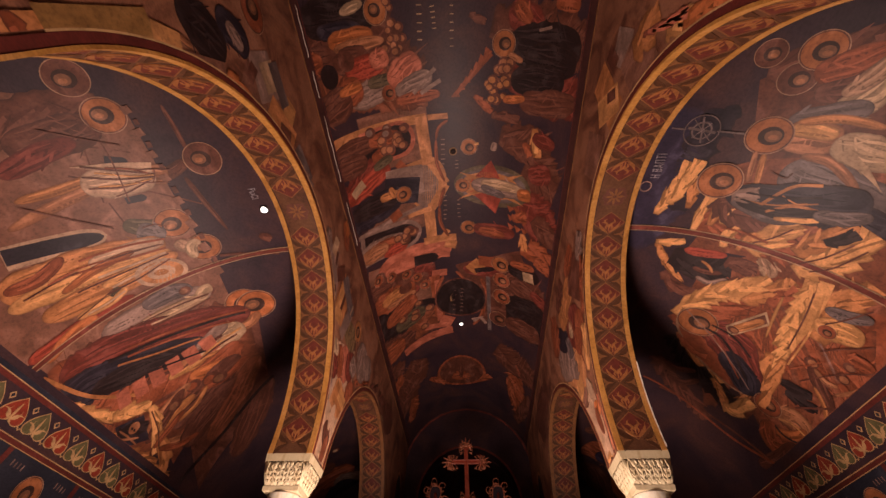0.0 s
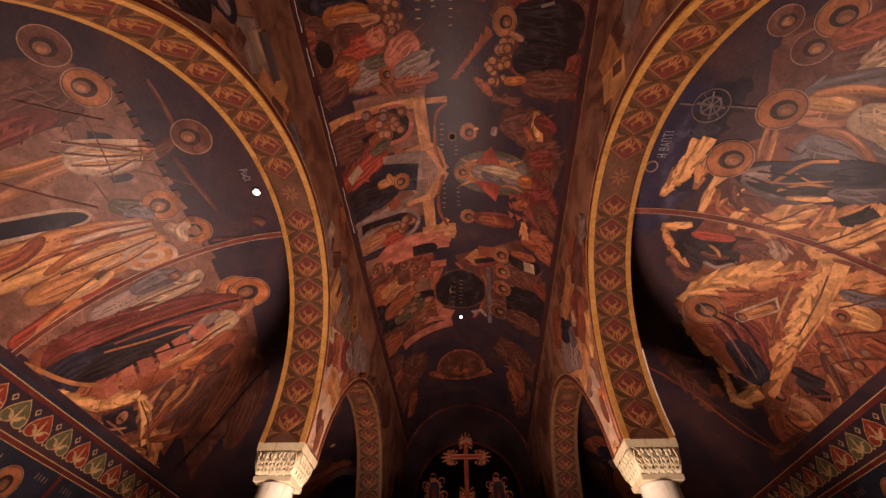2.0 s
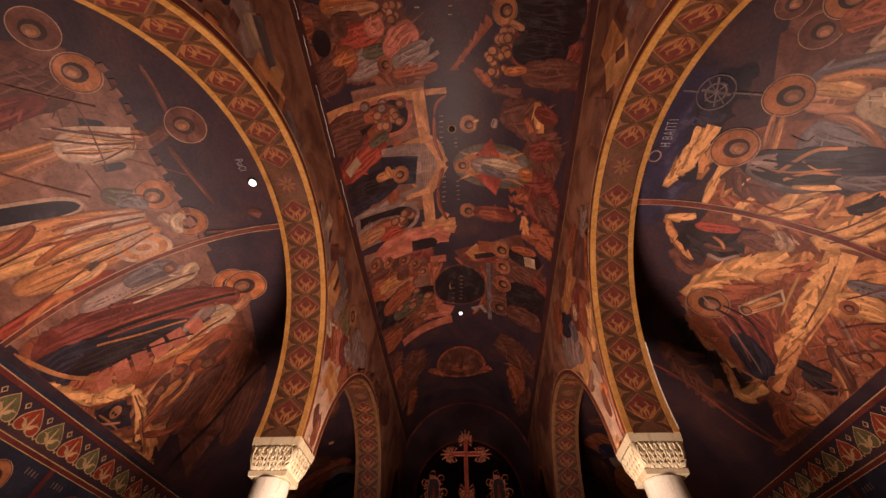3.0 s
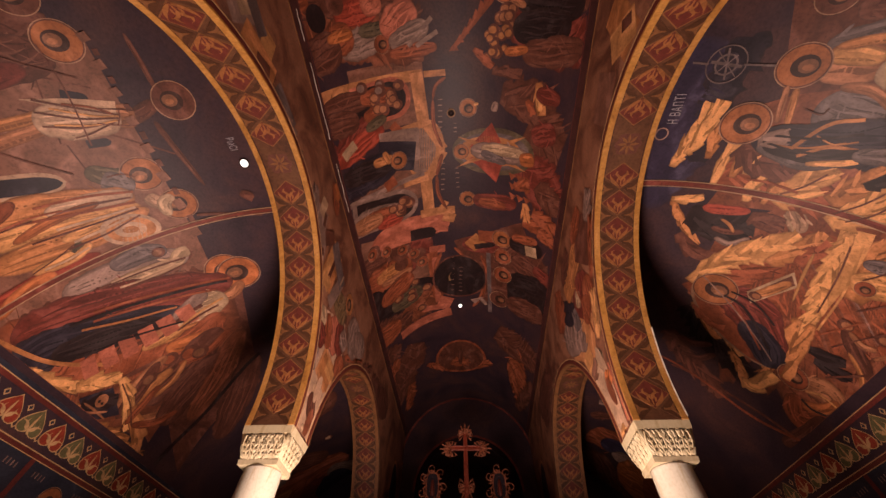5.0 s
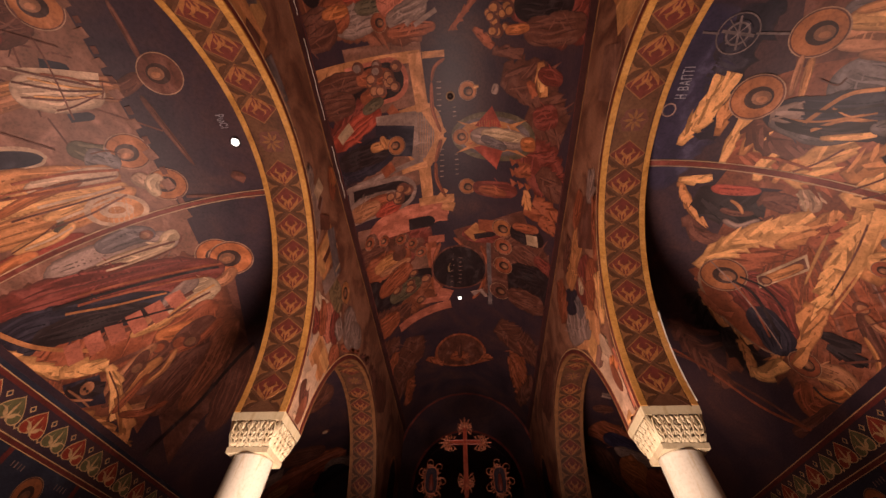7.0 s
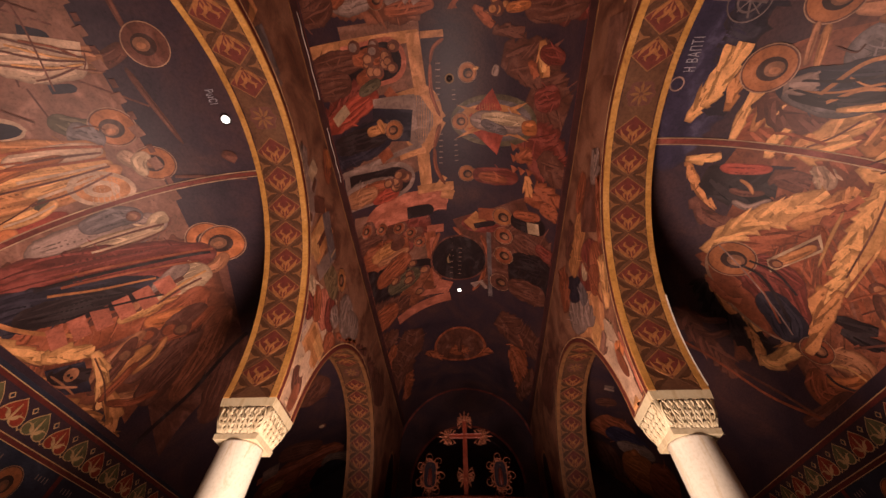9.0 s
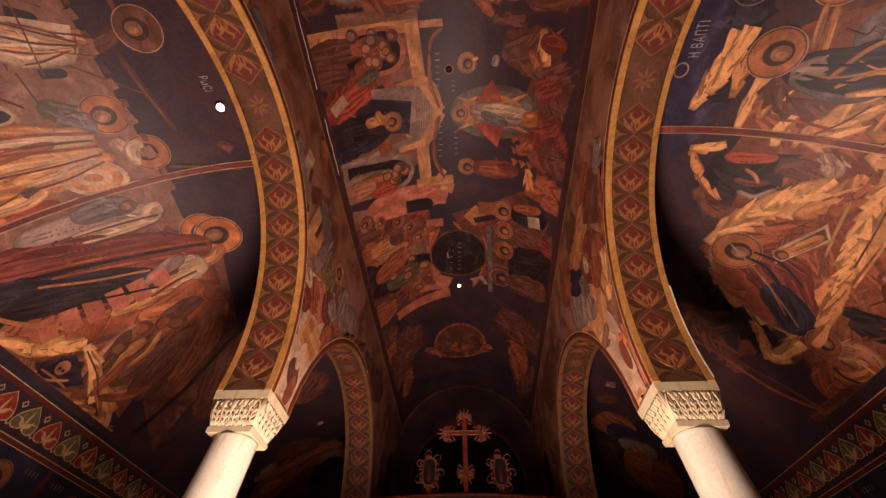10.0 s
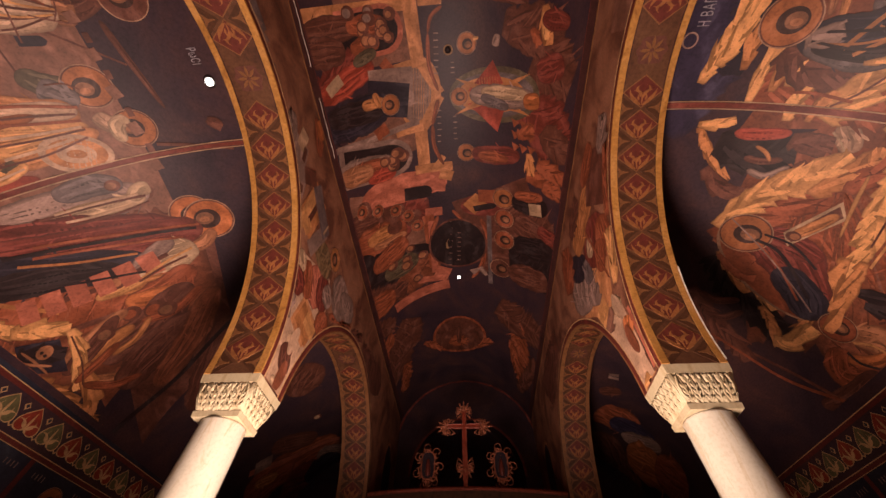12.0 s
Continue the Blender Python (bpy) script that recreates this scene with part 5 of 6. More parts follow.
fresco("dark fresco with a winged medallion on the nave vault", nave)
ring("medallion", "rust", 9.69, -0.07, 0.684, 0.764)
ring("medallion", "brown", 9.69, -0.07, 0.000, 0.683)
shape("rock", "rust", 9.65, -1.10, 10.21, -0.55, 0.306)
shape("rock", "rust", 10.22, 0.36, 9.75, 0.85, 0.314)
shape("rock", "rust", 9.88, -0.36, 10.06, 0.20, 0.590, -0.02)
shape("limb", "brown", 9.33, -0.06, 10.06, -0.09, 0.128)
shape("rock", "rust", 8.50, -2.88, 8.95, -1.55, 1.096, -0.17)
shape("rock", "brown", 10.17, -2.54, 8.50, -1.30, 1.337, -0.16)
shape("rock", "brown", 7.77, -2.85, 8.29, -1.81, 0.706, -0.08)
shape("rock", "rust", 9.97, -1.72, 10.94, -2.02, 0.497)
shape("rock", "rust", 8.45, 1.54, 10.88, 1.93, 0.731)
shape("rock", "brown", 8.36, 0.98, 8.45, 2.39, 1.402, -0.19)
shape("rock", "brown", 11.26, 1.86, 9.39, 2.32, 0.457)
shape("rock", "rust", 9.39, 1.42, 10.62, 1.70, 0.335)

fresco("fresco of pale grey and ochre houses on the arcade wall", arcade, -1)
shape("slab", "pale", 4.97, 3.95, 5.20, 5.01, 0.605)
shape("slab", "pale", 4.89, 4.45, 4.24, 5.35, 0.646)
shape("slab", "pale", 5.12, 5.08, 4.81, 5.71, 1.005)
shape("slab", "lime", 5.02, 4.71, 5.08, 5.18, 0.462)
shape("rock", "grey", 4.70, 4.69, 4.29, 5.40, 0.388)
shape("slab", "white", 4.36, 5.07, 4.08, 5.34, 0.259)
shape("rock", "white", 4.91, 4.62, 5.03, 4.48, 0.212)
shape("rock", "white", 4.93, 4.09, 5.11, 4.04, 0.125)
shape("robe", "brown", 5.14, 4.23, 4.91, 4.51, 0.270)
shape("slab", "ochre", 4.88, 4.98, 5.34, 4.89, 0.337)
shape("slab", "sand", 5.06, 5.02, 5.40, 4.99, 0.203)
shape("robe", "rust", 5.51, 5.07, 5.50, 5.47, 0.451)
shape("rock", "rust", 5.61, 5.52, 6.47, 6.11, 0.181)
shape("robe", "pink", 5.23, 5.33, 4.71, 5.60, 0.518)
shape("robe", "crimson", 5.33, 5.36, 5.10, 5.83, 0.450)
shape("robe", "rust", 4.91, 5.17, 4.58, 5.56, 0.318)
shape("robe", "grey", 5.52, 5.60, 5.20, 5.75, 0.356)
shape("robe", "white", 4.59, 5.33, 4.33, 5.46, 0.268)
shape("robe", "grey", 5.77, 5.67, 5.73, 6.40, 0.682)
shape("robe", "grey", 6.21, 5.95, 5.98, 6.37, 0.727)
shape("robe", "olive", 4.92, 5.73, 4.86, 6.19, 0.617)
halo(5.16, 6.30, 0.237, (-0.1, -0.2), "ochre")
shape("slab", "grey", 4.47, 5.65, 4.61, 6.28, 0.232)
shape("slab", "ochre", 4.17, 5.73, 4.14, 6.51, 0.448)
shape("slab", "sand", 4.09, 5.67, 4.03, 6.40, 0.179)
shape("slab", "brown", 4.19, 5.90, 4.18, 6.26, 0.090)
shape("slab", "sand", 4.31, 5.80, 4.15, 5.83, 0.222)
shape("slab", "grey", 3.76, 5.86, 3.61, 6.20, 0.272)
shape("slab", "grey", 3.62, 5.89, 3.33, 6.44, 0.349)
shape("slab", "white", 3.36, 6.31, 3.27, 6.61, 0.195)
shape("slab", "brown", 3.53, 6.27, 3.43, 6.47, 0.087)
shape("slab", "brown", 3.79, 5.94, 3.73, 6.03, 0.097)
shape("rock", "grey", 3.22, 6.14, 2.97, 6.45, 0.259)
shape("slab", "brown", 3.88, 6.28, 3.69, 6.41, 0.364)
shape("slab", "steel", 4.68, 6.22, 3.97, 6.46, 0.279)
shape("robe", "rust", 3.70, 6.82, 3.23, 7.11, 0.288)
shape("rock", "orange", 3.55, 7.09, 3.27, 7.12, 0.271)
shape("limb", "white", 4.59, 6.16, 4.61, 6.42, 0.050)
shape("robe", "crimson", 4.75, 5.09, 4.40, 5.22, 0.326)
shape("rock", "sand", 4.40, 5.22, 4.24, 5.45, 0.193)
swath("lens", "pale", 0.17, (5.03, 4.43), (5.03, 4.62), (5.05, 4.81), name="medallion")
swath("lens", "earth", 0.17, (5.05, 4.00), (5.08, 4.20), (5.08, 4.37), name="medallion")

fresco("fresco of ochre houses and dark robes on the arcade wall", arcade, -1)
shape("slab", "stone", 0.69, 5.63, 1.29, 6.05, 0.583)
shape("slab", "grey", 0.55, 6.04, 1.03, 5.98, 0.422)
shape("slab", "white", 0.66, 6.12, 0.96, 6.11, 0.289)
shape("slab", "brown", 0.66, 5.76, 0.77, 5.82, 0.207)
shape("slab", "ochre", 1.07, 5.88, 1.59, 6.15, 0.415)
shape("slab", "sand", 1.13, 6.28, 1.33, 6.39, 0.257)
shape("slab", "brown", 1.31, 5.99, 1.49, 6.15, 0.159)
shape("robe", "dark", 0.11, 5.09, 0.53, 5.46, 0.417)
shape("robe", "navy", 0.20, 5.54, 0.54, 5.88, 0.328)
shape("robe", "grey", 0.28, 5.65, 0.52, 5.77, 0.158)
halo(0.22, 6.20, 0.233, (-0.1, 0.1), "rust")
shape("limb", "flesh", 0.31, 4.93, 0.42, 5.05, 0.060)
shape("slab", "ochre", 0.23, 3.80, 0.24, 4.05, 0.186)
shape("slab", "mustard", 0.23, 4.00, 0.27, 4.73, 0.235)
shape("slab", "sand", 0.29, 4.71, 0.39, 4.94, 0.169)
shape("slab", "stone", 0.50, 4.92, 0.65, 5.36, 0.179)
shape("rock", "orange", 0.65, 5.36, 0.99, 5.60, 0.199)
shape("rock", "rust", 0.14, 3.86, 0.30, 3.89, 0.097)
shape("slab", "steel", 0.69, 6.27, 1.16, 6.26, 0.203)
shape("slab", "steel", 1.64, 6.11, 2.13, 6.18, 0.438)
shape("rock", "grey", 1.87, 6.11, 2.56, 6.17, 0.408)

fresco("fresco of red and grey robes on the arcade wall", arcade, 1)
shape("slab", "pale", 5.22, 4.03, 5.23, 4.66, 0.597)
shape("slab", "pale", 5.23, 4.28, 5.17, 5.04, 0.652)
shape("slab", "lime", 5.49, 5.26, 4.90, 5.95, 1.032)
shape("slab", "sand", 5.27, 4.05, 4.85, 4.02, 0.030)
shape("slab", "pink", 4.87, 4.07, 4.79, 4.76, 0.059)
shape("rock", "sand", 5.22, 4.03, 5.02, 4.09, 0.193)
shape("rock", "white", 5.08, 4.91, 4.86, 5.01, 0.315)
shape("rock", "orange", 5.01, 4.56, 4.89, 4.73, 0.267)
shape("rock", "stone", 5.41, 4.90, 5.26, 5.22, 0.528)
shape("slab", "sand", 5.49, 5.15, 5.17, 5.24, 0.289)
shape("robe", "grey", 5.77, 5.57, 5.40, 6.20, 1.064)
shape("robe", "navy", 5.63, 6.07, 5.32, 6.39, 0.800)
shape("rock", "grey", 5.43, 5.40, 5.24, 5.63, 0.455)
shape("rock", "steel", 5.31, 5.71, 5.17, 6.05, 0.375)
shape("robe", "crimson", 4.91, 5.60, 4.49, 6.18, 0.837)
shape("robe", "rust", 4.63, 5.46, 4.34, 5.93, 0.488)
shape("robe", "rust", 4.91, 5.49, 4.59, 5.78, 0.369)
shape("robe", "white", 5.00, 5.89, 4.79, 6.08, 0.255)
shape("limb", "rust", 4.81, 5.26, 4.79, 6.69, 0.060)
shape("robe", "ochre", 4.83, 6.43, 4.03, 6.45, 0.451)
shape("robe", "ochre", 5.32, 6.39, 4.59, 6.51, 0.561)
shape("robe", "ochre", 3.84, 6.18, 3.90, 6.52, 0.193)
shape("slab", "brown", 4.30, 6.13, 3.68, 6.54, 0.589)
shape("rock", "grey", 3.65, 6.28, 3.23, 6.48, 0.392)
shape("rock", "sand", 4.22, 5.80, 4.09, 5.78, 0.170)
shape("rock", "sand", 4.76, 5.11, 4.33, 5.63, 0.276)
shape("rock", "rust", 4.21, 5.71, 3.50, 6.23, 0.257)
shape("robe", "rust", 4.31, 6.67, 3.65, 6.67, 0.334)
shape("rock", "brown", 5.25, 6.75, 4.56, 6.81, 0.398)
shape("rock", "rust", 6.08, 6.29, 5.60, 6.91, 0.752)
swath("lens", "pale", 0.17, (4.95, 4.74), (4.95, 4.93), (4.97, 5.12), name="medallion")
swath("lens", "earth", 0.17, (4.97, 4.31), (5.00, 4.51), (5.00, 4.68), name="medallion")

fresco("fresco of a pale house with rocks on the arcade wall", arcade, 1)
shape("slab", "ochre", 1.49, 6.50, 1.11, 6.35, 0.738)
shape("slab", "sand", 1.57, 6.56, 1.23, 6.12, 0.323)
shape("slab", "brown", 1.33, 6.40, 1.22, 6.21, 0.124)
shape("slab", "grey", 0.98, 6.27, 0.61, 6.27, 0.377)
shape("slab", "stone", 1.09, 5.98, 0.63, 5.75, 0.544)
shape("rock", "ochre", 0.79, 6.02, 0.46, 5.65, 0.418)
shape("rock", "sand", 0.60, 5.47, 0.43, 5.15, 0.219)
shape("rock", "orange", 0.51, 5.26, 0.33, 4.78, 0.250)
shape("slab", "brown", 1.01, 6.50, 0.84, 6.44, 0.295)
shape("rock", "pink", 0.64, 5.87, 0.44, 5.23, 0.093)
shape("slab", "stone", 2.36, 6.44, 1.78, 6.54, 0.478)

fresco("dim brown fresco of draped shapes on the arcade wall", arcade, -1)
shape("rock", "brown", 7.32, 6.23, 8.98, 6.43, 0.674)
shape("rock", "brown", 6.57, 6.02, 7.17, 6.38, 0.222)
shape("robe", "brown", 8.63, 6.09, 8.35, 6.71, 1.161)
ring("niche_edge", "lime", 10.90, 5.46, 0.406, 0.457, 1.5, 0, 180)
ring("niche", "navy", 10.90, 5.46, 0.000, 0.406, 1.5, 0, 180)
shape("slab", "navy", 10.90, 5.46, 10.85, 3.93, 0.823)
shape("slab", "lime", 10.46, 5.48, 10.42, 3.95, 0.051)
shape("slab", "lime", 11.34, 5.44, 11.29, 3.91, 0.052)

fresco("dim brown fresco of draped shapes on the arcade wall", arcade, 1)
shape("rock", "brown", 7.50, 6.52, 9.38, 6.61, 0.884)
shape("robe", "brown", 9.24, 6.37, 8.30, 6.58, 0.967)
ring("niche_edge", "lime", 10.71, 5.41, 0.381, 0.429, 1.5, 0, 180)
ring("niche", "navy", 10.71, 5.41, 0.000, 0.381, 1.5, 0, 180)
shape("slab", "navy", 10.71, 5.41, 10.77, 3.92, 0.767)
shape("slab", "lime", 10.30, 5.43, 10.36, 3.95, 0.048)
shape("slab", "lime", 11.11, 5.38, 11.18, 3.90, 0.048)

fresco("dark painted arcs on the east wall over the apse", east_end)
ring("arch_band", "crimson", 0.0, 5.77, 1.48, 1.54, 1.0, 0, 180)
ring("arch_band", "crimson", 0.0, 6.54, 1.93, 1.98, 1.0, 0, 180)

# ---------------- arch bands, edges, frieze ----------------


def arc_strip(bm, side, c, r0, r1, x0, x1, a0=0.0, a1=180.0, n=72):
    """A curved bar in an arch: between two radii and two planes of x."""
    rows_a, rows_b = [], []
    for i in range(n + 1):
        a = radians(a0 + (a1 - a0) * i / n)
        cy, cz = math.cos(a), math.sin(a)
        rows_a.append([(side * x0, c + r0 * cy, ARCH_Z + r0 * cz), (side * x1, c + r0 * cy, ARCH_Z + r0 * cz)])
        rows_b.append([(side * x0, c + r1 * cy, ARCH_Z + r1 * cz), (side * x1, c + r1 * cy, ARCH_Z + r1 * cz)])
    solid_sheet(bm, rows_a, rows_b)


def flat_piece(name, outlines, thick, material, radius=0.0):
    """Raised flat ornament from closed outlines in the xy plane, as one mesh, bent along y to a radius."""
    bm = bmesh.new()
    for pts in outlines:
        lo = [bm.verts.new((x, y, 0)) for x, y in pts]
        hi = [bm.verts.new((x, y, thick)) for x, y in pts]
        bm.faces.new(hi)
        for i in range(len(pts)):
            j = (i + 1) % len(pts)
            bm.faces.new((lo[i], lo[j], hi[j], hi[i]))
    if radius:
        for i in range(-10, 11):
            bmesh.ops.bisect_plane(bm, geom=bm.verts[:] + bm.edges[:] + bm.faces[:], plane_co=(0, 0.03 * i, 0), plane_no=(0, 1, 0))
        for v in bm.verts:
            v.co.z += v.co.y ** 2 / (2 * radius)
    return link(name, bm, material)


def leaf(x, y, ang, length, width, curl=0.0, n=7):
    """Outline of a pointed leaf that starts at (x, y)."""
    left, right = [], []
    for i in range(n + 1):
        s = i / n
        a = radians(ang) + curl * s * s
        px, py = x + length * s * math.cos(a), y + length * s * math.sin(a)
        w = width * 0.5 * math.sin(math.pi * (0.08 + 0.92 * s)) * (1.1 - 0.3 * s)
        left.append((px - w * math.sin(a), py + w * math.cos(a)))
        right.append((px + w * math.sin(a), py - w * math.cos(a)))
    return left + right[::-1]


ORN_RED, ORN_GOLD, ORN_DULL = enamel("ornament_red", (0.12, 0.026, 0.018)), enamel("ornament_gold", (0.27, 0.105, 0.036)), enamel("ornament_dull", (0.2, 0.085, 0.033))
M_RED, M_GREEN, M_CREAM = enamel("frieze_red", (0.25, 0.036, 0.018)), enamel("frieze_green", (0.125, 0.105, 0.045)), enamel("frieze_cream", (0.5, 0.3, 0.14))

# near-white paint that stands in for light caught on an arch edge
LIT_EDGE = enamel("bare_edge", (0.8, 0.76, 0.7))


def diamond(w, h, k=2.0, n=32):
    return [(w * math.copysign(abs(math.cos(a)) ** k, math.cos(a)), h * math.copysign(abs(math.sin(a)) ** k, math.sin(a))) for a in [2 * math.pi * i / n for i in range(n)]]


rim_mesh = flat_piece("lozenge_rim", [diamond(0.222, 0.17)], 0.003, ORN_DULL, 2.2)
loz_mesh = flat_piece("lozenge", [diamond(0.202, 0.155)], 0.005, ORN_RED, 2.2)
# a lily: two broad petals that turn outward, two lower leaves, a stem with a foot
tri_mesh = flat_piece("side_triangle", [[(s * 0.212, -0.169 + 0.13), (s * 0.212, -0.169 - 0.13), (s * 0.05, -0.169)] for s in (-1, 1)], 0.004, enamel("ornament_brown", (0.075, 0.03, 0.014)), 2.2)
sprig_mesh = flat_piece("sprig", [leaf(k * 0.012, -0.135, 90 - k * 56, 0.215, 0.042, k * 0.3) for k in (-1, 1)] + [leaf(k * 0.008, -0.06, 90 - k * 16, 0.125, 0.034, k * -0.7) for k in (-1, 1)]
                        + [leaf(k * 0.05, 0.0, 90 - k * 48, 0.07, 0.03, k * 1.1) for k in (-1, 1)] + [leaf(k * 0.03, -0.09, 90 - k * 30, 0.09, 0.022, k * 0.9) for k in (-1, 1)] + [leaf(0, -0.14, 90, 0.13, 0.014)], 0.008, ORN_GOLD, 2.2)
fill_mesh = flat_piece("side_leaf", [leaf(s * 0.212, -0.169 + 0.001 * q, 90 + s * (90 + q), 0.13, 0.026, -s * q / 90) for s in (-1, 1) for q in (-62, -30, 0, 30, 62)], 0.007, ORN_DULL, 2.2)


def arch_dress(side, k):
    """Painted soffit of one arch: ochre ground, gold and maroon edges, a row of lozenges with sprigs."""
    c, ARCH_R = ARCHES[k]
    arch = tagged(new("arch_band"), "ochre arch soffit with red lozenge ornament between gold edges", "arch ornament", "arch bands of the arcade")
    bm = bmesh.new()
    arc_strip(bm, side, c, ARCH_R + 0.001, ARCH_R - 0.005, NAVE_X + 0.06, WALL_OUT - 0.06)
    part("ground", bm, OCHRE_BAND, arch)
    for x0, x1, dark in ((NAVE_X - 0.008, NAVE_X + 0.062, 0), (WALL_OUT - 0.062, WALL_OUT + 0.004, 1)):
        bm = bmesh.new()
        arc_strip(bm, side, c, ARCH_R + 0.012, ARCH_R - 0.012, x0, x1)
        # second arch: the dimmer light there is put into a darker edge colour
        part("gold_edge", bm, GOLD_EDGE if k == 0 else ORN_DULL, arch, "gold edge line" if k == 0 else "gold edge line darkened for the dim east arch")
    for x0, x1 in ((NAVE_X + 0.064, NAVE_X + 0.075), (WALL_OUT - 0.075, WALL_OUT - 0.064)):
        bm = bmesh.new()
        arc_strip(bm, side, c, ARCH_R + 0.0, ARCH_R - 0.0075, x0, x1)
        part("dark_line", bm, DARKBAND, arch)
    for r0, r1, lift, mat in ((ARCH_R + 0.012, ARCH_R + 0.075, 0.005, MAROON), (ARCH_R + 0.077, ARCH_R + 0.09, 0.006, M_CREAM)):
        bm = bmesh.new()
        arc_strip(bm, side, c, r0, r1, NAVE_X - lift, NAVE_X + 0.004)
        part("face_border", bm, mat, arch)
    if k == 0:
        # jamb below the western springing
        y = c - ARCH_R
        for x0, x1, y0, y1, mat in ((NAVE_X + 0.06, WALL_OUT - 0.06, y - 0.01, y + 0.005, OCHRE_BAND), (NAVE_X - 0.008, NAVE_X + 0.062, y - 0.012, y + 0.012, GOLD_EDGE), (WALL_OUT - 0.062, WALL_OUT + 0.004, y - 0.012, y + 0.012, GOLD_EDGE), (NAVE_X - 0.005, NAVE_X + 0.004, y - 0.075, y - 0.012, MAROON)):
            bm = bmesh.new()
            box(bm, *sorted((side * x0, side * x1)), y0, y1, 0.0, ARCH_Z)
            part("jamb_strip", bm, mat, arch)
    if k == 0 and side > 0:
        # highlight along the aisle-side edge, laid on as a thin pale strip
        bm = bmesh.new()
        arc_strip(bm, side, c, ARCH_R + 0.014, ARCH_R - 0.014, WALL_OUT + 0.005, WALL_OUT + 0.017, 1.0, 28.0, 24)
        part("worn_edge", bm, LIT_EDGE, arch, "near-white strip painting the light on the arch edge")
    mid = 0.5 * (NAVE_X + WALL_OUT)
    steps = [radians(7.4 + 9.05 * i) for i in range(9)]
    for a in steps + [math.pi - q for q in steps]:
        z_ax = Vector((0, -math.cos(a), -math.sin(a)))
        x_ax = Vector((1, 0, 0))
        y_ax = z_ax.cross(x_ax)
        if y_ax.z < 0:
            x_ax, y_ax = -x_ax, -y_ax
        base = Vector((side * mid, c + (ARCH_R - 0.005) * math.cos(a), ARCH_Z + (ARCH_R - 0.005) * math.sin(a)))
        m = Matrix((x_ax, y_ax, z_ax)).transposed().to_4x4()
        m.translation = base
        tile = new("lozenge", loz_mesh)
        tile.parent = arch
        tile.matrix_basis = m
        for nm, me in (("lozenge_rim", rim_mesh), ("sprig", sprig_mesh), ("side_triangle", tri_mesh), ("side_leaf", fill_mesh)):
            ob = new(nm, me)
            ob.parent = tile
            if nm in ("side_triangle", "side_leaf", "sprig"):
                tagged(ob, kind="stuff")
    m = Matrix((Vector((1, 0, 0)), Vector((0, -1, 0)), Vector((0, 0, -1)))).transposed().to_4x4()
    m.translation = (side * mid, c, ARCH_Z + ARCH_R - 0.006)
    rose = new("rosette", rose_rim)
    rose.parent = arch
    rose.matrix_world = m
    for i in range(8):
        ob = new("petal", petal)
        ob.parent = rose
        ob.matrix_basis = pose(0, 0, 0, 0, 0, 45 * i)
    return arch


ROSE_TONE = enamel("ornament_plum", (0.12, 0.044, 0.03))
rose_rim = flat_piece("rosette", [[(r * math.cos(2 * math.pi * i / 40), r * math.sin(2 * math.pi * i / 40)) for i in range(40) for r in [0.15 + 0.012 * math.cos(8 * math.pi * i / 20)]]], 0.003, ROSE_TONE)
petal = flat_piece("petal", [leaf(0.02, 0, 0, 0.11, 0.035)], 0.006, ORN_DULL)

for side in (-1, 1):
    for k in (0, 1):
        arch_dress(side, k)
    # dark painted cornice line between arcade wall and vault
    for v0, v1, mat, lift in ((0.02, 0.15, DARKBAND, 0.004), (0.0, 0.012, ORN_DULL, 0.006), (0.15, 0.158, ORN_RED, 0.005)):
        bm = bmesh.new()
        hv = HALF * R_NAVE
        a_rows = [[nave(y, side * (hv - v), lift) for v in (v0, 0.5 * (v0 + v1), v1)] for y in (WEST + 0.01, EAST - 0.01)]
        b_rows = [[nave(y, side * (hv - v), -0.01) for v in (v0, 0.5 * (v0 + v1), v1)] for y in (WEST + 0.01, EAST - 0.01)]
        solid_sheet(bm, a_rows, b_rows)
        tagged(part("trim_" + ("north" if side < 0 else "south"), bm, mat), "dark painted border line under the vault", "trim", kind="structure")

# ---- palmette frieze on the aisle walls ----
heart = [(0.132 * math.sin(t) ** 3 * 1.05, 0.142 * (0.8125 * math.cos(t) - 0.3125 * math.cos(2 * t) - 0.125 * math.cos(3 * t)) * -1.05) for t in [2 * math.pi * i / 28 for i in range(28)]]
heart_rim = flat_piece("rim", [[(x * 1.09, y * 1.08) for x, y in heart]], 0.003, M_CREAM)
heart_red, heart_green = flat_piece("heart", [heart], 0.005, M_RED), flat_piece("heart", [heart], 0.005, M_GREEN)
lily = flat_piece("lily", [leaf(0, -0.07, 90, 0.17, 0.026)] + [leaf(k * 0.006, -0.07, 90 - k * 34, 0.15, 0.022, k * -0.6) for k in (-1, 1)] + [leaf(k * 0.006, -0.07, 90 - k * 70, 0.12, 0.022, k * 0.75) for k in (-1, 1)] + [leaf(k * 0.004, -0.07, 270 + k * 50, 0.05, 0.02) for k in (-1, 1)], 0.008, M_CREAM)
knot = flat_piece("knot", [[(0.035, 0), (0, 0.04), (-0.035, 0), (0, -0.04)]], 0.004, M_CREAM)
knot_in = flat_piece("knot_heart", [[(0.02, 0), (0, 0.024), (-0.02, 0), (0, -0.024)]], 0.006, NAVY)
tie = flat_piece("tie", [[(-0.07, 0.05), (-0.06, 0.058), (0.0, 0.0), (0.06, 0.058), (0.07, 0.05), (0.0, -0.016)]], 0.003, M_CREAM)
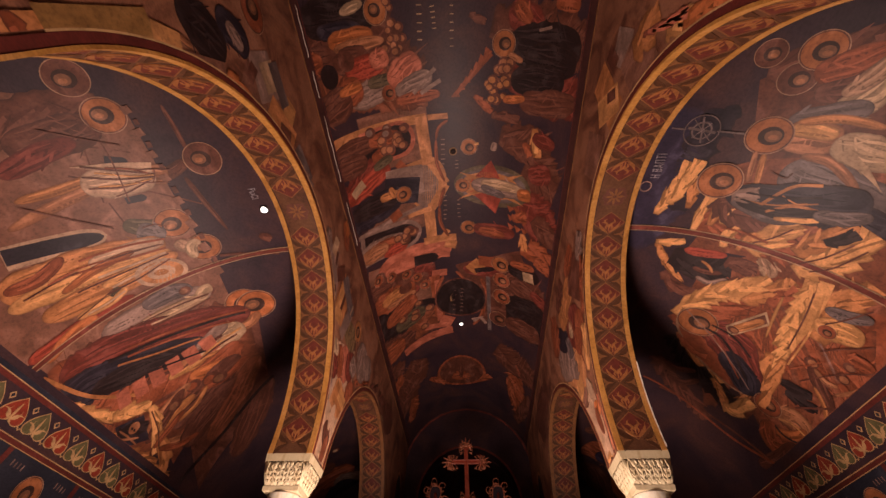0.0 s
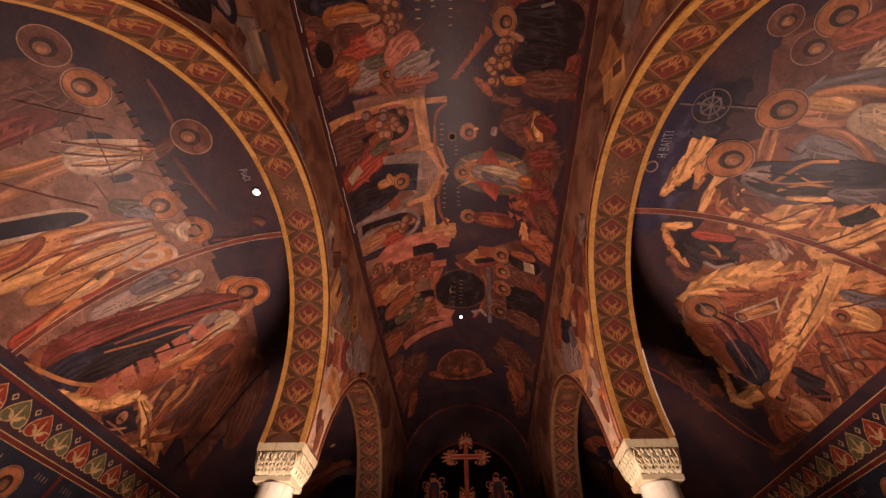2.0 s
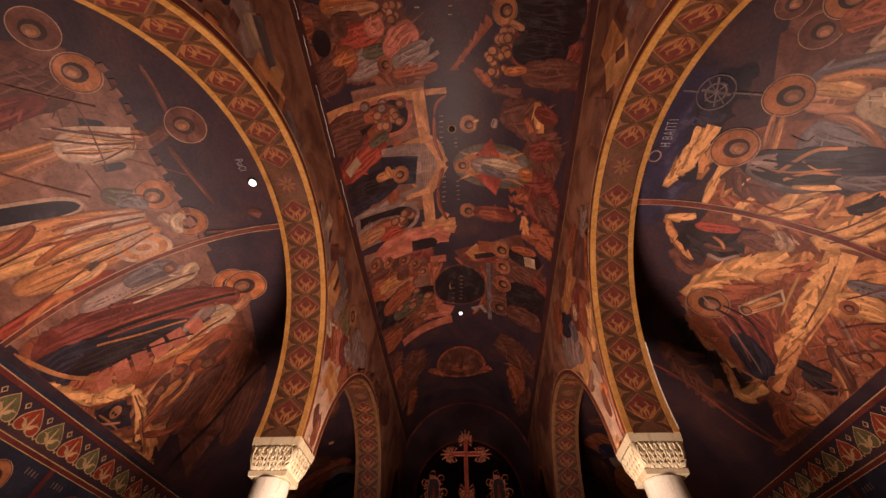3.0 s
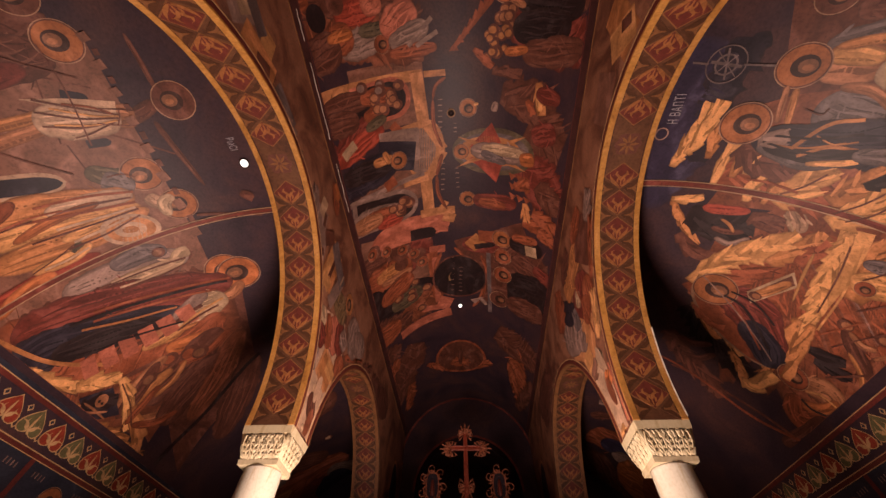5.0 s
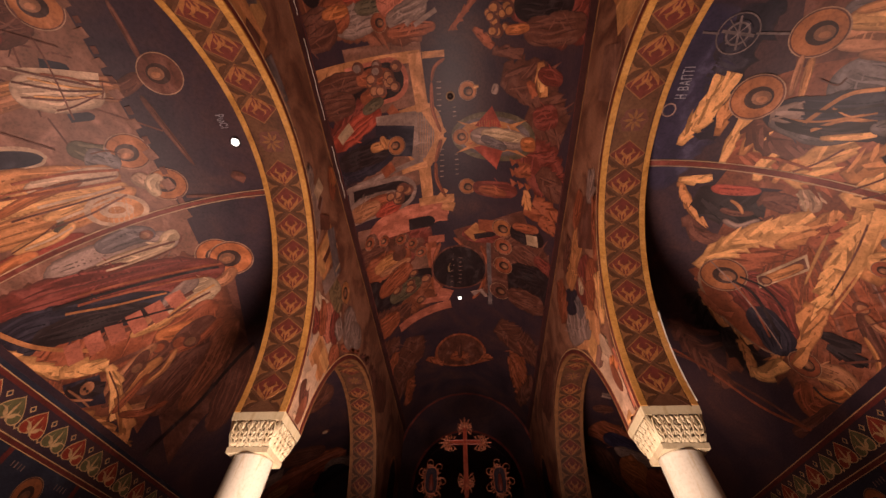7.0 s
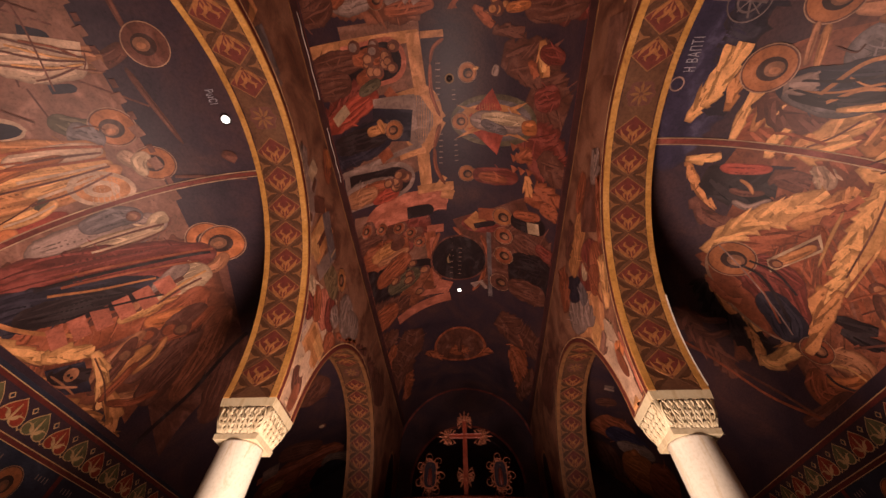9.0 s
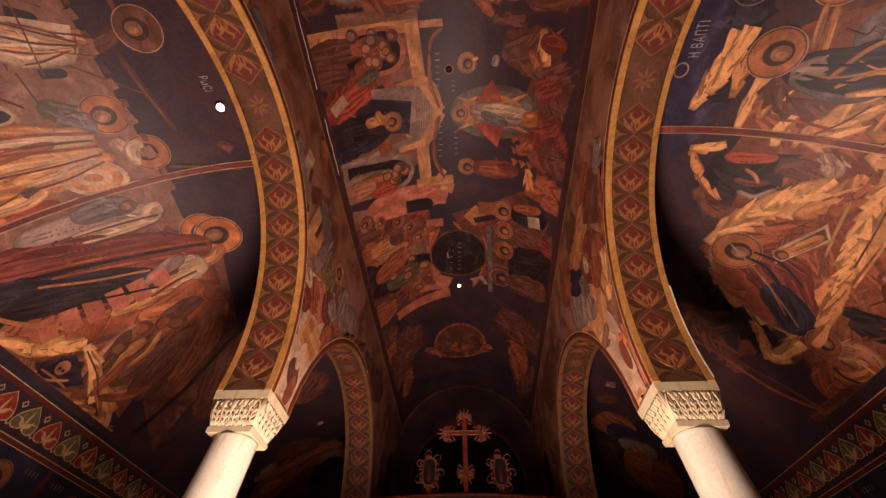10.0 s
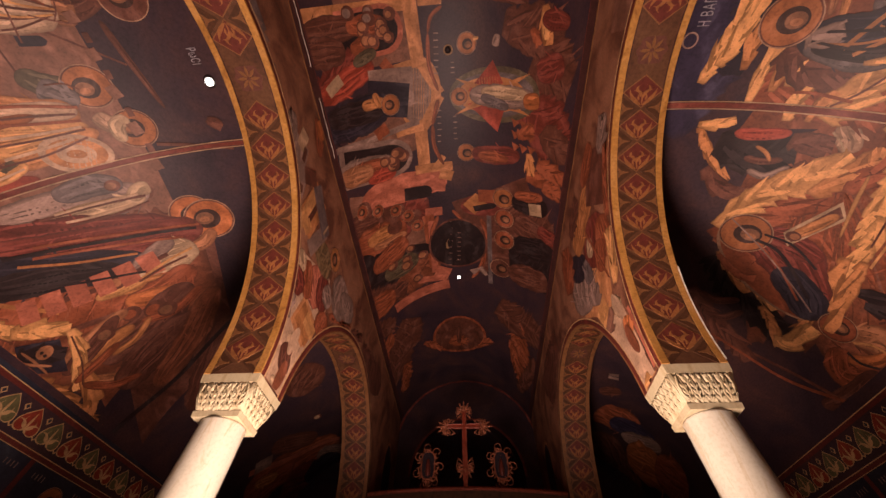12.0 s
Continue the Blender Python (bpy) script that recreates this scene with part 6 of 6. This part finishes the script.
for side, mid, first in ((-1, -0.29, 3.46), (1, -0.105, 3.50)):
    fr = tagged(new("palmette_frieze"), "painted frieze of red and green palmettes on black", "frieze", "palmette friezes")
    COAT.update(fresco=fr, map=lambda u, v, lift, s=side: aisle(s, u, v, lift), n=0)
    shape("slab", NIGHT, 0.2, mid, 10.9, mid, 0.36, 0, "ground")
    for dv, w, mat in ((0.205, 0.05, MAROON), (0.235, 0.01, M_CREAM), (-0.2, 0.045, MAROON), (-0.172, 0.01, M_CREAM), (-0.225, 0.008, M_CREAM)):
        shape("slab", mat, 0.2, mid + dv, 10.9, mid + dv, w, 0, "border_line")
    for i in range(-9, 22):
        y = first + 0.3195 * i
        for dy, dv, items in ((0.0, 0.0, (heart_rim, heart_red if i % 2 == 0 else heart_green, lily)), (0.1625, 0.1, (knot, knot_in)), (0.1625, -0.1, (tie,))):
            p = Vector(aisle(side, y + dy, mid + dv, 0.0055))
            q = Vector(aisle(side, y + dy, mid + dv + 0.02, 0.0055))
            y_ax = (q - p).normalized()
            x_ax = Vector((0, -side, 0)) if side > 0 else Vector((0, 1, 0))
            z_ax = x_ax.cross(y_ax)
            if z_ax.x * side > 0:
                x_ax, z_ax = -x_ax, -z_ax
            m = Matrix((x_ax, y_ax, z_ax)).transposed().to_4x4()
            m.translation = p
            owner = None
            for me in (items[1:2] + items[:1] + items[2:] if len(items) == 3 else items):
                ob = new(me.name.split(".")[0], me)
                ob.parent = owner or fr
                if owner is None:
                    ob.matrix_basis = m
                    owner = ob

# ---- painted saints' panels under the frieze ----
for side, mid in ((-1, -0.52), (1, -0.335)):
    fresco("navy panels with gold nimbi and red bands under the frieze", aisle, side)
    for i in range(7):
        y = 2.73 + 1.0 * i
        shape("slab", MAROON, y, mid, y, mid - 1.2, 0.06, 0, "border_band")
        halo(y + 0.5 if side < 0 else y + 0.4, mid - 0.25, 0.17, (0.0, -0.25))
        shape("robe", "red" if i % 2 else "ochre", y + 0.5, mid - 0.42, y + 0.5, mid - 1.2, 0.55)
        bars("grey", y + 0.12, mid - 0.1, 1, 0, 4, 0.06, 0.045)
        bars("grey", y + 0.74, mid - 0.1, 1, 0, 4, 0.06, 0.045)

# ---------------- columns with carved capitals ----------------
CAP_W, CAP_D, CAP_H = WALL_OUT - NAVE_X + 0.02, 0.54, 0.385


def lathe(bm, prof, n=40, cx=0.0, cy=0.0):
    rings = []
    for r, z in prof:
        rings.append([bm.verts.new((cx + r * math.cos(2 * math.pi * i / n), cy + r * math.sin(2 * math.pi * i / n), z)) for i in range(n)])
    for a, b in zip(rings, rings[1:]):
        for i in range(n):
            bm.faces.new((a[i], a[(i + 1) % n], b[(i + 1) % n], b[i]))
    bm.faces.new(rings[0][::-1])
    bm.faces.new(rings[-1])


def tube(bm, pts, r, n=6, flat=1.0):
    """A thin round bar through the points."""
    rings = []
    for i, p in enumerate(pts):
        d = (Vector(pts[min(i + 1, len(pts) - 1)]) - Vector(pts[max(i - 1, 0)])).normalized()
        a = d.cross(Vector((0, 0, 1)) if abs(d.z) < 0.9 else Vector((1, 0, 0))).normalized()
        b = d.cross(a)
        k = r if isinstance(r, float) else r[i]
        rings.append([bm.verts.new(Vector(p) + a * k * math.cos(2 * math.pi * j / n) + b * k * flat * math.sin(2 * math.pi * j / n)) for j in range(n)])
    for a, b in zip(rings, rings[1:]):
        for i in range(n):
            bm.faces.new((a[i], a[(i + 1) % n], b[(i + 1) % n], b[i]))
    bm.faces.new(rings[0][::-1])
    bm.faces.new(rings[-1])


def frustum(bm, w0, d0, z0, w1, d1, z1):
    lo = [bm.verts.new((sx * w0 / 2, sy * d0 / 2, z0)) for sx, sy in ((-1, -1), (1, -1), (1, 1), (-1, 1))]
    hi = [bm.verts.new((sx * w1 / 2, sy * d1 / 2, z1)) for sx, sy in ((-1, -1), (1, -1), (1, 1), (-1, 1))]
    bm.faces.new(lo[::-1])
    bm.faces.new(hi)
    for i in range(4):
        j = (i + 1) % 4
        bm.faces.new((lo[i], lo[j], hi[j], hi[i]))


def carved_leaf(bm, place, x, z, h, w):
    """A leaf in relief inside a pointed loop. place maps (x, z, proud) to the block's face."""
    for s in (-1, 1):
        tube(bm, [place(x + s * w * math.sin(math.pi * (0.12 + 0.88 * t)) ** 0.8, z + h * t, 0.004 + 0.01 * math.sin(3.1 * t)) for t in [i / 9 for i in range(10)]], 0.01, 6)
        for q, ln in ((0.05, 0.75), (0.25, 0.7), (0.45, 0.55)):
            tube(bm, [place(x + s * w * ln * math.sin(1.9 * t), z + h * (q + 0.32 * t - 0.1 * t * t), 0.002 + 0.012 * math.sin(2.6 * t)) for t in [i / 6 for i in range(7)]], [0.009, 0.011, 0.012, 0.011, 0.009, 0.007, 0.004], 6)
    tube(bm, [place(x, z, 0.005), place(x, z + 0.5 * h, 0.012), place(x, z + 0.9 * h, 0.006)], [0.013, 0.012, 0.006], 6)


# browner limestone for the bell: shade between the carved leaves, put into the colour
RECESS = marble("dirty_limestone", (0.42, 0.31, 0.17), (0.33, 0.23, 0.12), 0.7)


def column():
    col = tagged(new("column"), "cream marble column with a carved leaf capital", "column", "columns of the arcade")
    bm = bmesh.new()
    z1 = CAP_TOP - CAP_H
    lathe(bm, [(0.27, 0.0), (0.27, 0.1), (0.255, 0.14), (0.235, 0.2), (0.215, 0.24), (0.212, 1.2), (0.206, 2.4), (0.2, z1 - 0.03), (0.205, z1 - 0.02), (0.205, z1)], 48)
    part("shaft", bm, MARBLE, col, "veined cream marble shaft", True)
    bm = bmesh.new()
    frustum(bm, CAP_W - 0.02, CAP_D - 0.016, CAP_TOP - 0.085, CAP_W, CAP_D + 0.004, CAP_TOP - 0.001)
    part("abacus", bm, CARVED, col, "plain limestone slab")
    bm = bmesh.new()
    wb, db = CAP_W - 0.135, CAP_D - 0.14
    frustum(bm, wb - 0.055, db - 0.055, z1 + 0.05, CAP_W - 0.08, CAP_D - 0.075, CAP_TOP - 0.086)
    part("bell", bm, RECESS, col)
    bm = bmesh.new()
    frustum(bm, wb - 0.012, db - 0.012, z1 + 0.001, wb, db, z1 + 0.051)
    part("lower_slab", bm, CARVED, col, "plain limestone rim")
    h = CAP_H - 0.138
    for turn in range(4):
        ca, sa = round(math.cos(turn * math.pi / 2)), round(math.sin(turn * math.pi / 2))
        wide = (wb, CAP_W - 0.02) if turn % 2 == 0 else (db, CAP_D)
        deep = (db, CAP_D) if turn % 2 == 0 else (wb, CAP_W)

        def place(x, z, out):
            s = z / h
            w = 0.5 * (wide[0] + (wide[1] - wide[0]) * s) - 0.02
            d = 0.5 * (deep[0] + (deep[1] - deep[0]) * s) - 0.02 + out
            px, py = x * w, -d
            return (ca * px - sa * py, sa * px + ca * py, z1 + 0.052 + z)

        bm = bmesh.new()
        for cx in (-0.78, -0.39, 0.0, 0.39, 0.78):
            carved_leaf(bm, place, cx, 0.005, h * 0.97, 0.2)
        for cx in (-0.97, 0.97):
            tube(bm, [place(cx, -0.002, -0.004), place(cx, 0.5 * h, -0.004), place(cx, h + 0.002, -0.004)], 0.017, 6)
        for cx in (-0.585, -0.195, 0.195, 0.585):
            for s in (-1, 1):
                tube(bm, [place(cx + s * 0.11 * math.sin(2.4 * t), h * (0.98 - 0.3 * t), 0.003 + 0.01 * math.sin(3 * t)) for t in [i / 5 for i in range(6)]], [0.012, 0.014, 0.014, 0.012, 0.009, 0.005], 6)
            tube(bm, [place(cx, h * 0.99, 0.004), place(cx, h * 0.65, 0.01), place(cx, h * 0.4, 0.004)], [0.014, 0.012, 0.005], 6)
            tube(bm, [place(cx, 0.004, 0.004), place(cx, h * 0.14, 0.008), place(cx, h * 0.28, 0.004)], [0.018, 0.014, 0.005], 6)
        part("leaf_relief", bm, CARVED, col, "carved leaf lattice", True)
    return col


MID_X = 0.5 * (NAVE_X + WALL_OUT)
model = column()
first = True
for side in (-1, 1):
    for y in COLUMNS_Y:
        if first:
            model.matrix_world = pose(side * MID_X, y, 0)
            first = False
        else:
            copy_thing(model, pose(side * MID_X, y, 0))

# ---------------- altar screen with cross and side panels ----------------
SY = 9.28
screen = tagged(new("altar_screen"), "dark carved wooden altar screen with a rope-moulded top", "altar screen")
DARKWOOD = gilded("dark_carved_wood", (0.07, 0.03, 0.015), 0.5, 0.1)
bm = bmesh.new()
pts = [(-1.8 + 3.6 * i / 24) for i in range(25)]
top = [4.5 + 0.09 * (1 - (x / 1.8) ** 2) for x in pts]
solid_sheet(bm, [[(x, SY - 0.06, 0.0), (x, SY - 0.06, z)] for x, z in zip(pts, top)], [[(x, SY + 0.06, 0.0), (x, SY + 0.06, z)] for x, z in zip(pts, top)])
part("panel", bm, DARKWOOD, screen)
bm = bmesh.new()
tube(bm, [(x, SY - 0.07, z - 0.02) for x, z in zip(pts, top)], 0.03, 8)
part("top_rail", bm, COPPER, screen, "red-gold top rail", True)
bm = bmesh.new()
for i in range(90):
    x = -1.78 + 3.56 * i / 89
    z = 4.5 + 0.09 * (1 - (x / 1.8) ** 2)
    tube(bm, [(x - 0.02, SY - 0.1, z - 0.05), (x, SY - 0.108, z - 0.02), (x + 0.02, SY - 0.1, z + 0.01)], 0.011, 5)
part("rope_moulding", bm, COPPER, screen, "twisted gilt rope moulding", True)


def scroll(bm, x, z, ang, size, hand=1, r=0.012, y=SY):
    """A leafy curl: a spiral bar that begins at (x, z) in direction ang."""
    pts, rad = [], []
    px, pz, a = x, z, radians(ang)
    for i in range(12):
        pts.append((px, y - 0.012 * math.sin(i), pz))
        rad.append(r * (1.25 - 0.07 * i))
        step = size * (0.2 - 0.011 * i)
        px, pz = px + step * math.cos(a), pz + step * math.sin(a)
        a += hand * 0.46
    tube(bm, pts, rad, 5)


cross = tagged(new("altar_cross"), "carved red and gold cross with leafy scrolled ends on the screen", "cross")
CZ = 5.73
bm = bmesh.new()
box(bm, -0.038, 0.038, SY - 0.035, SY + 0.02, 4.58, 6.05)
box(bm, -0.34, -0.038, SY - 0.035, SY + 0.02, CZ - 0.038, CZ + 0.038)
box(bm, 0.038, 0.34, SY - 0.035, SY + 0.02, CZ - 0.038, CZ + 0.038)
part("beam", bm, COPPER, cross, "dull red wooden beam")
bm = bmesh.new()
tube(bm, [(-0.04, SY - 0.04, 4.72), (-0.04, SY - 0.04, 6.05)], 0.01, 5)
tube(bm, [(0.04, SY - 0.04, 4.72), (0.04, SY - 0.04, 6.05)], 0.01, 5)
for z in (CZ - 0.04, CZ + 0.04):
    tube(bm, [(-0.35, SY - 0.04, z), (0.35, SY - 0.04, z)], 0.01, 5)
part("edge_moulding", bm, COPPER, cross)
for ex, ez, base in ((0.0, 6.05, 90), (-0.34, CZ, 180), (0.34, CZ, 0), (0.0, 4.98, 270)):
    bm = bmesh.new()
    for off in (-110, -70, -30, 30, 70, 110):
        hand = 1 if off < 0 else -1
        scroll(bm, ex, ez, base + off, 0.2, hand, 0.01)
        scroll(bm, ex + 0.05 * math.cos(radians(base + off)), ez + 0.05 * math.sin(radians(base + off)), base + off * 0.6, 0.17, -hand, 0.009)
    scroll(bm, ex, ez, base, 0.22, 1, 0.01)
    scroll(bm, ex, ez, base, 0.22, -1, 0.01)
    for off in range(-135, 136, 27):
        a = radians(base + off)
        reach = 0.2 + 0.05 * math.cos(radians(2 * off))
        tube(bm, [(ex + reach * q * math.cos(a), SY - 0.015 * math.sin(3 * q), ez + reach * q * math.sin(a)) for q in (0.3, 0.6, 0.8, 0.9, 1.05)], [0.008, 0.009, 0.02, 0.017, 0.003], 5)
    dx, dz = math.cos(radians(base)), math.sin(radians(base))
    tube(bm, [(ex, SY, ez), (ex + 0.1 * dx, SY - 0.02, ez + 0.1 * dz), (ex + 0.19 * dx, SY, ez + 0.19 * dz)], [0.026, 0.032, 0.008], 6)
    for s in (-1, 1):
        tube(bm, [(ex + 0.05 * dx, SY, ez + 0.05 * dz), (ex + 0.06 * dx - s * 0.09 * dz, SY - 0.02, ez + 0.06 * dz + s * 0.09 * dx), (ex + 0.06 * dx - s * 0.17 * dz, SY, ez + 0.06 * dz + s * 0.17 * dx)], [0.02, 0.024, 0.006], 6)
    part("scrolled_end", bm, GILT, cross, "gilt leafy end", True)
bm = bmesh.new()
box(bm, -0.018, 0.018, SY - 0.048, SY - 0.036, 5.3, 6.0)
box(bm, -0.25, -0.0185, SY - 0.048, SY - 0.036, CZ - 0.014, CZ + 0.014)
box(bm, 0.0185, 0.25, SY - 0.048, SY - 0.036, CZ - 0.014, CZ + 0.014)
part("inlay", bm, M_RED, cross, "orange-red painted inlay")


def side_panel(x0):
    pan = tagged(new("side_icon"), "small upright panel in a gilt openwork scroll frame", "icon", "side panels of the altar screen")
    zc, hw, hh = 4.99, 0.21, 0.27
    bm = bmesh.new()
    out = [(x0 + hw * 0.62 * math.copysign(abs(math.cos(a)) ** 0.6, math.cos(a)), zc + hh * 0.9 * math.copysign(abs(math.sin(a)) ** 0.7, math.sin(a))) for a in [2 * math.pi * i / 24 for i in range(24)]]
    f = [bm.verts.new((x, SY - 0.015, z)) for x, z in out]
    b = [bm.verts.new((x, SY + 0.015, z)) for x, z in out]
    bm.faces.new(f)
    bm.faces.new(b[::-1])
    for i in range(24):
        bm.faces.new((f[i], b[i], b[(i + 1) % 24], f[(i + 1) % 24]))
    part("board", bm, pigment("navy"), pan, "dark painted board")
    bm = bmesh.new()
    tube(bm, [(x, SY - 0.02, z) for x, z in out] + [(out[0][0], SY - 0.02, out[0][1])], 0.014, 6)
    for i in range(14):
        a = 2 * math.pi * i / 14
        scroll(bm, x0 + hw * 0.7 * math.cos(a), zc + hh * 0.95 * math.sin(a), math.degrees(a) + 50, 0.2, 1 if i % 2 else -1, 0.011)
    for i in range(20):
        a = 2 * math.pi * (i + 0.5) / 20
        tube(bm, [(x0 + (hw * 0.72 + q) * math.cos(a), SY - 0.01, zc + (hh * 0.92 + q) * math.sin(a)) for q in (0.0, 0.03, 0.05, 0.08)], [0.008, 0.016, 0.013, 0.003], 5)
    scroll(bm, x0, zc - hh, 250, 0.12, 1)
    scroll(bm, x0, zc - hh, 290, 0.12, -1)
    tube(bm, [(x0, SY, zc - hh + 0.02), (x0, SY, zc - hh - 0.1), (x0, SY, 4.66)], [0.02, 0.028, 0.02], 6)
    part("frame", bm, GILT, pan, "gilt scroll frame", True)
    bm = bmesh.new()
    lathe(bm, [(0.0, zc - 0.2), (0.045, zc - 0.17), (0.05, zc - 0.05), (0.03, zc + 0.1), (0.0, zc + 0.12)], 10, x0, SY - 0.012)
    part("draped_shape", bm, pigment("crimson"), pan, "plain dull red shape", True)
    return pan


side_panel(-0.72)
side_panel(0.69)

# ---------------- small lamps and rings in the vaults ----------------
GLOW = bpy.data.materials.new("lamp_glow")
GLOW.use_nodes = True
gb = GLOW.node_tree.nodes["Principled BSDF"]
gb.inputs["Emission Color"].default_value = (1.0, 0.93, 0.85, 1)
gb.inputs["Emission Strength"].default_value = 3.0


def bulb(at, normal, r, lit=True, label="small round white lamp set in the vault"):
    lampo = tagged(new("vault_lamp"), label, "lamp")
    rot = Vector(normal).to_track_quat("Z", "Y").to_matrix().to_4x4()
    rot.translation = at
    lampo.matrix_world = rot
    bm = bmesh.new()
    lathe(bm, [(r * 1.3, 0.0), (r * 1.45, 0.012), (r * 1.05, 0.02), (r * 1.0, 0.008)], 20)
    ob = part("collar", bm, pigment("dark") if lit else pigment("white"), lampo)
    bm = bmesh.new()
    lathe(bm, [(r * 0.95, 0.012), (r * 0.9, 0.03), (r * 0.5, 0.045), (r * 0.1, 0.05)] if lit else [(r * 0.98, 0.01), (r * 0.95, 0.022)], 20)
    ob2 = part("bulb" if lit else "opening", bm, GLOW if lit else pigment("dark"), lampo, "glowing white bulb" if lit else "dark opening", True)
    for q in (ob, ob2):
        q.matrix_parent_inverse = Matrix.Identity(4)
    return lampo


def on_nave(y, v):
    a = v / R_NAVE
    return nave(y, v, 0.002), (-math.sin(a), 0, -math.cos(a))


bulb(*on_nave(7.54, 0.0), 0.048)
bulb(*on_nave(2.655, 0.013), 0.055, False, "white ring round a dark chain opening in the vault")
bulb(aisle(-1, 2.557, 3.22, 0.002), (0, 0, -1), 0.05)

# ---------------- painted titles ----------------
TITLE = paint("title_white", (0.34, 0.3, 0.33), 1.2, 0.8)


def title(words, side, y, v, size):
    p, q = Vector(aisle(side, y, v, 0.02)), Vector(aisle(side, y, v + 0.02, 0.02))
    y_ax = (q - p).normalized()
    x_ax = Vector((0, -side, 0))
    z_ax = x_ax.cross(y_ax)
    m = Matrix((x_ax, y_ax, z_ax)).transposed().to_4x4()
    m.translation = p
    ob = tagged(new("inscription"), "white painted title letters on the vault", "inscription")
    ob.matrix_world = m
    lettering(words, m, size, TITLE, None, 0).parent = ob
    for c in ob.children:
        c.matrix_parent_inverse = Matrix.Identity(4)
        c.matrix_basis = Matrix.Identity(4)


title("Н ВАПТI", 1, 2.20, 3.18, 0.125)
title("РωСI", -1, 2.29, 3.12, 0.105)

# ---------------- thin cable on the cornice ----------------
cable = tagged(new("cable"), "thin white cable along the dark cornice", "cable")
CABLE_WHITE = enamel("cable_white", (0.6, 0.52, 0.45))
for y0, y1 in ((0.2, 0.78), (0.95, 1.3), (1.55, 2.6), (3.0, 3.9)):
    bm = bmesh.new()
    tube(bm, [nave(y0 + (y1 - y0) * i / 8, -(HALF * R_NAVE - 0.1 - 0.006 * math.sin(2.1 * i)), 0.01) for i in range(9)], 0.004, 6)
    part("cable_length", bm, CABLE_WHITE, cable, "", True)
